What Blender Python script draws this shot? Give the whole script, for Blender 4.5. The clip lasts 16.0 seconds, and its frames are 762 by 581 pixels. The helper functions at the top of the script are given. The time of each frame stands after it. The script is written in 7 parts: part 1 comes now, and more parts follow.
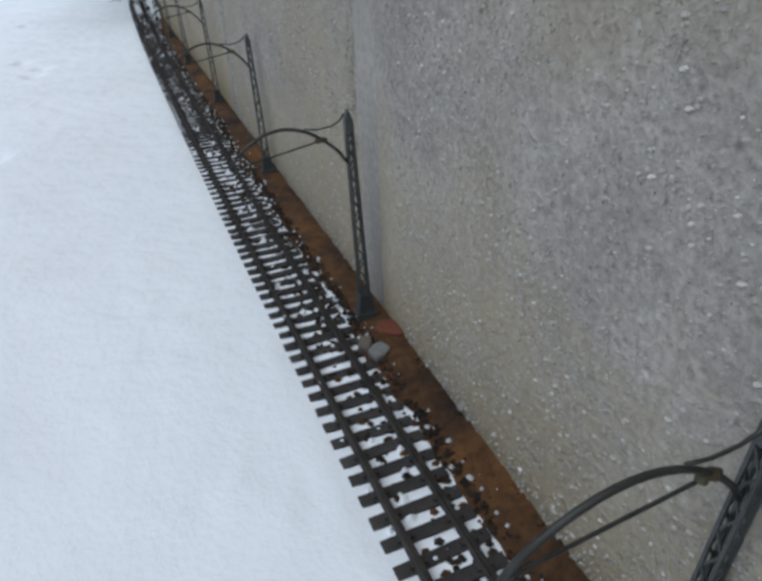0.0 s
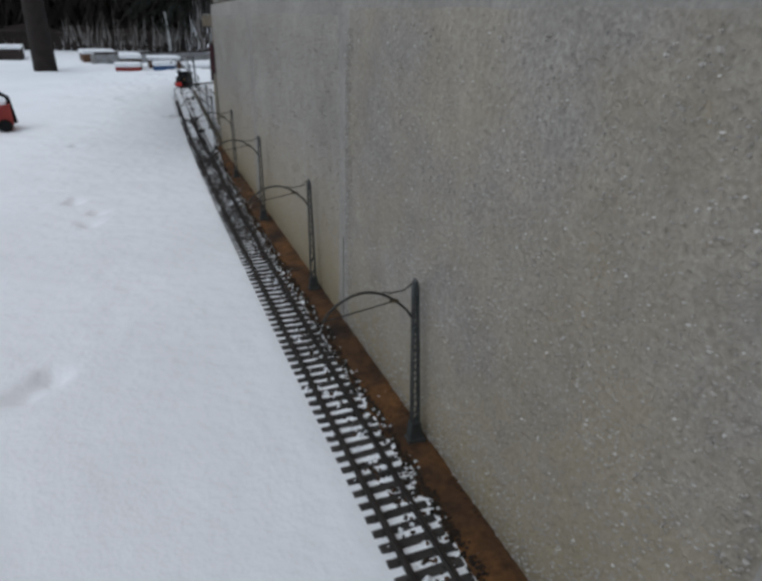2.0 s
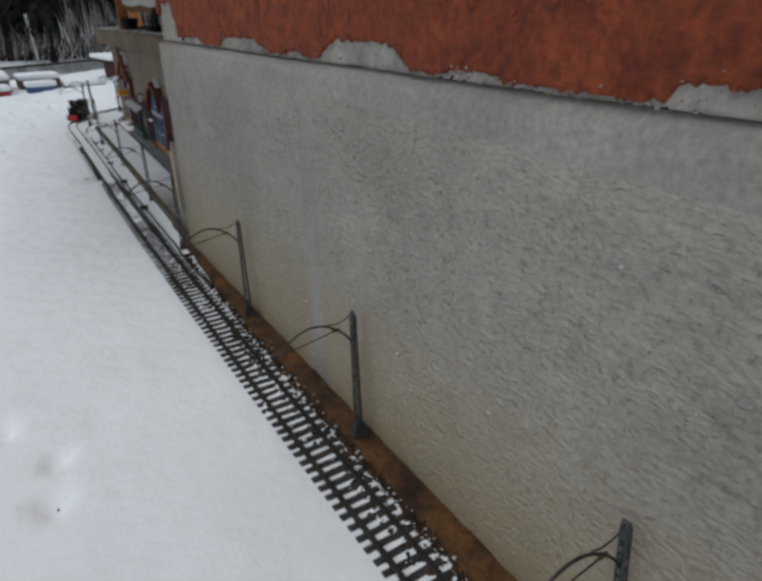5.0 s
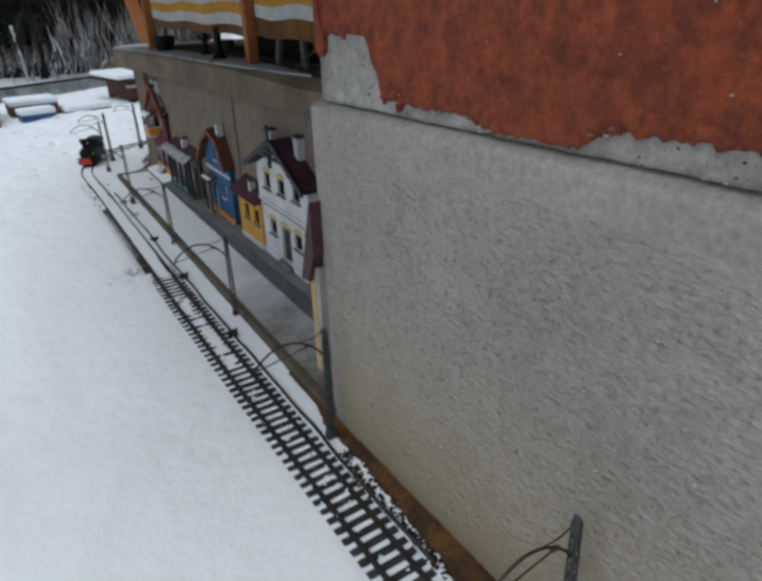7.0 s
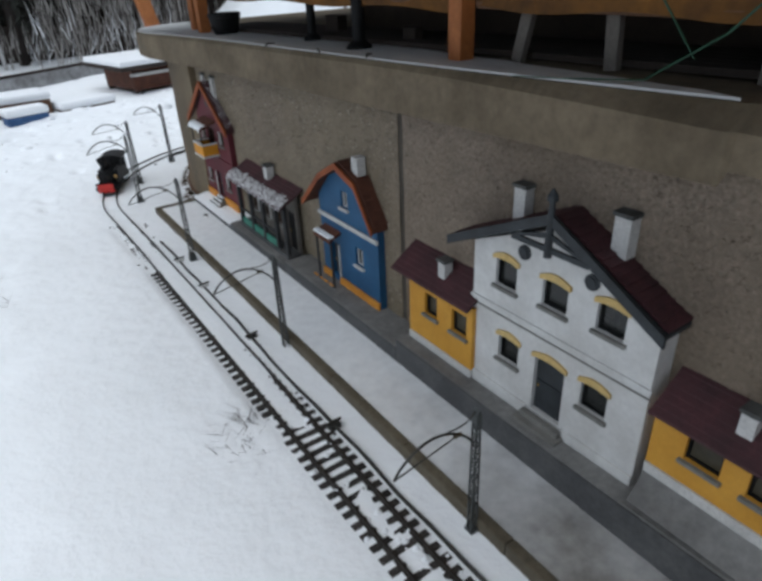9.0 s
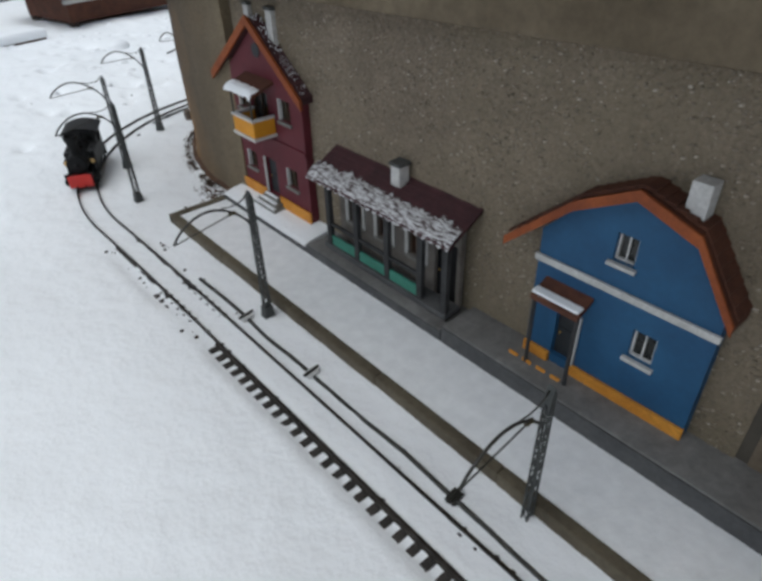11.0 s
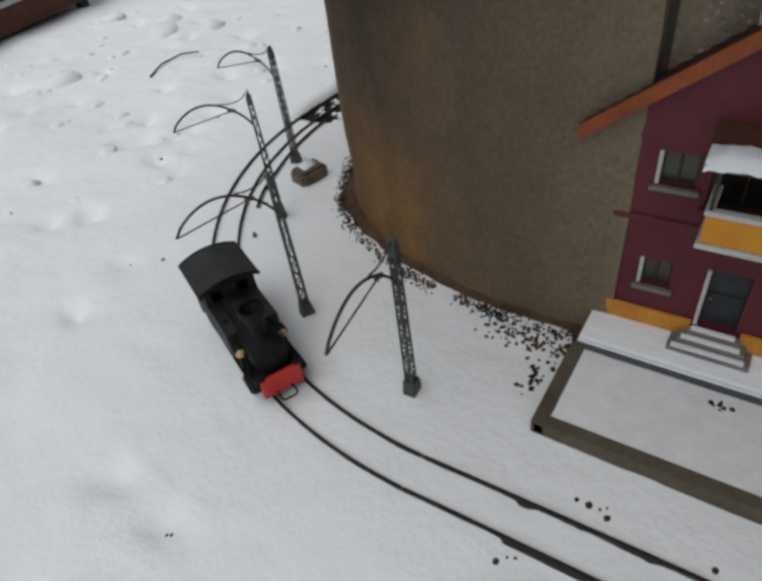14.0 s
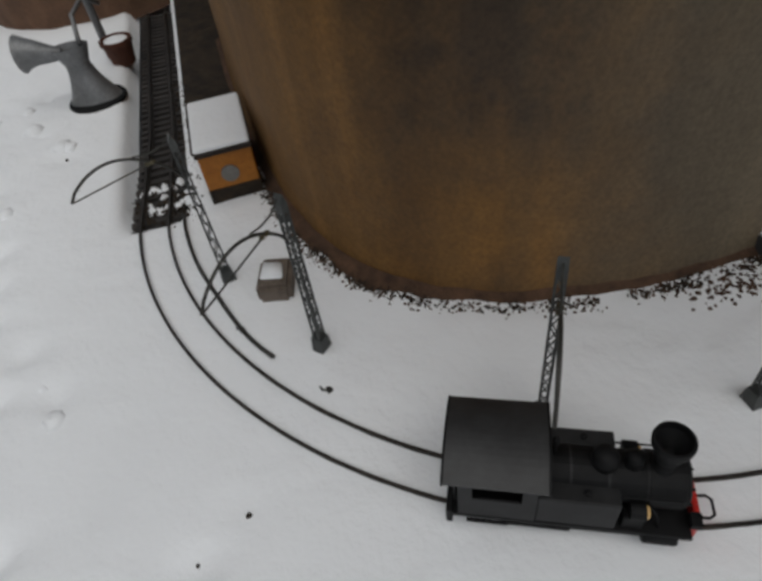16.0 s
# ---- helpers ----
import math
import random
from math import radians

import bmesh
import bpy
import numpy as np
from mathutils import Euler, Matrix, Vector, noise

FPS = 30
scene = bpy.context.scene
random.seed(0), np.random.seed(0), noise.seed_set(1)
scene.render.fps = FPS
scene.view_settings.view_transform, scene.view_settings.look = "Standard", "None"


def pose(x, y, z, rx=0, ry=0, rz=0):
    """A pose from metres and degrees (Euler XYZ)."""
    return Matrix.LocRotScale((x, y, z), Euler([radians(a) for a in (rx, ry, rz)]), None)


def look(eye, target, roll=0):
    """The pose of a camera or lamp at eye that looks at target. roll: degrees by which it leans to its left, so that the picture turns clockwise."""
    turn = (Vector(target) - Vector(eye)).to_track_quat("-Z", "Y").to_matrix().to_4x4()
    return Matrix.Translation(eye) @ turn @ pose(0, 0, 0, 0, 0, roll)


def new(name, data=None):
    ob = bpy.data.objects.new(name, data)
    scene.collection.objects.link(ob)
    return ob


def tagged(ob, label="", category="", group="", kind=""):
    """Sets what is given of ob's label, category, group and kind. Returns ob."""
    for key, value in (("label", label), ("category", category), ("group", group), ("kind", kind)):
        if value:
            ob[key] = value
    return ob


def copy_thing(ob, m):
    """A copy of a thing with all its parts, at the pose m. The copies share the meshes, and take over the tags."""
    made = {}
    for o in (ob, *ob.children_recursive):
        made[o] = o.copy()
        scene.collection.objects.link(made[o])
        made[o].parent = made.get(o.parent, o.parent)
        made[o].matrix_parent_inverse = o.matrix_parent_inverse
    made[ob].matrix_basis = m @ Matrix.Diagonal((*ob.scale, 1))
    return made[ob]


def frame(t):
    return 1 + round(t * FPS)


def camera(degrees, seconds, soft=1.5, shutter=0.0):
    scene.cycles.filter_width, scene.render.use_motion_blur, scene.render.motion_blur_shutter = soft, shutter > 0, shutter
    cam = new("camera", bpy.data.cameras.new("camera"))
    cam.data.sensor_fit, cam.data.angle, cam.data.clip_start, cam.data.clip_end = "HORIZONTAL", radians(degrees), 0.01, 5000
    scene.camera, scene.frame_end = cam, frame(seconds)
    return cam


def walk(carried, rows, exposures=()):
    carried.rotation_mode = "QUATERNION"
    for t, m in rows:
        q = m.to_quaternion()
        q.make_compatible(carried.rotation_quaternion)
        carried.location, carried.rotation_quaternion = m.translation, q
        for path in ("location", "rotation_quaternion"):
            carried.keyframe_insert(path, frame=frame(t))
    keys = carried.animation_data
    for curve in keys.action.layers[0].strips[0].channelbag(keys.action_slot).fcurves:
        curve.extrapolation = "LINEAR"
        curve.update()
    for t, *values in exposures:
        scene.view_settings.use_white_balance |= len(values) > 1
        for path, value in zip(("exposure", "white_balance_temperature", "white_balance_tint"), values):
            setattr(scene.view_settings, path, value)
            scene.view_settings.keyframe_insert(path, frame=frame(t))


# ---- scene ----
import collections
cam = camera(65.2, 16.0, soft=3.4)
PATH = [
    (0, (-0.106, -5.59, 0.449), (0.455, -4.007, -0.638), -2.3),
    (0.5, (-0.09, -5.442, 0.511), (0.497, -3.842, -0.535), 2.7),
    (1, (-0.116, -5.268, 0.557), (0.45, -3.536, -0.269), 5.2),
    (1.5, (-0.179, -5.188, 0.565), (0.43, -3.48, -0.277), 3.0),
    (2, (-0.235, -5.113, 0.593), (0.387, -3.406, -0.243), 1.7),
    (2.5, (-0.309, -5.039, 0.687), (0.437, -3.375, -0.135), 2.4),
    (3, (-0.304, -4.893, 0.722), (0.516, -3.27, -0.112), 0.2),
    (3.5, (-0.28, -4.72, 0.715), (0.566, -3.125, -0.145), 1.6),
    (4, (-0.37, -4.505, 0.72), (0.506, -2.939, -0.162), 0.9),
    (4.2, (-0.374, -4.427, 0.722), (0.519, -2.873, -0.166), 0.2),
    (6.3, (-0.407, -3.416, 0.77), (0.552, -1.896, -0.108), 0.2),
    (6.5, (-0.403, -3.302, 0.771), (0.574, -1.782, -0.086), -0.2),
    (7, (-0.417, -3.039, 0.776), (0.528, -1.518, -0.116), -1.3),
    (7.5, (-0.416, -2.795, 0.768), (0.456, -1.201, -0.068), -0.6),
    (8, (-0.432, -2.499, 0.764), (0.535, -0.973, -0.094), -2.3),
    (8.5, (-0.428, -2.264, 0.768), (0.564, -0.768, -0.115), -3.5),
    (9, (-0.426, -2.053, 0.748), (0.531, -0.589, -0.222), -2.8),
    (9.5, (-0.465, -1.855, 0.72), (0.521, -0.403, -0.238), -0.5),
    (12, (-0.389, -0.849, 0.646), (0.702, 0.254, -0.617), -3.1),
    (12.5, (-0.421, -0.701, 0.64), (0.747, 0.362, -0.586), -2.4),
    (13, (-0.443, -0.571, 0.646), (0.753, 0.433, -0.604), -2.0),
    (13.5, (-0.417, -0.317, 0.621), (0.74, 0.726, -0.634), -6.7),
    (14, (-0.409, -0.121, 0.616), (0.779, 0.826, -0.686), -9.3),
    (14.5, (-0.412, 0.067, 0.606), (0.846, 0.818, -0.756), -11.8),
    (15, (-0.326, 0.273, 0.588), (0.994, 0.746, -0.838), -10.1),
    (15.5, (-0.283, 0.455, 0.606), (1.133, 0.6, -0.8), -6.9),
    (16, (-0.261, 0.608, 0.605), (1.119, 0.376, -0.824), -9.3),
]
walk(cam, [(t, look(eye, target, roll)) for t, eye, target, roll in PATH],
     exposures=[(0, 0.62, 5650, 5), (2, 0.25, 5900, 7), (4, 0.21, 6250, 7), (7, 0.45, 5900, 5), (9, 0.71, 5980, 6), (12, 0.54, 6250, 6), (14, 0.25, 6450, 7), (15, 0.05, 6550, 8), (16, 0.0, 6600, 8)])

# ---- world, sun, exposure ----
scene.view_settings.exposure = 0.0
world = bpy.data.worlds.new("overcast_sky")
scene.world = world
world.use_nodes = True
wn = world.node_tree
sky = wn.nodes.new("ShaderNodeTexSky")
sky.sky_type, sky.sun_disc = "NISHITA", False
sky.sun_elevation, sky.sun_rotation = radians(60), radians(250)
sky.air_density, sky.dust_density, sky.ozone_density = 1.0, 1.5, 1.0
mixsky = wn.nodes.new("ShaderNodeHueSaturation")
mixsky.inputs["Saturation"].default_value = 0.4
wn.links.new(sky.outputs[0], mixsky.inputs["Color"])
wn.links.new(mixsky.outputs[0], wn.nodes["Background"].inputs[0])
wn.nodes["Background"].inputs[1].default_value = 0.07
sun = new("sun", bpy.data.lights.new("sun", "SUN"))
sun.data.energy, sun.data.angle, sun.data.color = 1.15, radians(70), (1.0, 0.985, 0.96)
sun.matrix_world = look((-1.2, 0.6, 4.5), (0, 0, 0))


# ---- material helpers ----
def material(name):
    m = bpy.data.materials.new(name)
    m.use_nodes = True
    return m, m.node_tree, m.node_tree.nodes["Principled BSDF"]


def noise_node(nt, scale, detail=4.0, rough=0.6):
    n = nt.nodes.new("ShaderNodeTexNoise")
    n.inputs["Scale"].default_value = scale
    n.inputs["Detail"].default_value = detail
    n.inputs["Roughness"].default_value = rough
    c = nt.nodes.new("ShaderNodeTexCoord")
    nt.links.new(c.outputs["Object"], n.inputs["Vector"])
    return n


def ramp_node(nt, source, stops):
    r = nt.nodes.new("ShaderNodeValToRGB")
    while len(r.color_ramp.elements) < len(stops):
        r.color_ramp.elements.new(0.5)
    for e, (p, c) in zip(r.color_ramp.elements, stops):
        e.position, e.color = p, (*c, 1)
    nt.links.new(source, r.inputs[0])
    return r


def mix_colour(nt, fac, a, b, mode="MIX"):
    m = nt.nodes.new("ShaderNodeMix")
    m.data_type, m.blend_type = "RGBA", mode
    for sock, v in ((m.inputs[0], fac), (m.inputs[6], a), (m.inputs[7], b)):
        if hasattr(v, "is_linked"):
            nt.links.new(v, sock)
        elif isinstance(v, tuple):
            sock.default_value = (*v, 1)
        else:
            sock.default_value = v
    return m.outputs[2]


def bump_node(nt, bsdf, height, strength, distance):
    b = nt.nodes.new("ShaderNodeBump")
    b.inputs["Strength"].default_value, b.inputs["Distance"].default_value = strength, distance
    nt.links.new(height, b.inputs["Height"])
    old = bsdf.inputs["Normal"]
    if old.is_linked:
        nt.links.new(old.links[0].from_socket, b.inputs["Normal"])
    nt.links.new(b.outputs[0], old)


def surface(name, dark, light, scale, rough=0.8, metal=0.0, bump=0.3, depth=0.001, fine=None, vary=0.0, grit=0.28):
    """A worn surface: two colours mottled at one scale, fine grain at another, and relief."""
    m, nt, b = material(name)
    big = noise_node(nt, scale)
    small = noise_node(nt, fine or scale * 9, 6.0, 0.7)
    colour = ramp_node(nt, big.outputs["Fac"], [(0.32, dark), (0.7, light)]).outputs[0]
    grain = ramp_node(nt, small.outputs["Fac"], [(0.3, (1 - grit,) * 3), (0.7, (1 + 0.36 * grit,) * 3)]).outputs[0]
    out = mix_colour(nt, 1.0, colour, grain, "MULTIPLY")
    if vary:
        info = nt.nodes.new("ShaderNodeObjectInfo")
        tone = ramp_node(nt, info.outputs["Random"], [(0.0, (1 - vary,) * 3), (1.0, (1 + vary,) * 3)]).outputs[0]
        out = mix_colour(nt, 1.0, out, tone, "MULTIPLY")
    nt.links.new(out, b.inputs["Base Color"])
    b.inputs["Roughness"].default_value, b.inputs["Metallic"].default_value = rough, metal
    bump_node(nt, b, small.outputs["Fac"], bump, depth)
    return m


def snow_material(name, tint=(0.915, 0.930, 0.950), dirt=0.0):
    m, nt, b = material(name)
    big, mid, small = noise_node(nt, 2.2, 3), noise_node(nt, 24, 5), noise_node(nt, 420, 3)
    colour = ramp_node(nt, big.outputs["Fac"], [(0.3, tuple(0.93 * c for c in tint)), (0.7, tint)]).outputs[0]
    if dirt:
        spots = ramp_node(nt, mid.outputs["Fac"], [(0.55, (0, 0, 0)), (0.75, (1, 1, 1))])
        f = nt.nodes.new("ShaderNodeMath")
        f.operation = "MULTIPLY"
        f.inputs[1].default_value = dirt
        nt.links.new(spots.outputs[0], f.inputs[0])
        colour = mix_colour(nt, f.outputs[0], colour, (0.33, 0.30, 0.27))
    nt.links.new(colour, b.inputs["Base Color"])
    b.inputs["Roughness"].default_value = 0.75
    b.inputs["Specular IOR Level"].default_value = 0.3
    bump_node(nt, b, mid.outputs["Fac"], 0.5, 0.010)
    bump_node(nt, b, small.outputs["Fac"], 0.12, 0.0010)
    return m


def deck_material(name):
    """Wet concrete deck, snowed over at the far end, shade painted into the near."""
    m, nt, b = material(name)
    co = nt.nodes.new("ShaderNodeTexCoord")
    axes = nt.nodes.new("ShaderNodeSeparateXYZ")
    nt.links.new(co.outputs["Object"], axes.inputs[0])
    big, mid, fine = noise_node(nt, 7, 5), noise_node(nt, 40, 5), noise_node(nt, 300, 3)
    cover = nt.nodes.new("ShaderNodeMath")
    cover.operation = "MULTIPLY_ADD"
    nt.links.new(big.outputs["Fac"], cover.inputs[0])
    cover.inputs[1].default_value = 0.7
    nt.links.new(axes.outputs[1], cover.inputs[2])
    snow = ramp_node(nt, cover.outputs[0], [(0.0, (0, 0, 0)), (1.0, (1, 1, 1))])
    shift = nt.nodes.new("ShaderNodeMapRange")
    shift.interpolation_type = "SMOOTHSTEP"
    shift.inputs["From Min"].default_value, shift.inputs["From Max"].default_value = -1.75, -0.75
    nt.links.new(cover.outputs[0], shift.inputs["Value"])
    nt.links.new(shift.outputs[0], snow.inputs[0])
    # bare tone lowered to paint in the shade near the house
    bare = ramp_node(nt, mid.outputs["Fac"], [(0.3, (0.10, 0.090, 0.077)), (0.7, (0.235, 0.22, 0.197))]).outputs[0]
    white = ramp_node(nt, mid.outputs["Fac"], [(0.3, (0.80, 0.81, 0.82)), (0.7, (0.90, 0.91, 0.92))]).outputs[0]
    nt.links.new(mix_colour(nt, snow.outputs[0], bare, white), b.inputs["Base Color"])
    b.inputs["Roughness"].default_value = 0.75
    bump_node(nt, b, mid.outputs["Fac"], 0.4, 0.003)
    bump_node(nt, b, fine.outputs["Fac"], 0.3, 0.001)
    return m


def wet_snow_material(name):
    """Thin wet snow broken into streaks, with the roof showing through."""
    m, nt, b = material(name)
    co = nt.nodes.new("ShaderNodeTexCoord")
    mapping = nt.nodes.new("ShaderNodeMapping")
    mapping.inputs["Scale"].default_value = (260, 70, 260)
    nt.links.new(co.outputs["Object"], mapping.inputs["Vector"])
    streak = nt.nodes.new("ShaderNodeTexNoise")
    streak.inputs["Scale"].default_value, streak.inputs["Detail"].default_value = 1.0, 5.0
    nt.links.new(mapping.outputs[0], streak.inputs["Vector"])
    colour = ramp_node(nt, streak.outputs["Fac"], [(0.36, (0.06, 0.035, 0.035)), (0.46, (0.34, 0.32, 0.32)), (0.60, (0.66, 0.66, 0.67))]).outputs[0]
    nt.links.new(colour, b.inputs["Base Color"])
    b.inputs["Roughness"].default_value = 0.6
    bump_node(nt, b, streak.outputs["Fac"], 0.8, 0.003)
    return m


def pebble_material(name, base_dark, base_light, speck, warm, share=0.34):
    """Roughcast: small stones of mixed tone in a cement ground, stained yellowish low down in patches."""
    m, nt, b = material(name)
    big, mid = noise_node(nt, 3.0, 5), noise_node(nt, 30, 6)
    co = nt.nodes.new("ShaderNodeTexCoord")
    vor = nt.nodes.new("ShaderNodeTexVoronoi")
    vor.inputs["Scale"].default_value = 280
    vor2 = nt.nodes.new("ShaderNodeTexVoronoi")
    vor2.inputs["Scale"].default_value = 110
    warp = mix_colour(nt, 0.012, co.outputs["Object"], mid.outputs["Color"], "ADD")
    for v in (vor, vor2):
        nt.links.new(warp, v.inputs["Vector"])
    colour = ramp_node(nt, big.outputs["Fac"], [(0.3, base_dark), (0.7, base_light)]).outputs[0]
    tone = nt.nodes.new("ShaderNodeSeparateColor")
    nt.links.new(vor.outputs["Color"], tone.inputs[0])
    colour = mix_colour(nt, 1.0, colour, ramp_node(nt, tone.outputs[0], [(0.0, (0.93, 0.925, 0.92)), (0.7, (1.02, 1.02, 1.015)), (1.0, (1.12, 1.12, 1.13))]).outputs[0], "MULTIPLY")
    grit = noise_node(nt, 150, 5, 0.65)
    colour = mix_colour(nt, 1.0, colour, ramp_node(nt, grit.outputs["Fac"], [(0.3, (0.74, 0.735, 0.725)), (0.5, (1.0, 1.0, 1.0)), (0.72, (1.28, 1.28, 1.28))]).outputs[0], "MULTIPLY")
    blotch = noise_node(nt, 16, 5, 0.7)
    colour = mix_colour(nt, 1.0, colour, ramp_node(nt, blotch.outputs["Fac"], [(0.3, (0.84, 0.835, 0.82)), (0.7, (1.12, 1.12, 1.12))]).outputs[0], "MULTIPLY")
    tone2 = nt.nodes.new("ShaderNodeSeparateColor")
    nt.links.new(vor2.outputs["Color"], tone2.inputs[0])
    core = ramp_node(nt, vor2.outputs["Distance"], [(0.0, (1, 1, 1)), (0.004, (0, 0, 0))])
    core.color_ramp.elements[1].position = 0.34
    rare = ramp_node(nt, tone2.outputs[1], [(1 - share, (0, 0, 0)), (min(0.99, 1.3 - share), (1, 1, 1))])
    crowd = ramp_node(nt, blotch.outputs["Fac"], [(0.42, (0.12, 0.12, 0.12)), (0.62, (1, 1, 1))])
    both = mix_colour(nt, 1.0, mix_colour(nt, 1.0, core.outputs[0], rare.outputs[0], "MULTIPLY"), crowd.outputs[0], "MULTIPLY")
    colour = mix_colour(nt, both, colour, speck)
    dark = ramp_node(nt, tone2.outputs[2], [(0.94, (0, 0, 0)), (0.96, (1, 1, 1))])
    both2 = mix_colour(nt, 1.0, core.outputs[0], dark.outputs[0], "MULTIPLY")
    colour = mix_colour(nt, both2, colour, tuple(0.35 * c for c in base_dark))
    stain = ramp_node(nt, big.outputs["Color"], [(0.45, (0, 0, 0)), (0.62, (0.5, 0.5, 0.5))])
    colour = mix_colour(nt, stain.outputs[0], colour, warm)
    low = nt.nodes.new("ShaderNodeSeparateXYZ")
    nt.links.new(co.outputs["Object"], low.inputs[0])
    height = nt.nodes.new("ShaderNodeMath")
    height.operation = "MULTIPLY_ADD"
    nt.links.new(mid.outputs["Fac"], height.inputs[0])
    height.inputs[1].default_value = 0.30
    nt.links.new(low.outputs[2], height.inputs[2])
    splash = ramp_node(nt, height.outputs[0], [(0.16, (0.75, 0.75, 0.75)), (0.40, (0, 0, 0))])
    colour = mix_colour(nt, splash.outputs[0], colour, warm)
    nt.links.new(colour, b.inputs["Base Color"])
    b.inputs["Roughness"].default_value = 0.75
    bump_node(nt, b, vor.outputs["Distance"], 0.35, 0.002)
    bump_node(nt, b, vor2.outputs["Distance"], 0.5, 0.004)
    bump_node(nt, b, grit.outputs["Fac"], 0.8, 0.006)
    return m


SNOW = snow_material("snow")
WET_SNOW = wet_snow_material("streaked_wet_snow")
SNOW_THIN = snow_material("thin_trodden_snow", (0.62, 0.62, 0.61), 0.45)
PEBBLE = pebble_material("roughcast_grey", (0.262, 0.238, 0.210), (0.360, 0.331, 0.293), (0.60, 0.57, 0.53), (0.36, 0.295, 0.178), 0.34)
PEBBLE_BROWN = pebble_material("roughcast_brown", (0.157, 0.123, 0.0926), (0.271, 0.217, 0.165), (0.30, 0.26, 0.20), (0.15, 0.115, 0.075), 0.35)
PEBBLE_TAN = pebble_material("roughcast_tan", (0.154, 0.121, 0.0855), (0.254, 0.205, 0.15), (0.46, 0.41, 0.33), (0.22, 0.18, 0.115), 0.5)
CEMENT = surface("smooth_cement", (0.275, 0.252, 0.223), (0.372, 0.346, 0.308), 5, 0.8, bump=0.6, depth=0.003, fine=110, grit=0.34)
def trowelled(name, tone=1.0):
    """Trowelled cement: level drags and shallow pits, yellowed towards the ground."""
    m, nt, b = material(name)
    big, fine, grain = noise_node(nt, 3.2, 5), noise_node(nt, 120, 5, 0.65), noise_node(nt, 26, 5, 0.65)
    co = nt.nodes.new("ShaderNodeTexCoord")
    mapping = nt.nodes.new("ShaderNodeMapping")
    mapping.inputs["Scale"].default_value = (110, 80, 150)
    nt.links.new(co.outputs["Object"], mapping.inputs["Vector"])
    drag = nt.nodes.new("ShaderNodeTexNoise")
    drag.inputs["Scale"].default_value, drag.inputs["Detail"].default_value = 1.0, 4.0
    nt.links.new(mapping.outputs[0], drag.inputs["Vector"])
    colour = ramp_node(nt, big.outputs["Fac"], [(0.3, (0.278 * tone, 0.252 * tone, 0.217 * tone)), (0.7, (0.360 * tone, 0.330 * tone, 0.287 * tone))]).outputs[0]
    for node, low, high in ((grain, 0.88, 1.09), (fine, 0.84, 1.12)):
        colour = mix_colour(nt, 1.0, colour, ramp_node(nt, node.outputs["Fac"], [(0.3, (low, low, low)), (0.7, (high, high, high))]).outputs[0], "MULTIPLY")
    # pits darkened and ridges lightened in colour to mimic relief shading
    pits = ramp_node(nt, drag.outputs["Fac"], [(0.27, (0.66, 0.64, 0.61)), (0.40, (1, 1, 1)), (0.62, (1, 1, 1)), (0.76, (1.22, 1.21, 1.19))]).outputs[0]
    colour = mix_colour(nt, 1.0, colour, pits, "MULTIPLY")
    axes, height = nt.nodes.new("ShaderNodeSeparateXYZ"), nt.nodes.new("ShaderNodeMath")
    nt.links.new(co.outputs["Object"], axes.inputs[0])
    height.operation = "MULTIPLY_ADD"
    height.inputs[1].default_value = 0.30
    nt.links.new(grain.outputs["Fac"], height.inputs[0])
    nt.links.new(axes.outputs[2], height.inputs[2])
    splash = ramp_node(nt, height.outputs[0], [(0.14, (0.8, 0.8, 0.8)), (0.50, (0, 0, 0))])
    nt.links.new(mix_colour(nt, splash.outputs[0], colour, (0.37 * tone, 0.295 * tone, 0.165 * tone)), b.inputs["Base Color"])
    b.inputs["Roughness"].default_value = 0.6
    bump_node(nt, b, drag.outputs["Fac"], 0.9, 0.008)
    bump_node(nt, b, fine.outputs["Fac"], 0.5, 0.003)
    return m


def stones_material(name, dark, light, pale, share):
    """Each stone its own tone, a share of them pale."""
    m, nt, b = material(name)
    g = nt.nodes.new("ShaderNodeNewGeometry")
    fine = noise_node(nt, 500, 3)
    colour = ramp_node(nt, g.outputs["Random Per Island"], [(0.0, dark), (1 - share - 0.05, light), (1 - share * 0.6, tuple(0.5 * (a + c) for a, c in zip(light, pale))), (1.0, pale)]).outputs[0]
    grain = ramp_node(nt, fine.outputs["Fac"], [(0.3, (0.8, 0.8, 0.8)), (0.7, (1.1, 1.1, 1.1))]).outputs[0]
    nt.links.new(mix_colour(nt, 1.0, colour, grain, "MULTIPLY"), b.inputs["Base Color"])
    b.inputs["Roughness"].default_value = 0.45
    bump_node(nt, b, fine.outputs["Fac"], 0.4, 0.001)
    return m


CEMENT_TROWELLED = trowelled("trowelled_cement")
# copy of the same cement, one step lower in tone
CEMENT_DARK = trowelled("darker_trowelled_cement", 0.97)
STONES_GREY = stones_material("grey_roughcast_stones", (0.273, 0.249, 0.22), (0.441, 0.406, 0.36), (0.66, 0.63, 0.58), 0.09)
STONES_TAN = stones_material("tan_roughcast_stones", (0.135, 0.109, 0.0754), (0.259, 0.211, 0.152), (0.52, 0.46, 0.38), 0.12)
CEMENT_BROWN = surface("stained_cement", (0.055, 0.045, 0.033), (0.105, 0.092, 0.073), 4, 0.85, bump=0.5, depth=0.003)


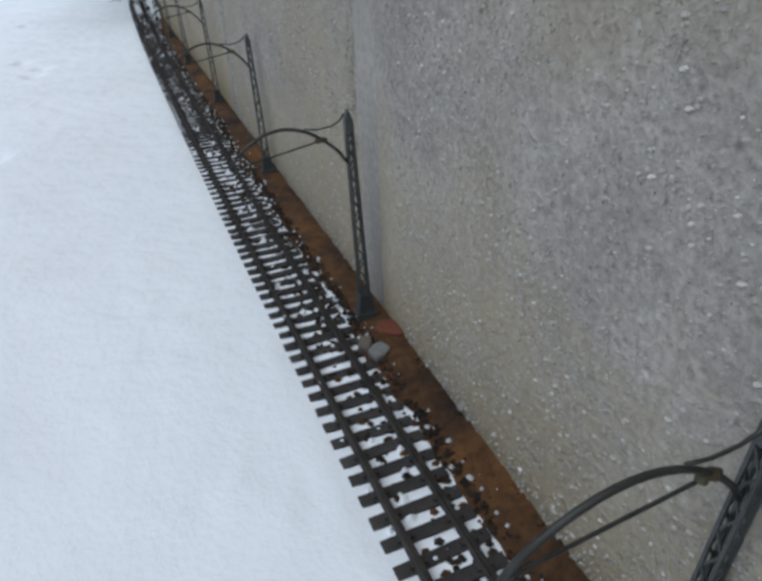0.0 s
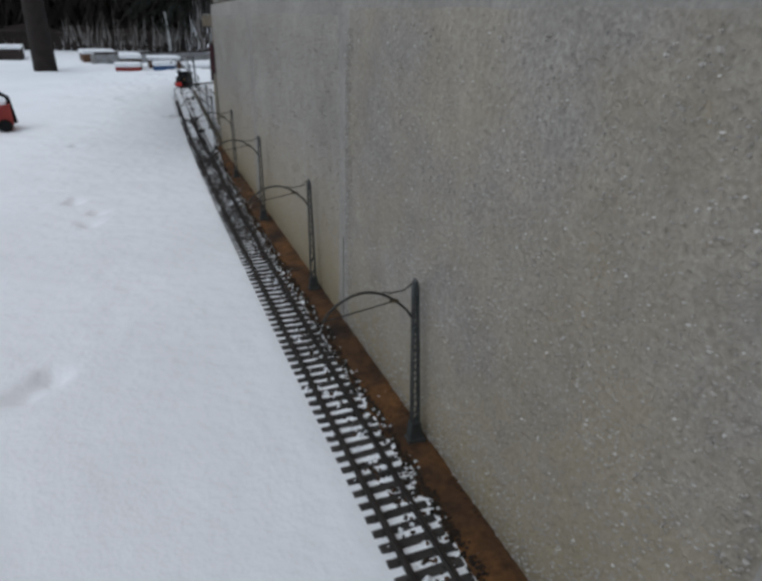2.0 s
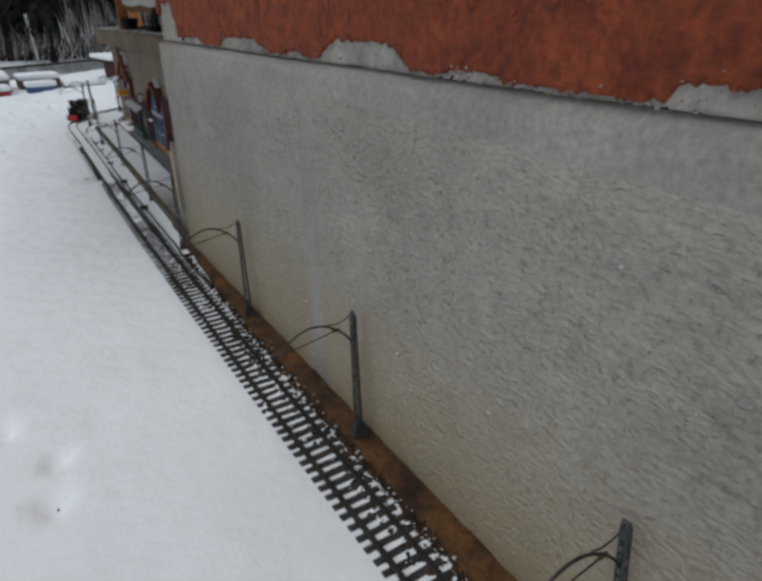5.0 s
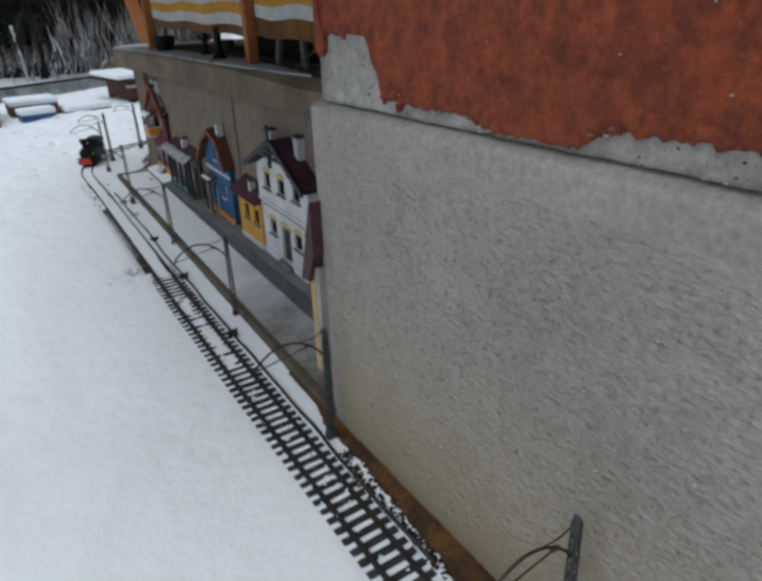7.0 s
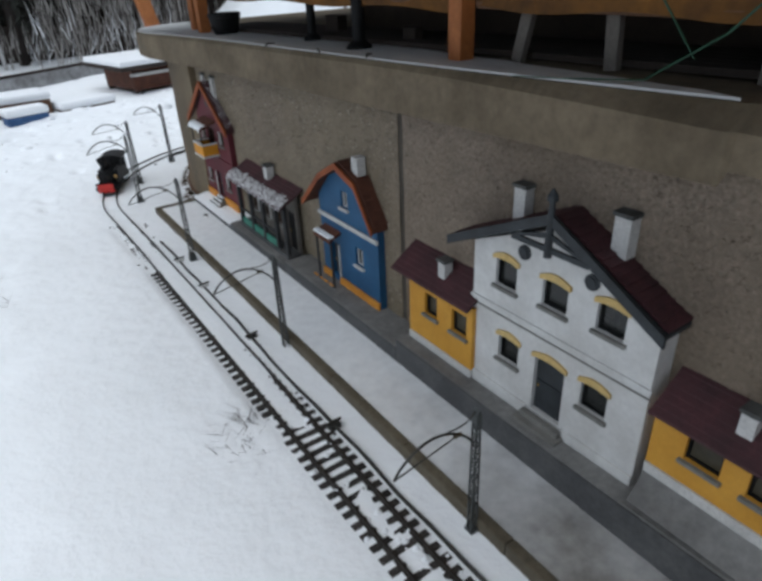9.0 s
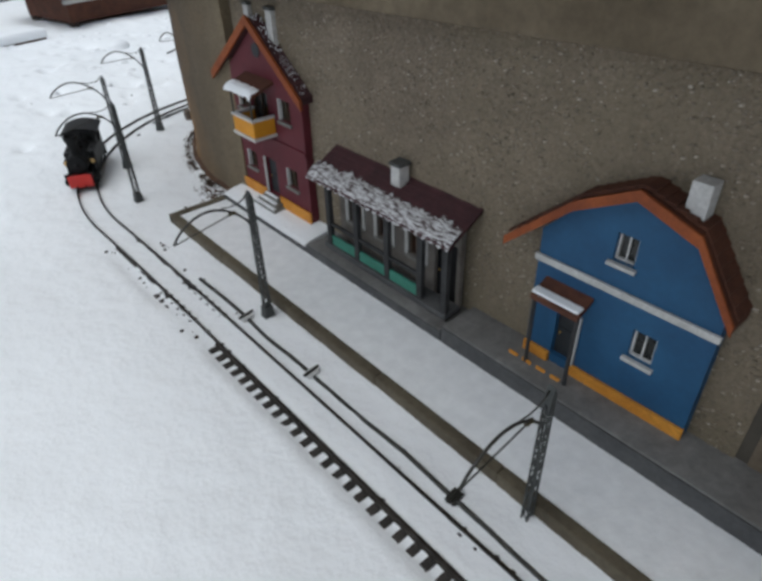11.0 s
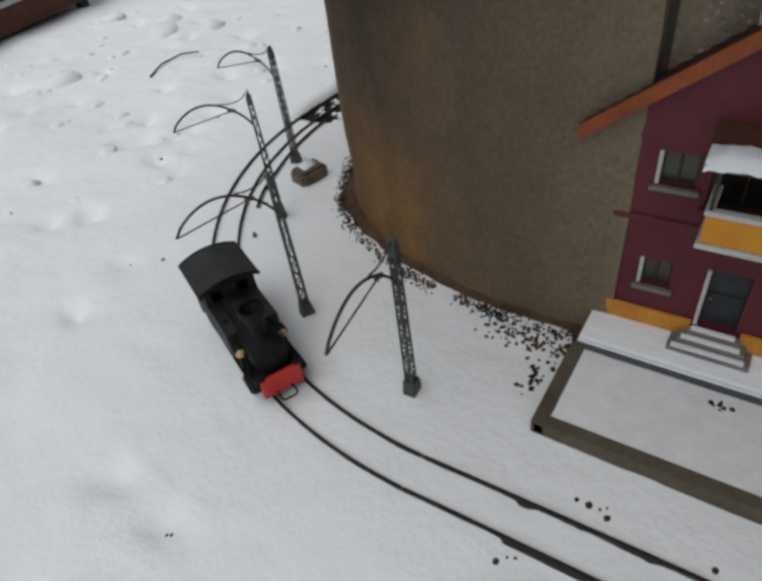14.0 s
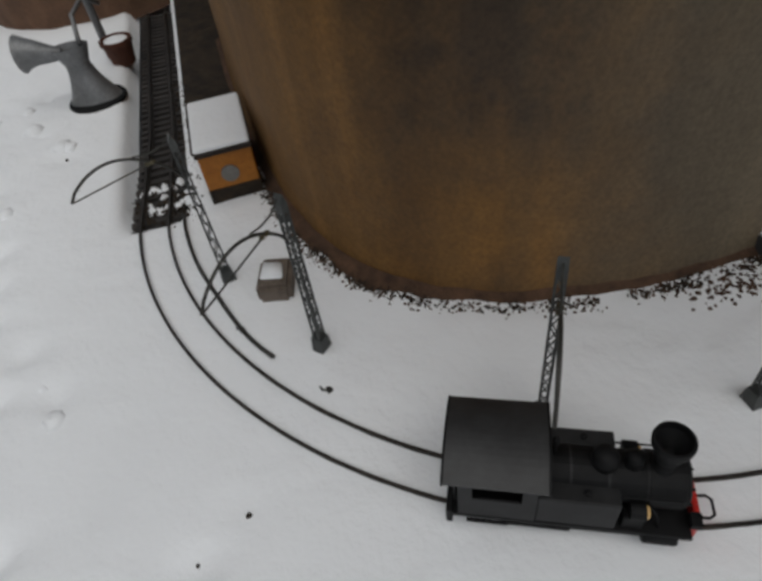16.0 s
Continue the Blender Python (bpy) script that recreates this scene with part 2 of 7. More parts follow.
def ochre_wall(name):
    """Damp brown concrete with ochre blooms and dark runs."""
    m, nt, b = material(name)
    big, mid, fine = noise_node(nt, 2.3, 6, 0.65), noise_node(nt, 14, 6, 0.7), noise_node(nt, 160, 4)
    co = nt.nodes.new("ShaderNodeTexCoord")
    mapping = nt.nodes.new("ShaderNodeMapping")
    mapping.inputs["Scale"].default_value = (9, 9, 1.2)
    nt.links.new(co.outputs["Object"], mapping.inputs["Vector"])
    runs = nt.nodes.new("ShaderNodeTexNoise")
    runs.inputs["Scale"].default_value = 1.6
    nt.links.new(mapping.outputs[0], runs.inputs["Vector"])
    colour = ramp_node(nt, mid.outputs["Fac"], [(0.3, (0.038, 0.024, 0.014)), (0.7, (0.076, 0.048, 0.026))]).outputs[0]
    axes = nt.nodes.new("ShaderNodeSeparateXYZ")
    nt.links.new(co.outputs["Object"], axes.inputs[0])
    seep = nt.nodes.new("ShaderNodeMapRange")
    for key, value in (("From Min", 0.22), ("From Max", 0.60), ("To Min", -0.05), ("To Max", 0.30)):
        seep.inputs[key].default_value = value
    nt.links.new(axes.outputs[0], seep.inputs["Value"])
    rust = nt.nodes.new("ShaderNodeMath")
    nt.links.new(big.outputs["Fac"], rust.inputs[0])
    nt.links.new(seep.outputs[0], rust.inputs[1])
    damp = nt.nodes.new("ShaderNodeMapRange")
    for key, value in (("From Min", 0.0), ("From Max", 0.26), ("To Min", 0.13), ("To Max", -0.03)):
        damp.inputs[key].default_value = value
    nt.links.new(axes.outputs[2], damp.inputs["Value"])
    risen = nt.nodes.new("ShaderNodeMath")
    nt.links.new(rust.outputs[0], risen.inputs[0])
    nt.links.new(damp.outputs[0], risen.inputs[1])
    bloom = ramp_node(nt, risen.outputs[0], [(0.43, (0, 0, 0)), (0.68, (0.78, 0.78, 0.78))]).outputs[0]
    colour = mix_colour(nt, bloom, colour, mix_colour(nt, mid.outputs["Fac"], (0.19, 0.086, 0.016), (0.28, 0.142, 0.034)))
    # tan at low y, blending to brown further along the wall
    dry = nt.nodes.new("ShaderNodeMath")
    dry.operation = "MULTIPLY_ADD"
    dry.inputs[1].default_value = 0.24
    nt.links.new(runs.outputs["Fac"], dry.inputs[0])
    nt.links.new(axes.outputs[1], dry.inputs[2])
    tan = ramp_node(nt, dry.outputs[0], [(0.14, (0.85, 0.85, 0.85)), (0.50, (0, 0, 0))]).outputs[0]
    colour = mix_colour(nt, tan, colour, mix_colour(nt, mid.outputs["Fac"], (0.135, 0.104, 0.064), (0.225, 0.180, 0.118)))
    run = ramp_node(nt, runs.outputs["Fac"], [(0.35, (0.84, 0.83, 0.82)), (0.5, (0.97, 0.97, 0.97)), (0.70, (1.28, 1.26, 1.22))]).outputs[0]
    colour = mix_colour(nt, 1.0, colour, run, "MULTIPLY")
    grain = ramp_node(nt, fine.outputs["Fac"], [(0.3, (0.75, 0.75, 0.75)), (0.7, (1.15, 1.15, 1.15))]).outputs[0]
    nt.links.new(mix_colour(nt, 1.0, colour, grain, "MULTIPLY"), b.inputs["Base Color"])
    b.inputs["Roughness"].default_value = 0.8
    bump_node(nt, b, mid.outputs["Fac"], 0.5, 0.004)
    bump_node(nt, b, fine.outputs["Fac"], 0.5, 0.0015)
    return m


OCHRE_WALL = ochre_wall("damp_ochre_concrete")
SLAB = surface("weathered_slab", (0.115, 0.087, 0.0523), (0.207, 0.162, 0.105), 6, 0.85, bump=0.5, depth=0.003)
# wide tone range paints the light and shade of lumps into the red
PLASTER_RED = surface("red_plaster", (0.19, 0.034, 0.011), (0.38, 0.078, 0.022), 34, 0.9, bump=1.0, depth=0.010, fine=90, grit=0.5)
PLASTER_GREY = surface("crumbled_mortar", (0.24, 0.223, 0.194), (0.43, 0.407, 0.36), 16, 0.9, bump=0.9, depth=0.005, fine=70)
SOIL = surface("brown_soil", (0.0117, 0.00707, 0.0051), (0.185, 0.080, 0.020), 9, 0.95, bump=0.9, depth=0.005, fine=90, grit=0.6)
FOOT_SOIL = surface("red_brown_soil", (0.055, 0.030, 0.018), (0.15, 0.080, 0.045), 30, 0.95, bump=0.9, depth=0.004, fine=220)
EARTH = surface("dark_litter", (0.012, 0.009, 0.006), (0.055, 0.036, 0.020), 40, 0.95, bump=0.9, depth=0.004, fine=260)
KERB = surface("brown_kerb_concrete", (0.075, 0.06, 0.038), (0.135, 0.112, 0.075), 14, 0.85, bump=0.5, depth=0.002)
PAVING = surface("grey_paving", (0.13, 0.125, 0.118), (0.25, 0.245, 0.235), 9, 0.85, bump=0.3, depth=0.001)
DECK = deck_material("snow_strewn_deck")
TERRACOTTA = surface("red_clay", (0.12, 0.033, 0.015), (0.18, 0.057, 0.027), 30, 0.9, bump=0.4, depth=0.001)
AMBER_PANE = surface("amber_glazing", (0.20, 0.06, 0.010), (0.34, 0.13, 0.02), 30, 0.2, bump=0.1, depth=0.0003)
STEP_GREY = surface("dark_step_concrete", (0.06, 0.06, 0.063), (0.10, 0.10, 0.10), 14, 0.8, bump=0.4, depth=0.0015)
SLEEPER = surface("black_sleeper", (0.018, 0.016, 0.015), (0.05, 0.042, 0.036), 60, 0.65, bump=0.4, depth=0.0006, vary=0.3)
RAIL = surface("tarnished_brass_rail", (0.030, 0.026, 0.023), (0.070, 0.060, 0.051), 40, 0.5, 0.6, bump=0.2, depth=0.0003)
MAST = surface("grey_green_mast_plastic", (0.036, 0.039, 0.038), (0.070, 0.075, 0.071), 50, 0.55, bump=0.2, depth=0.0004)
WIRE = surface("dark_arm_metal", (0.024, 0.023, 0.020), (0.055, 0.052, 0.043), 60, 0.5, 0.3, bump=0.1, depth=0.0003)
INSULATOR = surface("brown_insulator", (0.045, 0.036, 0.015), (0.10, 0.078, 0.03), 60, 0.5, bump=0.1, depth=0.0003)
WHITE = surface("white_house_paint", (0.54, 0.53, 0.51), (0.67, 0.665, 0.65), 14, 0.7, bump=0.15, depth=0.0005, fine=90, grit=0.12)
YELLOW = surface("yellow_house_paint", (0.52, 0.25, 0.022), (0.62, 0.32, 0.04), 14, 0.7, bump=0.1, depth=0.0005, grit=0.1)
TRIM = surface("pale_yellow_trim", (0.55, 0.38, 0.13), (0.66, 0.48, 0.20), 20, 0.7, bump=0.1, depth=0.0004)
SHED_YELLOW = surface("pale_ochre_paint", (0.46, 0.30, 0.10), (0.58, 0.40, 0.16), 20, 0.75, bump=0.1, depth=0.0005)
# cream lowered to carry the shade of the plinth corner
CREAM = surface("shaded_cream_paint", (0.26, 0.235, 0.19), (0.36, 0.33, 0.27), 14, 0.7, bump=0.1, depth=0.0004, grit=0.1)
BLUE = surface("blue_house_paint", (0.010, 0.066, 0.155), (0.018, 0.098, 0.21), 12, 0.65, bump=0.1, depth=0.0005, grit=0.12)
RED = surface("wine_red_house_paint", (0.0918, 0.0085, 0.017), (0.119, 0.0145, 0.0238), 12, 0.65, bump=0.1, depth=0.0005, grit=0.12)
ORANGE = surface("orange_brown_wood", (0.20, 0.042, 0.007), (0.34, 0.082, 0.014), 20, 0.7, bump=0.3, depth=0.0008)
KIOSK_ORANGE = surface("kiosk_orange", (0.46, 0.13, 0.008), (0.60, 0.20, 0.014), 20, 0.6, bump=0.1, depth=0.0004)
ORANGE_PLINTH = surface("orange_plinth", (0.55, 0.21, 0.02), (0.72, 0.32, 0.04), 20, 0.7, bump=0.2, depth=0.0006)
BALCONY = surface("amber_balcony", (0.58, 0.24, 0.010), (0.68, 0.30, 0.016), 20, 0.6, bump=0.1, depth=0.0004, grit=0.08)
HUT_ORANGE = surface("hut_orange", (0.36, 0.125, 0.012), (0.48, 0.18, 0.02), 20, 0.7, bump=0.2, depth=0.0006)
ROOF = surface("dark_red_roof", (0.046, 0.017, 0.020), (0.085, 0.027, 0.032), 20, 0.7, bump=0.4, depth=0.001)
ROOF_BROWN = surface("rust_roof", (0.07, 0.024, 0.013), (0.13, 0.045, 0.022), 20, 0.8, bump=0.4, depth=0.001)
TIMBER = surface("dark_blue_timber", (0.013, 0.016, 0.019), (0.032, 0.038, 0.043), 30, 0.6, bump=0.2, depth=0.0004)
GREYWOOD = surface("grey_post_wood", (0.020, 0.020, 0.021), (0.042, 0.042, 0.043), 30, 0.75, bump=0.3, depth=0.0005)
# grey lowered to hold the shade inside the waiting hall
GREYWALL = surface("pale_grey_wall", (0.12, 0.105, 0.09), (0.19, 0.17, 0.15), 20, 0.8, bump=0.2, depth=0.0005)
TEAL = surface("teal_bench", (0.035, 0.17, 0.12), (0.055, 0.24, 0.175), 20, 0.6, bump=0.1, depth=0.0004)
BROWNWIN = surface("brown_shutter", (0.035, 0.017, 0.009), (0.075, 0.035, 0.018), 30, 0.6, bump=0.1, depth=0.0004)
CHIMNEY = surface("chimney_white", (0.50, 0.49, 0.47), (0.64, 0.63, 0.61), 25, 0.75, bump=0.3, depth=0.0005)
CHIMCAP = surface("chimney_cap_grey", (0.05, 0.05, 0.048), (0.11, 0.11, 0.105), 25, 0.8, bump=0.3, depth=0.0005)
SILL = surface("grey_sill", (0.16, 0.155, 0.14), (0.24, 0.23, 0.21), 30, 0.75, bump=0.1, depth=0.0003)
LOCO = surface("matt_black_loco", (0.0036, 0.0036, 0.0039), (0.0096, 0.0096, 0.0102), 30, 0.62, 0.0, bump=0.2, depth=0.0004)
LOCO_GREY = surface("grey_black_sheet", (0.010, 0.010, 0.0105), (0.028, 0.028, 0.029), 12, 0.6, 0.0, bump=0.1, depth=0.0003)
for m, gloss in ((LOCO, 0.22), (LOCO_GREY, 0.32)):
    m.node_tree.nodes["Principled BSDF"].inputs["Specular IOR Level"].default_value = gloss
# lighter grey paints a sheen onto the black roof
LOCO_ROOF = surface("sheen_grey_roof_sheet", (0.0165, 0.0165, 0.0173), (0.039, 0.039, 0.0398), 9, 0.5, 0.0, bump=0.1, depth=0.0003)
LOCO_RED = surface("red_buffer_beam", (0.50, 0.018, 0.012), (0.62, 0.03, 0.02), 30, 0.45, bump=0.1, depth=0.0003)
BRASS = surface("brass", (0.5, 0.3, 0.08), (0.65, 0.42, 0.14), 60, 0.35, 0.9, bump=0.1, depth=0.0002)
LAMPGLASS = surface("lamp_lens", (0.70, 0.42, 0.14), (0.85, 0.58, 0.26), 60, 0.2, bump=0.05, depth=0.0002)
WOOD_BROWN = surface("weathered_brown_wood", (0.09, 0.045, 0.024), (0.17, 0.09, 0.05), 14, 0.8, bump=0.5, depth=0.002)
WOOD_ORANGE = surface("orange_stained_post", (0.30, 0.095, 0.022), (0.42, 0.15, 0.04), 10, 0.65, bump=0.4, depth=0.002)
DARKWOOD = surface("near_black_wood", (0.02, 0.014, 0.011), (0.05, 0.035, 0.027), 8, 0.85, bump=0.5, depth=0.003)
BARK = surface("dark_bark", (0.016, 0.011, 0.009), (0.036, 0.026, 0.021), 12, 0.95, bump=0.9, depth=0.01)
PALE_STALK = surface("pale_dry_stalk", (0.15, 0.135, 0.12), (0.42, 0.40, 0.38), 9, 0.9, bump=0.2, depth=0.001)
NEEDLES = surface("dark_fir_needles", (0.008, 0.010, 0.007), (0.024, 0.026, 0.018), 6, 0.9, bump=0.2, depth=0.001)
DULL_WALL = surface("snow_dusted_low_wall", (0.16, 0.155, 0.15), (0.50, 0.50, 0.50), 9, 0.9, bump=0.5, depth=0.004)
TWIGS = surface("bare_twigs", (0.022, 0.016, 0.013), (0.05, 0.037, 0.03), 5, 0.95, bump=0.3, depth=0.003)
CLOTH_YELLOW = surface("yellow_awning", (0.44, 0.20, 0.012), (0.58, 0.29, 0.025), 8, 0.85, bump=0.2, depth=0.002)
# dirty yellow hem with deep shade painted into its brown
CLOTH_HEM = surface("dirty_shaded_awning_hem", (0.065, 0.0279, 0.0072), (0.221, 0.093, 0.012), 9, 0.9, bump=0.3, depth=0.002, fine=70)
CLOTH_WHITE = surface("white_awning", (0.42, 0.41, 0.39), (0.60, 0.59, 0.56), 8, 0.85, bump=0.2, depth=0.002)
RED_CRATE = surface("red_crate", (0.25, 0.022, 0.018), (0.36, 0.045, 0.03), 14, 0.6, bump=0.3, depth=0.002)
BLUE_CRATE = surface("blue_crate", (0.03, 0.09, 0.22), (0.05, 0.13, 0.3), 14, 0.6, bump=0.3, depth=0.002)
ZINC = surface("grey_zinc", (0.17, 0.175, 0.18), (0.28, 0.285, 0.29), 18, 0.5, 0.5, bump=0.2, depth=0.001)
STONE = surface("brown_block", (0.11, 0.085, 0.065), (0.2, 0.16, 0.13), 40, 0.9, bump=0.7, depth=0.002)
GREEN = surface("dark_green_cord", (0.012, 0.055, 0.03), (0.03, 0.10, 0.055), 40, 0.6, bump=0.2, depth=0.0005)
WHITE_POLE = surface("white_pole_paint", (0.66, 0.66, 0.66), (0.8, 0.8, 0.8), 10, 0.6, bump=0.1, depth=0.001)


def glass_material(name, tint):
    m, nt, b = material(name)
    n = noise_node(nt, 60, 3)
    nt.links.new(ramp_node(nt, n.outputs["Fac"], [(0.3, tint), (0.8, tuple(1.5 * c for c in tint))]).outputs[0], b.inputs["Base Color"])
    b.inputs["Roughness"].default_value = 0.18
    return m


PANE = glass_material("dark_window_pane", (0.014, 0.015, 0.014))
PANE_OLIVE = glass_material("dusty_olive_pane", (0.05, 0.045, 0.032))


# ---- mesh helpers ----
def box(bm, x0, x1, y0, y1, z0, z1, bevel=0.0):
    vs = [bm.verts.new((x, y, z)) for x in (x0, x1) for y in (y0, y1) for z in (z0, z1)]
    fs = [bm.faces.new([vs[i] for i in q]) for q in ((0, 1, 3, 2), (4, 6, 7, 5), (0, 4, 5, 1), (2, 3, 7, 6), (0, 2, 6, 4), (1, 5, 7, 3))]
    if bevel:
        es = {e for f in fs for e in f.edges}
        bmesh.ops.bevel(bm, geom=list(es), offset=bevel, segments=2, affect="EDGES", profile=0.6)


def prism(bm, pts, axis, a, b):
    """A polygon in the plane across an axis, drawn out along it from a to b."""
    def at(p, c):
        return {"x": (c, p[0], p[1]), "y": (p[0], c, p[1]), "z": (p[0], p[1], c)}[axis]
    lo, hi = [bm.verts.new(at(p, a)) for p in pts], [bm.verts.new(at(p, b)) for p in pts]
    n = len(pts)
    for i in range(n):
        bm.faces.new((lo[i], lo[(i + 1) % n], hi[(i + 1) % n], hi[i]))
    bm.faces.new(lo[::-1]), bm.faces.new(hi)
    bmesh.ops.recalc_face_normals(bm, faces=bm.faces)


def tube(bm, pts, r, n=8, r2=None, closed_ends=True):
    """A round bar through points; r2: the radius at its far end."""
    pts = [Vector(p) for p in pts]
    rings = []
    up = Vector((0.13, 0.31, 1)).normalized()
    for i, p in enumerate(pts):
        d = (pts[min(i + 1, len(pts) - 1)] - pts[max(i - 1, 0)]).normalized()
        side = d.cross(up)
        side = side.normalized() if side.length > 1e-4 else d.orthogonal().normalized()
        over = side.cross(d)
        rad = r if r2 is None else r + (r2 - r) * i / (len(pts) - 1)
        rings.append([bm.verts.new(p + rad * (math.cos(2 * math.pi * k / n) * side + math.sin(2 * math.pi * k / n) * over)) for k in range(n)])
    for a, b in zip(rings, rings[1:]):
        for k in range(n):
            bm.faces.new((a[k], a[(k + 1) % n], b[(k + 1) % n], b[k]))
    if closed_ends:
        bm.faces.new(rings[0][::-1]), bm.faces.new(rings[-1])


def lathe(bm, profile, n=20, centre=(0, 0, 0), axis="z"):
    """Radius and height pairs turned about an axis."""
    rings = []
    for r, h in profile:
        ring = []
        for k in range(n):
            a = 2 * math.pi * k / n
            c, s = r * math.cos(a), r * math.sin(a)
            v = {"z": (c, s, h), "x": (h, c, s), "y": (c, h, s)}[axis]
            ring.append(bm.verts.new(Vector(centre) + Vector(v)))
        rings.append(ring)
    for a, b in zip(rings, rings[1:]):
        for k in range(n):
            bm.faces.new((a[k], a[(k + 1) % n], b[(k + 1) % n], b[k]))
    bm.faces.new(rings[0][::-1]), bm.faces.new(rings[-1])
    bmesh.ops.recalc_face_normals(bm, faces=bm.faces)


def finish(name, bm, mat, smooth=False):
    me = bpy.data.meshes.new(name)
    bmesh.ops.recalc_face_normals(bm, faces=bm.faces)
    bm.to_mesh(me)
    bm.free()
    me.materials.append(mat)
    if smooth:
        me.shade_smooth()
    return me


def part(name, bm, mat, parent, label="", smooth=False):
    ob = new(name, finish(name, bm, mat, smooth))
    ob.parent = parent
    if label:
        tagged(ob, label)
    return ob


def box_part(name, dims, mat, parent, label="", bevel=0.0):
    bm = bmesh.new()
    box(bm, *dims, bevel)
    return part(name, bm, mat, parent, label)


def thing(name, label, category, place=(0, 0, 0), turn=0.0, group=""):
    e = new(name)
    e.matrix_world = pose(*place, 0, 0, turn)
    return tagged(e, label, category, group)


def solid(name, bm, mat, label, category, kind="", smooth=False):
    return tagged(new(name, finish(name, bm, mat, smooth)), label, category, kind=kind)


def rough_grid(xs, ys, height):
    """A sheet over a grid of unequal steps; height gives its z."""
    verts = [(x, y, height(x, y)) for y in ys for x in xs]
    w = len(xs)
    faces = [(j * w + i, j * w + i + 1, (j + 1) * w + i + 1, (j + 1) * w + i) for j in range(len(ys) - 1) for i in range(w - 1)]
    return verts, faces


def wave(x, y, scale, seed=0.0):
    return noise.noise(Vector((x * scale + seed, y * scale - seed, seed)))


# ---- the line of the track ----
CURVE_X, CURVE_Y, CURVE_R = 0.60, 0.114, 0.71


def straight_x(y):
    u = max(0.0, -(y + 1.3))
    return -0.104 + 0.004 * min(1, max(0, -y)) + 0.0143 * u ** 1.59


def track_at(s):
    """Centre and heading of the line: s below 0 on the straight, then round the curve, then off to the right."""
    quarter = CURVE_R * math.pi / 2
    if s < 0:
        y = CURVE_Y + s
        slope = (straight_x(y + 0.01) - straight_x(y - 0.01)) / 0.02
        blend = max(0.0, 1 + s / 0.4)
        return Vector((straight_x(y) - 0.006 * blend * blend, y, 0)), math.atan2(1, slope)
    if s < quarter:
        a = s / CURVE_R
        return Vector((CURVE_X - CURVE_R * math.cos(a), CURVE_Y + CURVE_R * math.sin(a), 0)), math.pi / 2 - a
    return Vector((CURVE_X + (s - quarter), CURVE_Y + CURVE_R - 0.02 * min(1.0, (s - quarter) / 0.3), 0)), 0.0


def wall_x(y):
    """Face of the house plinth beside the line."""
    return 0.016 - 0.0345 * (y + 2.26)


# ---- snow ground ----
def steps(lo, hi, fine_lo, fine_hi, fine):
    mid = list(np.arange(fine_lo, fine_hi + 1e-6, fine))
    out, left, right, d = [], fine_lo, fine_hi, fine
    lows, highs = [], []
    while left > lo:
        d *= 1.35
        left -= d
        lows.append(left)
    d = fine
    while right < hi:
        d *= 1.35
        right += d
        highs.append(right)
    return lows[::-1] + mid + highs


DENT_RANDOM = random.Random(77)
DENTS = [(DENT_RANDOM.uniform(-0.5, 1.3), DENT_RANDOM.uniform(0.95, 2.3), DENT_RANDOM.uniform(0.015, 0.045), DENT_RANDOM.uniform(0.015, 0.05)) for _ in range(70)]
DENTS += [(-0.288, 0.437, 0.03, 0.055), (-0.297, 0.336, 0.028, 0.05), (0.586, 1.792, 0.05, 0.08), (0.382, 1.19, 0.04, 0.06), (1.131, 1.674, 0.06, 0.07), (1.068, 1.868, 0.06, 0.07),
         (0.38, 1.16, 0.03, 0.05), (0.32, 1.05, 0.03, 0.05), (0.10, 1.02, 0.03, 0.05),
         (0.02, 1.30, 0.03, 0.06), (-0.15, 1.12, 0.03, 0.05), (0.62, 1.35, 0.05, 0.1), (0.2, 1.6, 0.05, 0.1), (-0.45, 0.75, 0.02, 0.04), (-0.62, -0.3, 0.03, 0.05),
         (-0.55, -2.95, 0.06, 0.08), (-0.63, -2.0, 0.05, 0.07), (-0.7, -4.3, 0.05, 0.07), (0.9, 1.2, 0.05, 0.1), (0.55, 1.1, 0.04, 0.08), (-0.2, 1.8, 0.06, 0.1), (0.45, 1.9, 0.06, 0.1)]



DENTS += [(-0.114, 0.762, 0.03, 0.05), (0.298, 0.959, 0.03, 0.04), (0.646, 1.086, 0.03, 0.04), (0.02, 0.792, 0.03, 0.05), (-0.502, -4.144, 0.03, 0.03), (-0.47, -4.10, 0.03, 0.03),
          (-0.483, -3.198, 0.03, 0.04), (-0.467, -3.09, 0.03, 0.03), (0.06, 0.74, 0.02, 0.04), (0.42, 1.10, 0.03, 0.03), (0.66, 1.70, 0.03, 0.04)]
DENTS = [(x, y, min(rx, 0.027), min(ry, 0.038)) for x, y, rx, ry in DENTS]
DENT_CELLS = collections.defaultdict(list)
for dent in DENTS:
    for i in range(-2, 3):
        for j in range(-2, 3):
            DENT_CELLS[(math.floor(dent[0] / 0.2) + i, math.floor(dent[1] / 0.2) + j)].append(dent)


def line_distance(x, y):
    """How far a place lies from the centre of the track, and its mark along it."""
    if y < CURVE_Y:
        return abs(x - straight_x(y)), y
    if x < CURVE_X:
        return abs(math.hypot(x - CURVE_X, y - CURVE_Y) - CURVE_R), 0.5
    return abs(y - (CURVE_Y + CURVE_R)), 1.0


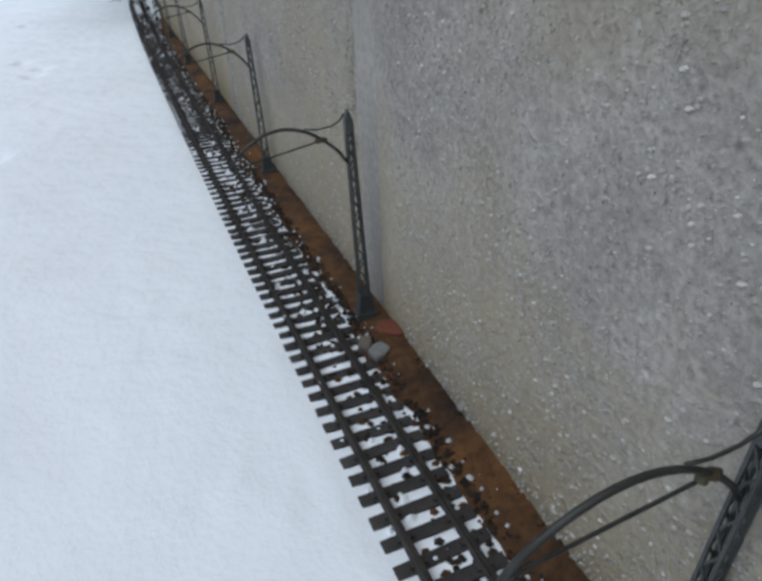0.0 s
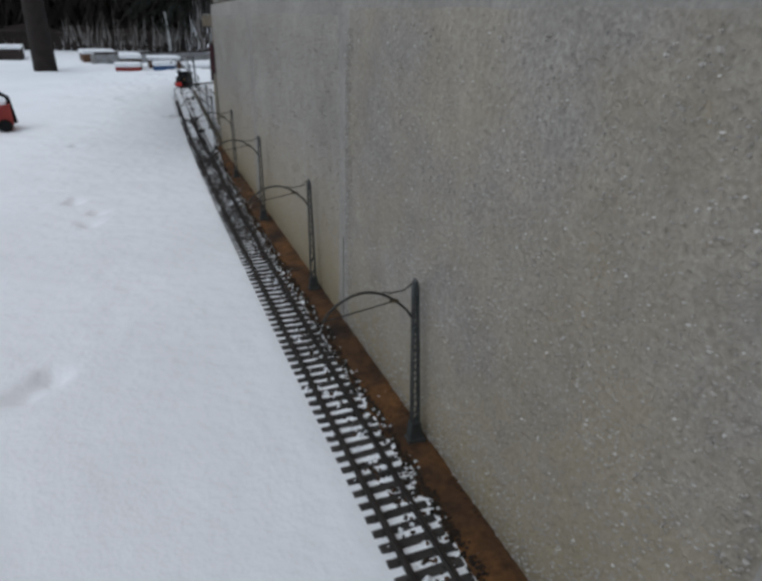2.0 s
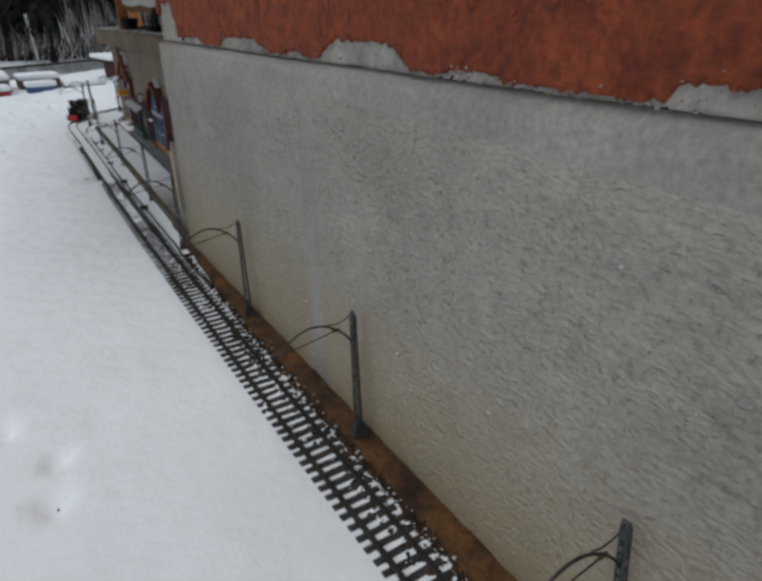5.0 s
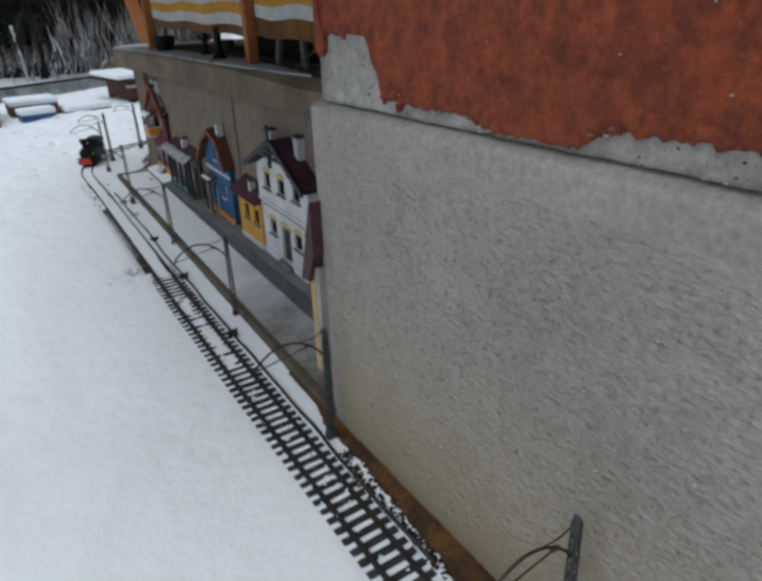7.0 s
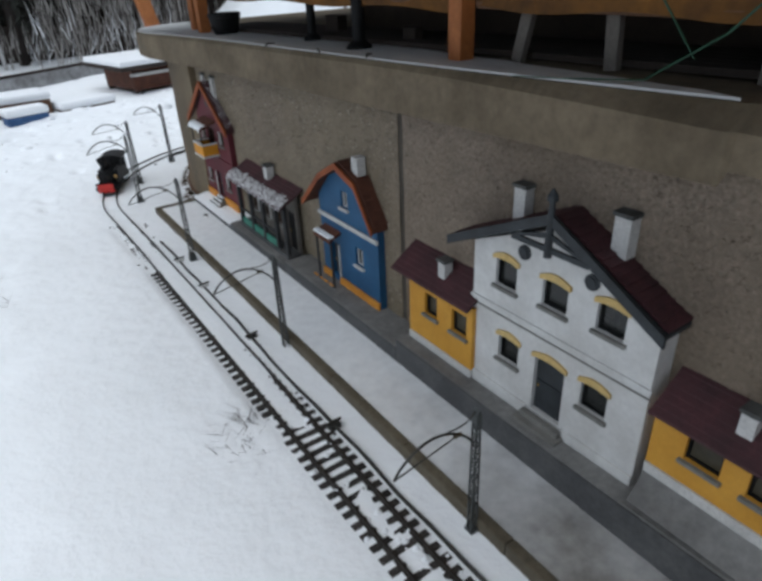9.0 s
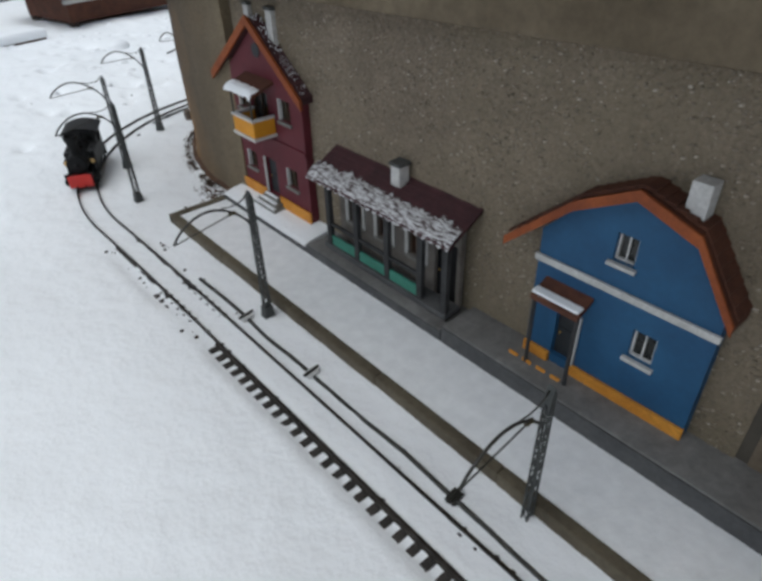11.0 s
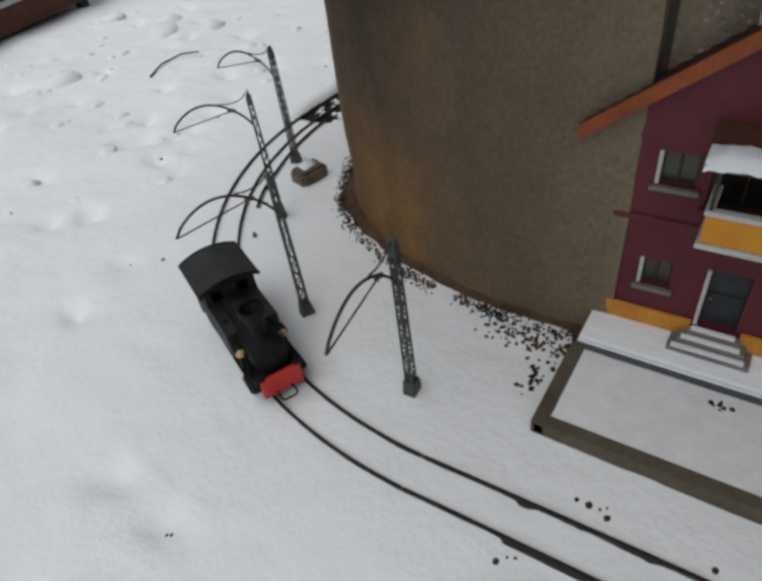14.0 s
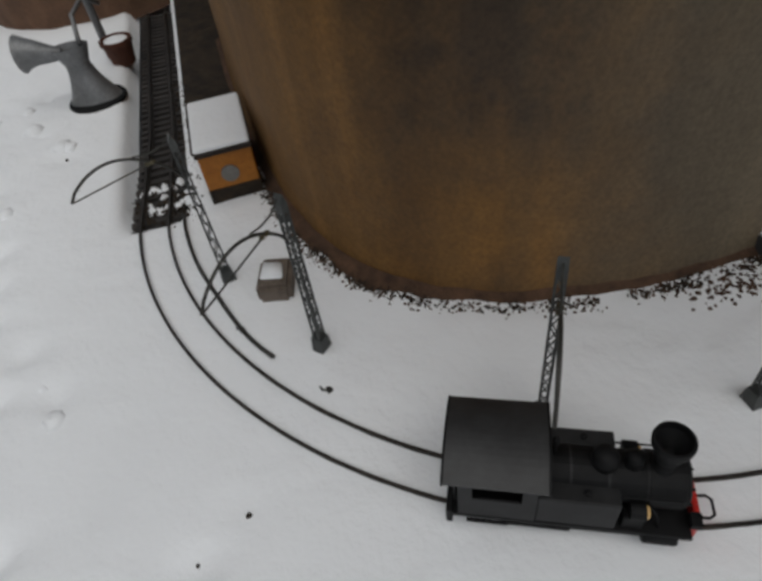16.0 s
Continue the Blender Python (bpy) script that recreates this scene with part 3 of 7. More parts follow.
def snow_height(x, y):
    far = math.hypot(x, y)
    d, along = line_distance(x, y)
    calm = min(1.0, max(0.0, (d - 0.06) / 0.25))
    z = calm * (0.018 * wave(x, y, 0.9, 3) + 0.010 * wave(x, y, 2.7, 9) + 0.004 * wave(x, y, 9, 5))
    if along < -1.35:
        level = 0.0012
    elif along < -0.95:
        level = 0.0012 + 0.0060 * (along + 1.35) / 0.4
    else:
        level = 0.0072
    if d < 0.06 and along < 0:
        level += 0.003 * wave(x, y, 2.6, 14) - ((0.0068 if along < -0.45 else 0.0052) if 0.028 < d < 0.052 and x < straight_x(y) and (-1.2 < along < -0.45 or -0.30 < along < -0.05) else 0)
    if d < 0.026 and -2.35 < along < -1.0:
        level += (0.0026 + 0.0022 * wave(x, y, 7, 3)) * min(1.0, (along + 2.35) / 0.6) * min(1.0, (0.026 - d) / 0.010) * (1 if along < -1.35 else 0.5)
    if d > 0.036 and along < -0.2 and x < straight_x(y):
        level += 0.003 * min(1.0, (d - 0.036) / 0.02)
    z += level + 0.0022 * wave(x, y, 30, 2)
    if y > -1 and far < 6:
        z += 0.0045 * wave(x, y, 15, 8) * calm * min(1.0, y + 1)
    if x > 0.60 and along == 1.0:
        z -= 0.07 * min(1.0, (x - 0.60) / 0.12) * min(1.0, max(0.0, (0.062 - d) / 0.02))
    for fx, fy, rx, ry in DENT_CELLS[(math.floor(x / 0.2), math.floor(y / 0.2))] if far < 6 else ():
        q = ((x + 0.012 * wave(x, y, 24, 31) - fx) / rx) ** 2 + ((y + 0.012 * wave(x, y, 24, 57) - fy) / ry) ** 2
        if q < 4:
            z -= min(0.026, 0.9 * min(rx, ry)) * math.exp(-1.5 * q) * (1 + 0.5 * wave(x, y, 40, 6)) * calm
    if y > 0.95 and far < 6:
        z += 0.020 * max(0.0, wave(x, y, 4.2, 21)) * min(1.0, (y - 0.95) / 0.4) * (1 if x > -0.9 else 0.3)
    far = math.hypot(x, max(0.0, y))
    if far > 4:
        z += 0.10 * (far - 4) * min(1.0, 0.25 + 0.10 * (far - 4)) * (0.6 if y > 0 else 0.2) * min(1.0, 6.0 / max(6.0, far))
    return z


gx = steps(-260, 260, -0.9, 1.35, 0.0135)
gy = steps(-260, 260, -5.8, 2.1, 0.0135)
me = bpy.data.meshes.new("ground")
verts, faces = rough_grid(gx, gy, snow_height)
me.from_pydata(verts, [], faces)
me.materials.append(SNOW)
me.shade_smooth()
tagged(new("ground", me), "white snow with soft dents and old footprints", "ground", kind="structure")

# brown soil left bare under the eaves, between line and plinth
ys = list(np.arange(-6.6, -1.95, 0.02))
verts, faces = [], []
for y in ys:
    a, b = straight_x(y) + 0.045 + 0.016 * wave(0, y, 6, 4) + 0.008 * wave(0, y, 25, 4), wall_x(y) + 0.006
    a += 0.028 * min(1.0, max(0.0, (y + 2.8) / 0.4))
    if y > -2.16:
        b = 0.0045
        a += max(0.0, (y + 2.16) / 0.17) * 0.06
    a = min(a, b - 0.004)
    sink = 0.010 * max(0.0, (y + 1.95) / 0.33)
    for k in range(7):
        u = k / 6
        x = a + (b - a) * u
        verts.append((x, y, 0.001 - sink + 0.007 * math.sin(math.pi * min(1, u * 1.2) * 0.6) + 0.005 * wave(x, y, 40, 7)))
for j in range(len(ys) - 1):
    for k in range(6):
        i = j * 7 + k
        faces.append((i, i + 1, i + 8, i + 7))
me = bpy.data.meshes.new("bare_soil")
me.from_pydata(verts, [], faces)
me.materials.append(SOIL)
me.shade_smooth()
tagged(new("bare_soil", me), "bare rust-brown soil strip at the foot of the plinth", "soil", kind="structure")


def litter(name, centres, count, size, spread, mat, label, seed, level=None):
    """Small flat scraps lying about, all in one mesh."""
    rnd = random.Random(seed)
    verts, faces = [], []
    for _ in range(count):
        cx, cy = centres(rnd)
        cx, cy = cx + rnd.gauss(0, spread), cy + rnd.gauss(0, spread)
        z = (snow_height(cx, cy) if level is None else level) + 0.002
        s, a = size * rnd.uniform(0.4, 1.3), rnd.uniform(0, 6.28)
        h = s * rnd.uniform(0.2, 0.7)
        base = len(verts)
        for k in range(5):
            b = a + k * 1.257
            verts.append((cx + s * math.cos(b) * rnd.uniform(0.6, 1), cy + s * 0.7 * math.sin(b), z - 0.002))
        verts.append((cx, cy, z + h))
        faces += [(base + k, base + (k + 1) % 5, base + 5) for k in range(5)]
    me = bpy.data.meshes.new(name)
    me.from_pydata(verts, [], faces)
    me.materials.append(mat)
    tagged(new(name, me), label, "litter", kind="stuff")


def in_dents(rnd):
    x, y, rx, ry = rnd.choice(DENTS)
    return x, y


def along_wall(rnd):
    y = rnd.uniform(-6.2, -2.25)
    return wall_x(y) - rnd.uniform(0.0, 0.10 if y < -2.75 else 0.05), y


def snow_wall(rnd):
    y = rnd.uniform(-6.2, -2.3)
    return straight_x(y) + rnd.uniform(0.03, 0.075), y


def track_edge(rnd):
    y = rnd.uniform(-6.2, -2.3)
    return straight_x(y) + 0.054 + 0.010 * wave(0, y, 7, 2) * rnd.random(), y


def wall_edge(rnd):
    y = rnd.uniform(-6.2, -2.25)
    return wall_x(y) - 0.006, y


litter("wet_and_shade_crumbs", track_edge, 3000, 0.0040, 0.0048, EARTH, "wet black earth along the ends of the sleepers", 31, 0.004)
# black crumbs stand in for the shadow strip at the plinth foot
litter("wet_and_shade_crumbs", wall_edge, 1400, 0.0034, 0.0040, EARTH, "black crumbs laid as a shadow strip along the plinth foot", 32, 0.005)
litter("snow_clumps", track_edge, 180, 0.0036, 0.0060, SNOW_THIN, "grey remains of snow between the sleeper ends", 33, 0.006)
litter("leaf_scraps", in_dents, 60, 0.0045, 0.012, EARTH, "dark scraps of leaf in the dents of the snow", 14)
litter("soil_crumbs", along_wall, 1500, 0.005, 0.006, SOIL, "brown crumbs of soil beside the line", 3)
litter("dark_crumbs", along_wall, 2200, 0.006, 0.006, EARTH, "dark crumbs of earth and bark beside the line", 13)
litter("snow_clumps", snow_wall, 380, 0.0055, 0.012, SNOW, "small clumps of snow beside the rails", 4)


def between_rails(rnd):
    y = rnd.uniform(-6.2, -1.2)
    return straight_x(y) + rnd.uniform(-0.036, 0.036), y


litter("snow_clumps", between_rails, 420, 0.0075, 0.003, SNOW, "loose snow lying over the sleepers", 15)


# ---- house plinth beside the line, with red plaster above ----
Y_CORNER, Y_BACK = -2.15, -8.5


def crack(y):
    """Height of the open joint where the sloping ledge meets the house wall."""
    return 0.626 - 0.0170 * (y + 2.2)


def arris(y):
    """Height of the plinth's worn front edge."""
    return 0.620 - 0.0115 * (y + 2.2) + 0.0016 * wave(0, y, 9, 2) + 0.0012 * wave(0, y, 30, 5)


def loft(rows):
    """Bmesh skin through closed sections of equal length, capped at both ends."""
    bm = bmesh.new()
    rings = [[bm.verts.new(p) for p in row] for row in rows]
    n = len(rings[0])
    for p, q in zip(rings, rings[1:]):
        for i in range(n):
            bm.faces.new((p[i], p[(i + 1) % n], q[(i + 1) % n], q[i]))
    bm.faces.new(rings[0][::-1]), bm.faces.new(rings[-1])
    return bm


stations = [Y_BACK, -7.0, -6.4] + list(np.arange(-6.3, Y_CORNER - 0.04, 0.03)) + [-2.186, Y_CORNER]
rows = []
for y in stations:
    w, top, joint = wall_x(y), arris(y), crack(y)
    soft, end = (0.004, 0.030) if y == Y_CORNER else (0.0, 0.0)
    rows.append([(w + x, y + end * (z - 0.24), z) for x, z in ((soft, -0.2), (soft, 0.3), (soft, top - 0.008), (soft + 0.0012, top - 0.003), (soft + 0.004, top), (0.024, joint), (0.5, joint), (0.5, -0.2))])
plinth = solid("wall_plinth", loft(rows), CEMENT, "grey cement house plinth with pebbled panels", "wall", "structure")
joints = [Y_CORNER - 0.026, -3.10, -4.03, -4.96, -5.89, -6.82, -7.75]
for k, (top, bottom) in enumerate(zip(joints, joints[1:])):
    y1, y0 = top - (0.03 if k else 0.012), bottom + 0.03
    mat = CEMENT_DARK if k == 0 else CEMENT_TROWELLED if k == 1 else PEBBLE
    bm = bmesh.new()
    ny, nz = 24, 16
    rows = [[bm.verts.new((wall_x(y0 + (y1 - y0) * j / ny) - (0.0 if i in (0, nz) or j in (0, ny) else (0.0015 if k < 2 else 0.0035) + 0.001 * wave(j, i, 0.7)),
                           y0 + (y1 - y0) * j / ny + 0.004 * wave(i, j, 0.6, top), 0.004 + (arris(y0) - 0.052) * i / nz + 0.004 * wave(j, i, 0.6, 8))) for i in range(nz + 1)] for j in range(ny + 1)]
    for j in range(ny):
        for i in range(nz):
            bm.faces.new((rows[j][i], rows[j][i + 1], rows[j + 1][i + 1], rows[j + 1][i]))
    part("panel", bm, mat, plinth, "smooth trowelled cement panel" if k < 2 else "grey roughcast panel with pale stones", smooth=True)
box_part("joint", (wall_x(-4.03) - 0.0008, wall_x(-4.03) + 0.002, -4.031, -4.029, 0.02, 0.19), EARTH, plinth, "narrow dark joint")


def roughcast(parent, count, place, out, r0, r1, mat, label, seed, flat=1.0):
    """Stones thrown into the wet render, standing proud of the wall; place gives x, y, z of each."""
    rnd = random.Random(seed)
    verts, faces = [], []
    for _ in range(count):
        x, y, z = place(rnd)
        if wave(y, z, 9, seed) + 0.6 * wave(y, z, 38, seed + 2) < rnd.uniform(-0.85, 0.45):
            continue
        r = r0 + (r1 - r0) * rnd.random() ** 2.2
        h, turn, long = flat * r * rnd.uniform(0.5, 1.0), rnd.uniform(0, 6.28), rnd.uniform(1.0, 2.4)
        lean, rise = rnd.uniform(-0.35, 0.35) * r, rnd.uniform(-0.35, 0.35) * r
        n, base = 5, len(verts)
        for ring, (scale, depth) in enumerate(((1.0, 0.0012), (0.62, -h))):
            for i in range(n):
                q = turn + 6.283 * i / n
                u, v = r * scale * math.cos(q) * long, r * scale * math.sin(q) * rnd.uniform(0.8, 1.1)
                verts.append((x + depth * out, y + u * 0.9 + 0.3 * v + ring * lean, z + v - 0.25 * u + ring * rise))
        for i in range(n):
            j = (i + 1) % n
            faces.append((base + i, base + j, base + n + j, base + n + i))
        faces.append(tuple(base + n + i for i in range(n)))
    me = bpy.data.meshes.new("stones")
    me.from_pydata(verts, [], faces)
    me.materials.append(mat)
    ob = new("stones", me)
    ob.parent = parent
    tagged(ob, label, kind="stuff")


def on_plinth(lo, hi):
    def place(rnd):
        y = rnd.uniform(lo, hi)
        return wall_x(y) - 0.0035, y, rnd.uniform(0.012, arris(y) - 0.055 - 0.05 * rnd.random())
    return place


roughcast(plinth, 26000, on_plinth(-4.93, -4.045), 1, 0.0005, 0.0018, STONES_GREY, "pale and grey stones of the roughcast", 41)
roughcast(plinth, 24000, on_plinth(-5.86, -5.05), 1, 0.0005, 0.0018, STONES_GREY, "pale and grey stones of the roughcast", 42)
for y0, y1, mat, seed in ((-4.015, -3.110, CEMENT_TROWELLED, 43), (-3.090, -2.160, CEMENT_DARK, 47)):
    roughcast(plinth, 9000, on_plinth(y0, y1), 1, 0.0005, 0.0013, mat, "grit in the trowelled cement", seed + 1, 0.35)
    roughcast(plinth, 420, on_plinth(y0, y1), 1, 0.0006, 0.0015, STONES_GREY, "few stones showing through the cement", seed + 2)

bm = loft([[(wall_x(y) + x, y, z) for x, z in ((0.023, 0.61), (0.023, 3.2), (0.5, 3.2), (0.5, 0.61))] for y in (Y_BACK, Y_CORNER - 0.016)])
# dark colour makes the open joint read as a shadow line
upper = solid("wall_upper", bm, CEMENT_BROWN, "house wall behind its plaster, coloured dark as the joint's shade", "wall", "structure")

# where the red plaster has broken away: middle, half width and height of each patch
CHIPS = ((-2.225, 0.125, 0.098), (-2.42, 0.15, 0.017), (-2.79, 0.15, 0.027), (-3.05, 0.05, 0.012), (-3.27, 0.14, 0.036), (-3.52, 0.07, 0.012), (-3.81, 0.06, 0.022),
         (-4.10, 0.06, 0.017), (-4.235, 0.055, 0.027), (-4.44, 0.06, 0.016), (-4.60, 0.08, 0.03), (-4.85, 0.10, 0.02), (-5.2, 0.15, 0.02))


def plaster_edge(y):
    """Lower edge of the red plaster."""
    e = 0.005
    for mid, half, rise in CHIPS:
        u = abs(y + 0.020 * wave(0, y, 20, 3) + 0.008 * wave(0, y, 70, 6) - mid) / half
        e = max(e, rise * min(1.0, max(0.0, 2.2 * (1 - u))))
    if y > -2.38:
        e += 0.020 * wave(0, y, 33, 5) + 0.012 * wave(0, y, 85, 1)
    return crack(y) + max(0.001, e + 0.004 * wave(0, y, 60, 3) + 0.005 * wave(0, y, 170, 9) + 0.004 * wave(0, y, 420, 4))


def plaster_sheet(name, y0, y1, dy, heights, bottom, front, rough, mat, label):
    """Plaster laid over the wall: its own broken foot, then rows of lumpy surface upward."""
    ys, verts, faces = list(np.arange(y0, y1 + 1e-6, dy)), [], []
    for y in ys:
        e = bottom(y)
        for k, dz in enumerate(heights):
            lump = rough * (wave(y, e + dz, 28, 6) + 0.7 * wave(y, e + dz, 75, 2) + 0.5 * wave(y, e + dz, 190, 4)) if dz < 0.6 else 0.0
            verts.append((wall_x(y) + (0.022 if k == 0 else front + lump + (0.002 if k == 1 else 0.0)), y, min(3.19, e + dz)))
    n = len(heights)
    for j in range(len(ys) - 1):
        for k in range(n - 1):
            i = j * n + k
            faces.append((i, i + 1, i + n + 1, i + n))
    me = bpy.data.meshes.new(name)
    me.from_pydata(verts, [], faces)
    me.materials.append(mat)
    me.shade_smooth()
    ob = new(name, me)
    ob.parent = upper
    tagged(ob, label)


STEPS_UP = [0.0, 0.0015] + [0.005 + 0.006 * k for k in range(50)] + [0.36, 0.5, 0.8, 2.6]
plaster_sheet("mortar", -6.6, Y_CORNER - 0.017, 0.006, [0.0, 0.001] + [0.004 + 0.006 * k for k in range(28)] + [0.2],
              lambda y: crack(y) + 0.0004 + 0.0026 * max(0.0, wave(0, y, 14, 8)) + 0.0012 * max(0.0, wave(0, y, 90, 3)), 0.0135, 0.0016, PLASTER_GREY, "pale crumbled mortar under the plaster")
plaster_sheet("plaster", -6.6, Y_CORNER - 0.017, 0.005, STEPS_UP, plaster_edge, 0.0080, 0.0013, PLASTER_RED, "rust-red plaster, broken along its lower edge")
# return of the plaster round the corner
bm = bmesh.new()
yc = Y_CORNER - 0.016
pts = [(wall_x(yc) + 0.008, 3.19), (wall_x(yc) + 0.008, 0.80)] + [(wall_x(yc) + 0.012 + 0.006 * k, 0.80 - 0.0036 * k + 0.018 * wave(k, 3, 0.27) + 0.007 * wave(k, 8, 0.9, 2)) for k in range(20)] + [(0.45, 0.72), (0.45, 3.19)]
prism(bm, pts, "y", yc + 0.001, yc + 0.012)
part("plaster", bm, PLASTER_RED, upper)
bm = bmesh.new()
prism(bm, [(wall_x(yc) + 0.0135, 0.63), (0.45, 0.63), (0.45, 0.86), (wall_x(yc) + 0.0135, 0.86)], "y", yc - 0.004, yc + 0.0008)
part("mortar", bm, PLASTER_GREY, upper)
bm = bmesh.new()
prism(bm, [(yc + 0.002, 0.86), (yc + 0.002, 0.70), (yc - 0.012, 0.692), (yc - 0.022, 0.699), (yc - 0.026, 0.715), (yc - 0.020, 0.742), (yc - 0.010, 0.76), (yc - 0.014, 0.86)], "x", wall_x(yc) + 0.006, wall_x(yc) + 0.0135)
part("plaster", bm, PLASTER_RED, upper, "scrap of red plaster left on the corner")
# crumbs of mortar in the broken edge, lumps and a few pale specks in the plaster
def in_gap(rnd):
    y = rnd.uniform(-5.4, Y_CORNER - 0.03)
    return wall_x(y) + 0.0135, y, crack(y) + 0.002 + (plaster_edge(y) - crack(y)) * rnd.random()


def along_edge(rnd):
    y = rnd.uniform(-5.4, Y_CORNER - 0.03)
    return wall_x(y) + 0.0085, y, plaster_edge(y) + 0.003 + 0.010 * rnd.random() ** 2


def on_plaster(rnd):
    y = rnd.uniform(-5.4, Y_CORNER - 0.03)
    return wall_x(y) + 0.0085, y, plaster_edge(y) + 0.004 + 0.22 * rnd.random() ** 1.5


roughcast(upper, 4200, in_gap, 1, 0.0006, 0.0024, PLASTER_GREY, "crumbled pale mortar", 51, 0.9)
# raised dark flecks mimic the shade in cavities
roughcast(upper, 500, in_gap, 1, 0.0006, 0.0018, EARTH, "dark flecks painted as shaded hollows in the mortar", 52, 0.3)
roughcast(upper, 300, in_gap, 1, 0.0008, 0.0022, PLASTER_RED, "scraps of red plaster on the mortar", 53, 0.7)
roughcast(upper, 260, along_edge, 1, 0.0006, 0.0020, PLASTER_GREY, "mortar showing through the edge of the plaster", 54, 0.6)
roughcast(upper, 9000, on_plaster, 1, 0.0010, 0.0032, PLASTER_RED, "coarse lumps in the red plaster", 55, 0.5)
roughcast(upper, 260, on_plaster, 1, 0.0006, 0.0016, PLASTER_GREY, "pale specks in the plaster", 56, 0.8)

# ---- terrace wall with the rounded end ----
X_WALL = 0.225
bm = bmesh.new()
box(bm, X_WALL, X_WALL + 0.25, -2.6, 0.02, -0.1, 0.545)
terrace_wall = solid("wall_terrace", bm, CEMENT_BROWN, "brown stained terrace wall behind the station", "wall", "structure")
ny, nz = 60, 20
for y0, y1, mat in ((-2.12, -1.16, PEBBLE_BROWN), (-1.145, -0.02, PEBBLE_TAN)):
    bm = bmesh.new()
    rows = [[bm.verts.new((X_WALL - 0.003 - 0.0015 * wave(i, j, 0.5), y0 + (y1 - y0) * j / ny, 0.02 + 0.515 * i / nz)) for i in range(nz + 1)] for j in range(ny + 1)]
    for j in range(ny):
        for i in range(nz):
            bm.faces.new((rows[j][i], rows[j][i + 1], rows[j + 1][i + 1], rows[j + 1][i]))
    part("panel", bm, mat, terrace_wall, "brown roughcast with pale pebbles", smooth=True)


roughcast(terrace_wall, 24000, lambda r: (X_WALL - 0.003, r.uniform(-1.14, -0.03), r.uniform(0.05, 0.50)), 1, 0.0006, 0.0023, STONES_TAN, "pale and brown stones of the roughcast", 45)
roughcast(terrace_wall, 9000, lambda r: (X_WALL - 0.003, r.uniform(-2.1, -1.17), r.uniform(0.05, 0.52)), 1, 0.0006, 0.0022, PEBBLE_BROWN, "brown grit of the roughcast", 46)


def round_end(offset=0.0, corner=0.0):
    """Plan of the rounded end of the terrace wall, from the station round to the far side."""
    line = [(0.186, -0.0125), (0.182, 0.08), (0.187, 0.17), (0.206, 0.28), (0.245, 0.39), (0.315, 0.495), (0.41, 0.56), (0.54, 0.605), (0.72, 0.632), (0.97, 0.652), (1.4, 0.66)]
    if not corner:
        out = []
        for (ax, ay), (bx, by), (cx, cy), (dx, dy) in zip([line[0]] + line, line, line[1:], line[2:] + [line[-1]]):
            for k in range(4):
                u = k / 4
                w = (-0.5 * u + u * u - 0.5 * u ** 3, 1 - 2.5 * u * u + 1.5 * u ** 3, 0.5 * u + 2 * u * u - 1.5 * u ** 3, -0.5 * u * u + 0.5 * u ** 3)
                out.append(Vector((w[0] * ax + w[1] * bx + w[2] * cx + w[3] * dx, w[0] * ay + w[1] * by + w[2] * cy + w[3] * dy)))
        moved = []
        for p, q, r in zip([out[0]] + out, out, out[1:] + [out[-1]]):
            d = (r - p).normalized()
            moved.append((q.x - d.y * offset, q.y + d.x * offset))
        return moved + [(4.0, 0.66 + offset), (4.0, -0.0125)]
    pts = [(0.155 - offset, 0.0)]
    for k in range(25):
        a = math.pi - math.pi / 2 * k / 24
        c, s = math.cos(a), math.sin(a)
        e = 1.0 - corner
        c, s = -abs(c) ** e, abs(s) ** e
        pts.append((0.56 + (0.405 + offset) * c, 0.13 + (0.51 + offset) * s))
    return pts + [(4.0, 0.66 + offset), (4.0, 0.0)]


bm = bmesh.new()
nz = 12


def batter(k):
    """The rounded wall draws in above its flared foot."""
    return -0.016 * min(1.0, k / 3)


plan = round_end(batter(0))
rings = [[bm.verts.new((x + 0.004 * wave(x * 3, y * 3, 1.3, k * 0.2), y + 0.004 * wave(y * 3, x * 3, 1.1, k * 0.3), -0.1 + 0.6 * k / nz)) for x, y in round_end(batter(k))] for k in range(nz + 1)]
for a, b in zip(rings, rings[1:]):
    for i in range(len(plan)):
        bm.faces.new((a[i], a[(i + 1) % len(plan)], b[(i + 1) % len(plan)], b[i]))
bm.faces.new(rings[-1])
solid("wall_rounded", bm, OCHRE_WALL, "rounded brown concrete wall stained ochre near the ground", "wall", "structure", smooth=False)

# slab on top of the terrace wall
bm = bmesh.new()


def slab_top(y):
    return 0.568 - 0.0235 * y


def slab_low(y):
    """The lower edge, broken away towards the house."""
    y = min(y, 0.0)
    broken = 0.0
    if y < -1.765:
        broken = 0.016 + 0.004 * wave(0, y, 22, 3)
    return 0.487 - 0.0250 * y + broken + 0.002 * wave(0, y, 9)


def worn(y):
    """How far the front arris of the slab is worn down: only towards the house."""
    return min(1.0, max(0.0, (-1.3 - y) / 0.5))


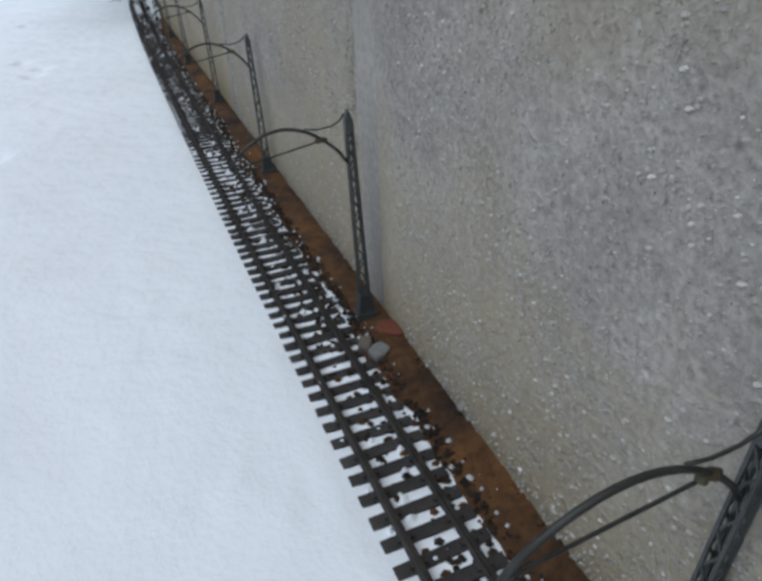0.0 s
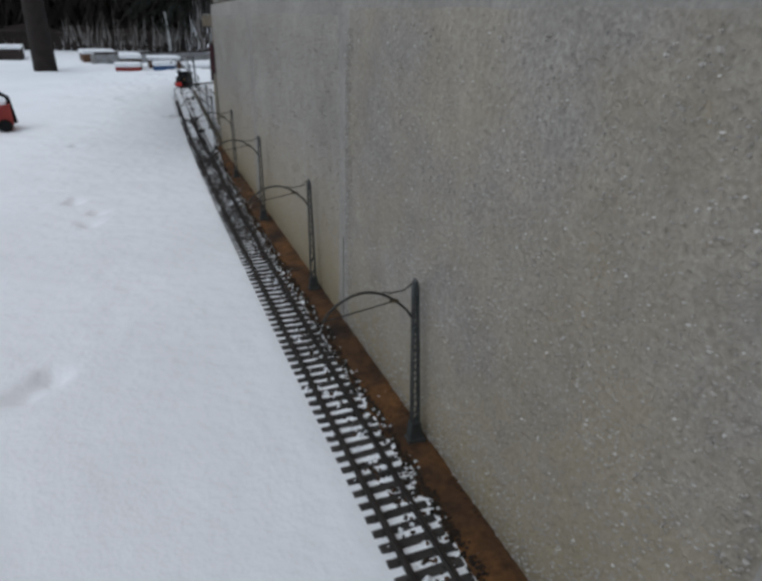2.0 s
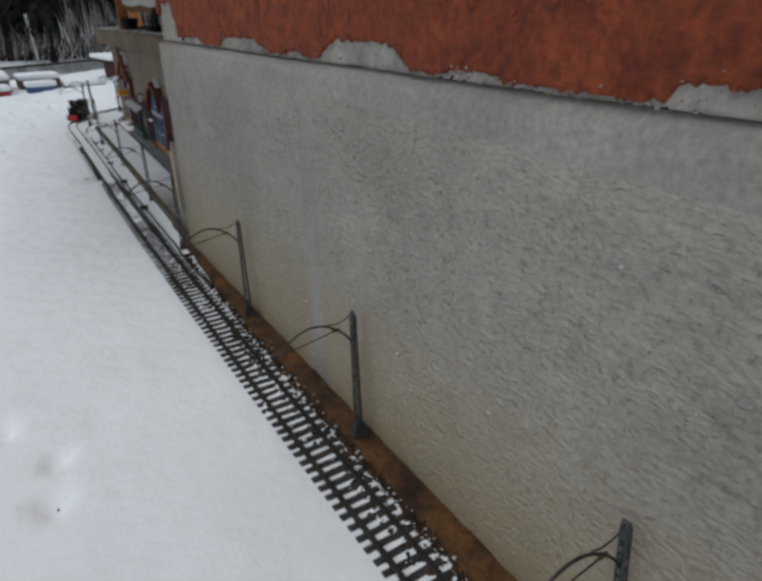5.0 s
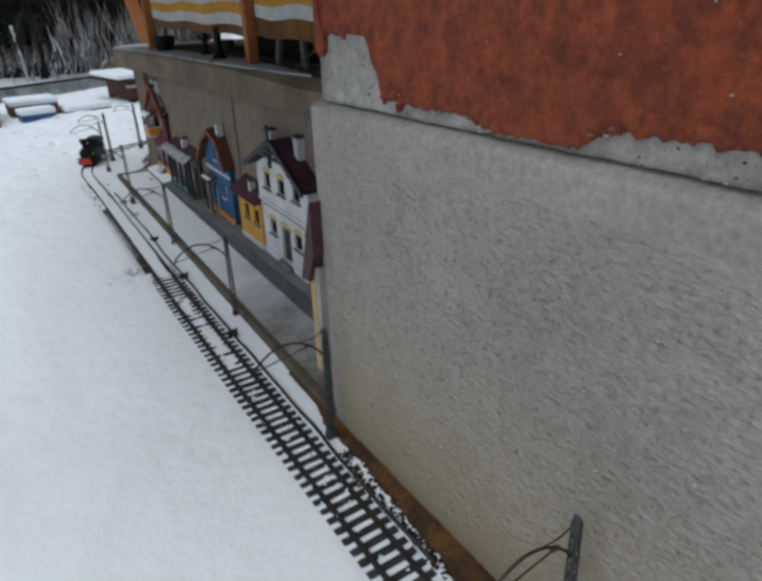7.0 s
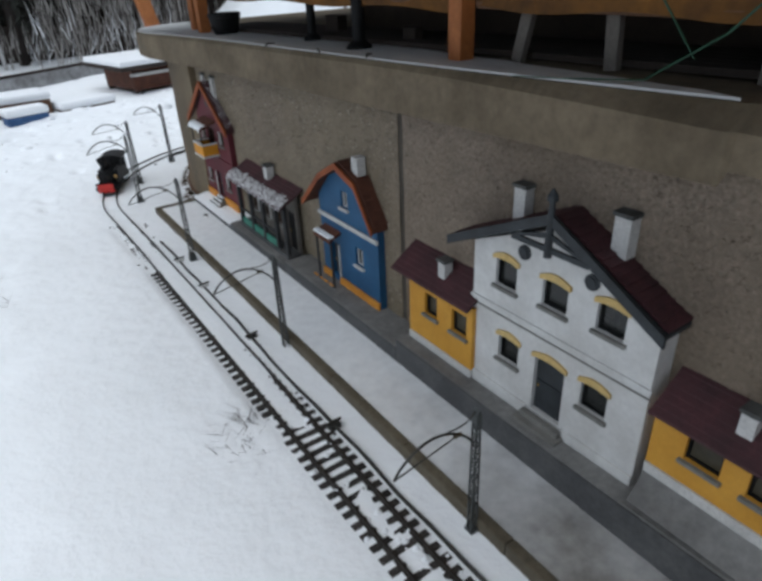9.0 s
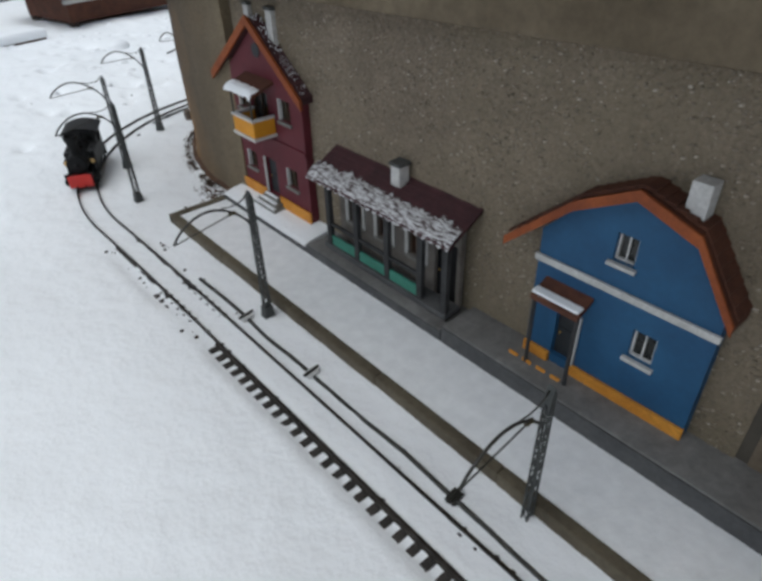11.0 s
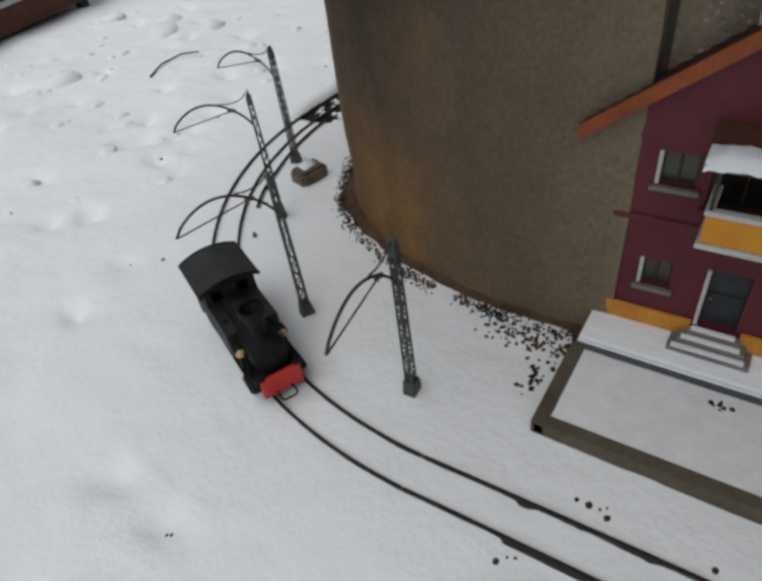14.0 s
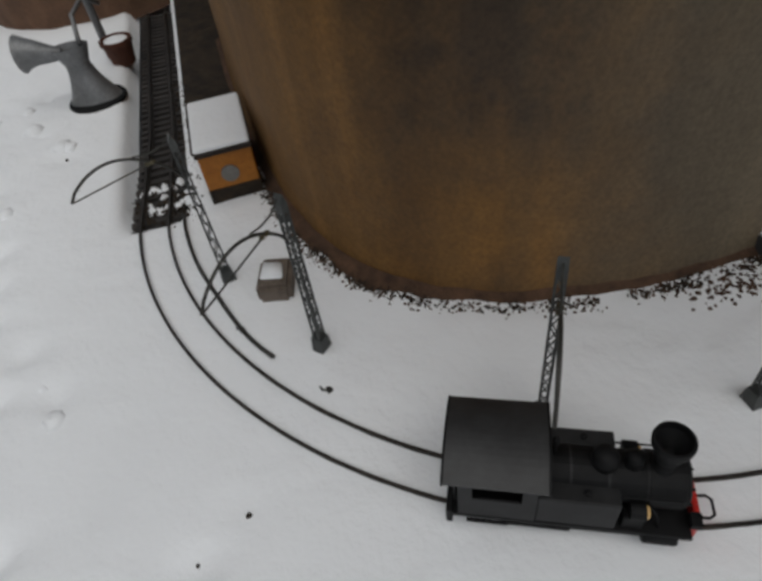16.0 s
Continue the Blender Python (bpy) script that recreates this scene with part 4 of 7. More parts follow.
fronts = [-2.20, -2.16, -2.12, -2.07, -2.02, -1.98, -1.93, -1.918, -1.905, -1.87, -1.84, -1.80, -1.775, -1.768, -1.762, -1.75, -1.6, -1.4, -1.2, -1.0, -0.8, -0.6, -0.4, -0.2, 0.0]
plan = [(0.178 + 0.003 * wave(0, y, 5, 2) + (0.004 if -1.93 < y < -1.765 else 0) - 0.016 * max(0.0, 1 + y / 0.4), y) for y in fronts] + round_end(0.015, 0.30)[2:]
plan[-1] = (4.0, -2.2)
lo = [bm.verts.new((x, y, slab_low(y))) for x, y in plan]
mid = [bm.verts.new((x, y, slab_top(y) - 0.008 - (0.016 + 0.004 * wave(0, y, 17, 5)) * worn(y))) for x, y in plan]
hi = [bm.verts.new((x + 0.006 + 0.024 * worn(y), y, slab_top(y))) for x, y in plan]
for a, b in ((lo, mid), (mid, hi)):
    for i in range(len(plan)):
        bm.faces.new((a[i], a[(i + 1) % len(plan)], b[(i + 1) % len(plan)], b[i]))
bm.faces.new(hi), bm.faces.new(lo[::-1])
terrace = solid("floor_terrace", bm, SLAB, "weathered concrete terrace slab with an overhanging edge", "terrace", "structure")
bm = bmesh.new()
dust = [(x + 0.010 + 0.025 * worn(y), y) for x, y in plan[15:-2]] + [(0.42, 0.60), (0.36, 0.1), (0.34, -0.3)]
dust += [(0.224 + 0.100 * min(1.0, (y + 1.75) / 0.7) + 0.010 * wave(0, y, 13, 4), y) for y in (-0.5 - 0.05 * k for k in range(25))]
under, over = [bm.verts.new((x, y, slab_top(y) + 0.0005)) for x, y in dust], [bm.verts.new((x, y, slab_top(y) + 0.0035)) for x, y in dust]
bm.faces.new(under[::-1]), bm.faces.new(over)
for i in range(len(dust)):
    bm.faces.new((under[i - 1], under[i], over[i], over[i - 1]))
part("snow_dusting", bm, SNOW_THIN, terrace, "thin dusting of snow")


# dirt at the foot of the rounded wall
def foot_round(rnd):
    pts = round_end(0.006)
    i, u = rnd.randrange(1, 32), rnd.random()
    while wave(i + u, 2, 0.6, 5) < rnd.uniform(-0.35, 0.25):
        i, u = rnd.randrange(1, 32), rnd.random()
    return (pts[i][0] * u + pts[i + 1][0] * (1 - u) - 0.004, pts[i][1] * u + pts[i + 1][1] * (1 - u) + 0.004)


# damp earth at the foot of the rounded wall
verts, faces = [], []
inner, outer = round_end(-0.012)[:-2], round_end(0.001)[:-2]
for k, ((ax, ay), (bx, by)) in enumerate(zip(inner, outer)):
    for u, z in ((0.0, 0.010), (0.4, 0.005), (0.8, 0.003), (1.0 + 0.7 * wave(k, 3, 0.7) + (1.6 if 0.30 < ax < 0.66 else 0.0), -0.003)):
        x, y = ax + (bx - ax) * u, ay + (by - ay) * u
        verts.append((x, y, snow_height(x, y) + z + 0.005 * wave(x, y, 50, 4)))
for k in range(len(inner) - 1):
    for i in range(3):
        a = 4 * k + i
        faces.append((a, a + 1, a + 5, a + 4))
me = bpy.data.meshes.new("wall_foot")
me.from_pydata(verts, [], faces)
me.materials.append(FOOT_SOIL)
me.shade_smooth()
tagged(new("wall_foot", me), "red-brown damp earth along the foot of the rounded wall", "soil", kind="structure")
litter("leaf_litter", foot_round, 700, 0.0034, 0.0055, EARTH, "dark leaf litter along the foot of the rounded wall", 6)
litter("leaf_litter", foot_round, 850, 0.0030, 0.0095, FOOT_SOIL, "brown crumbs of earth along the foot of the rounded wall", 16)
litter("leaf_litter", lambda r: (0.148, r.uniform(0.02, 0.13)), 150, 0.0042, 0.012, FOOT_SOIL, "brown leaves and grass in the corner of the wall", 7)

# ---- terrace above: posts, log rail, striped cloth, dark backing added behind ----
def upright(x, y, z0, z1, w, lean=0.0, label="orange-stained square wooden terrace post"):
    bm = bmesh.new()
    box(bm, -w / 2, w / 2, -w / 2, w / 2, 0, z1 - z0, 0.002)
    ob = solid("post", bm, WOOD_ORANGE, label, "post")
    ob.matrix_world = pose(x, y, z0, lean, 0, 0)
    tagged(ob, group="terrace posts")


upright(0.255, -1.28, 0.598, 1.06, 0.030)
upright(0.255, -0.085, 0.573, 1.06, 0.032)
upright(0.275, -2.02, 0.615, 1.06, 0.034)
upright(0.30, 0.10, 0.568, 1.058, 0.040, 4)
bm = bmesh.new()
box(bm, -0.045, 0.045, -0.045, 0.045, -0.1, 1.5, 0.004)
leaning = solid("post", bm, WOOD_ORANGE, "leaning orange-stained post standing in the garden snow", "post")
leaning.matrix_world = pose(0.97, 2.88, 0.03, 0, -12, 0)
for y0, y1 in ((-2.00, -1.295), (-1.265, -0.10)):
    bm = bmesh.new()
    tube(bm, [(0.280 + 0.004 * wave(k, 1, 0.8), y0 + (y1 - y0) * k / 12, 0.683 + 0.003 * wave(k, 5, 0.7)) for k in range(13)], 0.009, 10)
    tagged(solid("log_rail", bm, WOOD_BROWN, "round brown log rail between terrace posts", "rail"), group="log rails")
    cloth = thing("striped_cloth", "yellow and white striped awning cloth on the terrace rail", "cloth", group="striped cloths")
    near = y0 < -1.5
    z = 0.676 if near else 0.670
    # the upper, unseen stripes are added to keep light out behind
    for k, h in enumerate((0.046 if near else 0.028, 0.032, 0.032, 0.032, 0.034, 0.034, 0.036, 0.036, 0.04, 0.04)):
        bm = bmesh.new()
        n = 40
        for off in (0.0, 0.0015):
            row = [[bm.verts.new((0.268 + off + 0.006 * math.sin(j * 0.55 + y0) * 0.5, y0 + (y1 - y0) * j / n, z + h * i + 0.004 * math.sin(j * 0.4 + y0))) for i in (0, 1)] for j in range(n + 1)]
            for j in range(n):
                bm.faces.new((row[j][0], row[j][1], row[j + 1][1], row[j + 1][0]))
        part("stripe", bm, CLOTH_HEM if k == 0 else CLOTH_WHITE if k % 2 else CLOTH_YELLOW, cloth, "dirty brown hem darkened for deep shade" if k == 0 else "white stripe" if k % 2 else "yellow stripe", smooth=True)
        z += h
# backing added close behind the rail so the recess stays dark
bm = bmesh.new()
box(bm, 0.50, 0.56, -2.2, -0.60, 0.57, 1.0598)
solid("dark_backing", bm, DARKWOOD, "dark backing board added to keep the terrace dark", "wall", "structure")
# out of view: added overhead to block sky from cloth and houses
bm = bmesh.new()
prism(bm, [(-0.50, -2.14), (-0.20, 0.50), (4.0, 0.50), (4.0, -2.14)], "z", 1.06, 1.12)
solid("ceiling", bm, DARKWOOD, "unseen dark sheet added over the terrace to shade it", "ceiling", "structure")
# dark blocks added under the rail in place of indistinct shadows
for y, x, s in ((-1.00, 0.36, 0.022), (-0.62, 0.40, 0.03)):
    bm = bmesh.new()
    box(bm, x, x + s, y - s, y + s, slab_top(y) - 0.001, slab_top(y) + 1.6 * s, 0.003)
    solid("shade_block", bm, DARKWOOD, "dark block added for an indistinct shadow on the slab", "wood")
# boards added dark to deepen the shade under the rail
boards = thing("floor_boards", "dark brown boards added on the terrace slab to darken it", "boards")
for k in range(6):
    x = 0.315 + 0.031 * k
    bm = bmesh.new()
    ys = list(np.linspace(-2.14, 0.05, 12))
    low = [[bm.verts.new((x + dx, y, slab_top(y) + dz)) for dx, dz in ((0, 0.004), (0.029, 0.004), (0.029, 0.013), (0, 0.013))] for y in ys]
    for p, q in zip(low, low[1:]):
        for i in range(4):
            bm.faces.new((p[i], p[(i + 1) % 4], q[(i + 1) % 4], q[i]))
    bm.faces.new(low[0][::-1]), bm.faces.new(low[-1])
    part("board", bm, DARKWOOD, boards)
tub = thing("plant_tub", "dark round plant tub on the terrace slab", "tub", (0.275, -0.215, slab_top(-0.215) + 0.0035))
bm = bmesh.new()
lathe(bm, [(0.034, 0.0), (0.046, 0.045), (0.048, 0.046), (0.048, 0.056), (0.042, 0.056), (0.040, 0.044)], 20)
part("pot", bm, LOCO, tub, "near-black plastic pot")
bm = bmesh.new()
lathe(bm, [(0.041, 0.043), (0.030, 0.047), (0.004, 0.049)], 16)
part("earth", bm, EARTH, tub, "dark earth")
for x, y, h, w in ((0.262, -0.965, 0.10, 0.013), (0.300, -0.70, 0.09, 0.010)):
    stand = thing("umbrella_stand", "black post on a flared foot under the terrace rail", "stand", (x, y, slab_top(y) + 0.0002), 0, "black stands")
    bm = bmesh.new()
    lathe(bm, [(2.1 * w, 0.0), (2.0 * w, 0.008), (1.1 * w, 0.018)], 14)
    part("foot", bm, LOCO, stand)
    bm = bmesh.new()
    lathe(bm, [(w, 0.0182), (w, h)], 12)
    part("post", bm, LOCO, stand)
for x, y, lean in ((0.302, -1.36, 14), (0.304, -1.53, -4), (0.306, -1.73, 2)):
    bm = bmesh.new()
    box(bm, -0.006, 0.006, -0.010, 0.010, 0.0, 0.125, 0.001)
    strut = solid("rail_strut", bm, GREYWALL, "pale grey wooden strut behind the terrace rail", "strut")
    strut.matrix_world = pose(x, y, slab_top(y) + 0.0002, lean)
    tagged(strut, group="rail struts")
for x, y, turn in ((0.190, -0.70, 20), (0.187, -0.93, 70), (0.196, -1.10, 40)):
    bm = bmesh.new()
    tube(bm, [(-0.016, 0, 0.002), (-0.004, 0.003, 0.005), (0.012, -0.002, 0.003)], 0.0024, 6, 0.0012)
    bit = solid("twig", bm, EARTH, "dark broken twig on the snowy slab edge", "twig", smooth=True)
    bit.matrix_world = pose(x, y, slab_top(y) + 0.003, 0, 0, turn)
    tagged(bit, group="twigs on the slab")
# withered climber trailing over the slab
climber = thing("trailing_plant", "dark green withered climber trailing over the terrace slab", "plant")
rnd = random.Random(12)
for pts in ([(0.30, -1.99, 0.78), (0.27, -1.97, 0.70), (0.235, -1.955, 0.635), (0.195, -1.94, 0.622), (0.170, -1.935, 0.606), (0.168, -1.93, 0.588)],
            [(0.30, -1.93, 0.76), (0.25, -1.95, 0.66), (0.215, -1.96, 0.632), (0.180, -1.955, 0.622)],
            [(0.26, -1.75, 0.72), (0.255, -1.70, 0.665), (0.225, -1.63, 0.614), (0.20, -1.53, 0.608), (0.19, -1.46, 0.6045)],
            [(0.255, -1.60, 0.72), (0.245, -1.64, 0.68), (0.235, -1.68, 0.64)]):
    bm = bmesh.new()
    tube(bm, pts, 0.0016, 6, 0.0008)
    part("stem", bm, GREEN, climber)
bm = bmesh.new()
for _ in range(34):
    c = Vector((rnd.uniform(0.166, 0.20), rnd.gauss(-1.94, 0.014), 0.0))
    c.z = slab_top(c.y) + 0.004 - (0.03 * rnd.random() if c.x < 0.172 else 0)
    d = Vector((rnd.gauss(0, 1), rnd.gauss(0, 1), rnd.gauss(-0.3, 0.6))).normalized()
    e = d.orthogonal().normalized() * 0.0032
    l = rnd.uniform(0.008, 0.018)
    bm.faces.new([bm.verts.new(c), bm.verts.new(c + d * l * 0.5 + e), bm.verts.new(c + d * l), bm.verts.new(c + d * l * 0.5 - e)])
part("leaf_cluster", bm, GREEN, climber, "dark narrow leaves")

# eave above the view, added to cut skylight on the wall
bm = bmesh.new()
box(bm, -0.45, 0.8, Y_BACK, Y_CORNER - 0.005, 3.2, 3.3)
solid("unseen_eave", bm, DARKWOOD, "unseen dark eave added to shade the house wall", "eave", "structure")


# ---- station platform ----
platform = thing("platform", "low station platform with a brown concrete kerb, lightly snowed", "platform")
tagged(platform, kind="structure")
bm = bmesh.new()
box(bm, 0.022, 0.15, -2.16, 0.004, -0.02, 0.0185)
part("platform_deck", bm, DECK, platform, "wet grey-brown concrete deck, darkened for shade")
for k in range(9):
    y0, y1 = -2.16 + 0.2422 * k, -2.16 + 0.2422 * (k + 1) - 0.0012
    box_part("kerb_stone", (0.006 + 0.001 * (k % 2), 0.024, y0, y1, -0.02, 0.0265), KERB, platform, "brown concrete kerb", 0.002)
box_part("kerb_stone", (0.006, 0.15, 0.004, 0.021, -0.02, 0.0275), KERB, platform, "", 0.002)
xs = list(np.linspace(0.0225, 0.1455, 16))
sheet, fc = rough_grid(xs, list(np.linspace(-2.158, 0.0035, 220)), lambda x, y: 0.0208 + 0.0025 * min(1.0, max(0.0, (y + 1.5) / 0.8)) + 0.0010 * wave(x, y, 40, 3))
me = bpy.data.meshes.new("deck_top")
me.from_pydata(sheet, [], fc)
me.materials.append(DECK)
me.shade_smooth()
ob = new("deck_top", me)
ob.parent = platform
tagged(ob, "wet concrete darkened for shade, passing into snow")

litter("leaf_scraps", lambda r: (0.122 + r.uniform(-0.012, 0.008), -0.170 + r.uniform(-0.02, 0.03)), 7, 0.004, 0.003, EARTH, "dark scraps of leaf on the snowy platform", 51, 0.024)
litter("leaf_scraps", lambda r: (r.uniform(0.06, 0.11), 0.036 + r.uniform(0.0, 0.02)), 26, 0.005, 0.006, EARTH, "dark leaves at the end of the platform", 52)
litter("leaf_scraps", lambda r: (straight_x(-0.1) + r.choice((-0.045, -0.04, 0.05)), r.uniform(-0.42, 0.0)), 22, 0.005, 0.005, EARTH, "dark scraps beside the rails", 53)
WALK = [(-2.15, -1.225, 0.078), (-1.222, -0.715, 0.057), (-0.712, -0.330, 0.045), (-0.327, 0.016, 0.036)]
for y0, y1, z in WALK:
    w = thing("walkway", "dark grey raised concrete walkway in front of the houses", "walkway", group="walkway slabs")
    rise = 0.014 if y1 < -1.2 else 0.0
    bm = bmesh.new()
    prism(bm, [(y0, -0.02), (y1, -0.02), (y1, z - 0.004), (y1 - 0.30, z - 0.004), (y0, z - 0.004 + rise)], "x", 0.1445, X_WALL)
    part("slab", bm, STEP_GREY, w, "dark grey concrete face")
    bm = bmesh.new()
    prism(bm, [(y0 + 0.002, z - 0.0035 + rise), (y1 - 0.30, z - 0.0035), (y1 - 0.002, z - 0.0035), (y1 - 0.002, z), (y1 - 0.30, z), (y0 + 0.002, z + rise)], "x", 0.147, X_WALL)
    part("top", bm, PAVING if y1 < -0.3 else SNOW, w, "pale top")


bm = bmesh.new()
prism(bm, [(0.150, 0.0364), (X_WALL - 0.004, 0.0364), (X_WALL - 0.004, 0.047), (0.175, 0.043), (0.154, 0.0385)], "y", -0.322, 0.012)
solid("walkway_snow", bm, SNOW, "snow lying on the walkway before the red house", "snow", "stuff")


# ---- relief houses ----
def cells(bm, x0, x1, y0, y1, z0, z1, holes):
    """A wall with holes, as blocks between the cuts."""
    ys = sorted({y0, y1, *[h[0] for h in holes], *[h[1] for h in holes]})
    zs = sorted({z0, z1, *[h[2] for h in holes], *[h[3] for h in holes]})
    for a, b in zip(ys, ys[1:]):
        for c, d in zip(zs, zs[1:]):
            my, mz = (a + b) / 2, (c + d) / 2
            if not any(h[0] < my < h[1] and h[2] < mz < h[3] for h in holes):
                box(bm, x0, x1, a, b, c, d)
    bmesh.ops.remove_doubles(bm, verts=bm.verts, dist=1e-5)


def window(house, x, y0, y1, z0, z1, frame_mat, sill_mat, label="", arch=None, pane=None, split=True):
    win = box_part("window", (x + 0.010, x + 0.012, y0, y1, z0, z1), pane or PANE, house, label or "dark window pane")
    t = 0.003
    bm = bmesh.new()
    lights = [(y0 + t, (y0 + y1) / 2 - 0.001, z0 + t, z1 - t), ((y0 + y1) / 2 + 0.001, y1 - t, z0 + t, z1 - t)] if split else [(y0 + t, y1 - t, z0 + t, z1 - t)]
    cells(bm, x + 0.006, x + 0.0098, y0, y1, z0, z1, lights)
    part("window_frame", bm, frame_mat, win)
    box_part("window_sill", (x - 0.006, x + 0.006, y0 - 0.005, y1 + 0.005, z0 - 0.006, z0 - 0.0005), sill_mat, win, "projecting sill", 0.0008)
    if arch:
        bm = bmesh.new()
        n = 8
        outer = [(y0 - 0.005 + (y1 - y0 + 0.01) * k / n, z1 + 0.004 + 0.008 * math.sin(math.pi * k / n)) for k in range(n + 1)]
        inner = [(y1 + 0.005 - (y1 - y0 + 0.01) * k / n, z1 - 0.003 + 0.004 * math.sin(math.pi * k / n)) for k in range(n + 1)]
        prism(bm, outer + inner, "x", x - 0.004, x + 0.002)
        part("window_head", bm, arch, win, "curved window head")
    return win


def door(house, x, y0, y1, z0, z1, mat, arch=None):
    d = box_part("door", (x + 0.008, x + 0.012, y0, y1, z0, z1), mat, house, "dark door")
    box_part("door_rail", (x + 0.006, x + 0.0075, y0 + 0.003, y1 - 0.003, (z0 + z1) / 2, (z0 + z1) / 2 + 0.005), mat, d)
    lathe_bm = bmesh.new()
    lathe(lathe_bm, [(0.0012, -0.002), (0.0016, 0.0), (0.001, 0.002)], 8, (x + 0.006, y1 - 0.006, z0 + (z1 - z0) * 0.45))
    part("door_handle", lathe_bm, BRASS, d)
    if arch:
        bm = bmesh.new()
        n = 8
        outer = [(y0 - 0.005 + (y1 - y0 + 0.01) * k / n, z1 + 0.004 + 0.009 * math.sin(math.pi * k / n)) for k in range(n + 1)]
        inner = [(y1 + 0.005 - (y1 - y0 + 0.01) * k / n, z1 - 0.003 + 0.005 * math.sin(math.pi * k / n)) for k in range(n + 1)]
        prism(bm, outer + inner, "x", x - 0.004, x + 0.002)
        part("door_head", bm, arch, d, "curved door head")


def chimney(house, x, y, z0, z1, w, cap=True):
    c = box_part("chimney", (x - w / 2, x + w / 2, y - w / 2, y + w / 2, z0, z1), CHIMNEY, house, "white chimney", 0.0012)
    if cap:
        box_part("chimney_cap", (x - w * 0.62, x + w * 0.62, y - w * 0.62, y + w * 0.62, z1 + 0.0002, z1 + 0.006), CHIMCAP, c, "grey cap", 0.001)


def tiled_slope(house, y0, y1, x0, z0, x1, z1, mat, rows, label, thick=0.004):
    """A lean-to roof between the eave (x0, z0) and the wall (x1, z1), in overlapping rows."""
    for k in range(rows):
        a, b = k / rows, min(1.0, (k + 1.12) / rows)
        xa, za, xb, zb = x0 + (x1 - x0) * a, z0 + (z1 - z0) * a, x0 + (x1 - x0) * b, z0 + (z1 - z0) * b
        bm = bmesh.new()
        prism(bm, [(xa, za + 0.0012), (xb, zb), (xb, zb + thick), (xa, za + thick + 0.0014)], "y", y0, y1)
        part("roof_strip", bm, mat, house, label if k == 0 else "")


def gable_slab(bm, x0, x1, ya, za, yb, zb, t):
    """One roof pitch running from the eave (ya, za) up to the ridge (yb, zb)."""
    prism(bm, [(ya, za), (yb, zb), (yb, zb + t), (ya, za + t)], "x", x0, x1)


def gable_tiles(roof, x0, x1, ya, za, yb, zb, mat, n):
    for k in range(n):
        a, b = k / n, min(1.0, (k + 1.15) / n)
        bm = bmesh.new()
        prism(bm, [(ya + (yb - ya) * a, za + (zb - za) * a + 0.0022), (ya + (yb - ya) * b, za + (zb - za) * b + 0.0005),
                   (ya + (yb - ya) * b, za + (zb - za) * b + 0.0035), (ya + (yb - ya) * a, za + (zb - za) * a + 0.0065)], "x", x0, x1)
        part("roof_strip", bm, mat, roof)


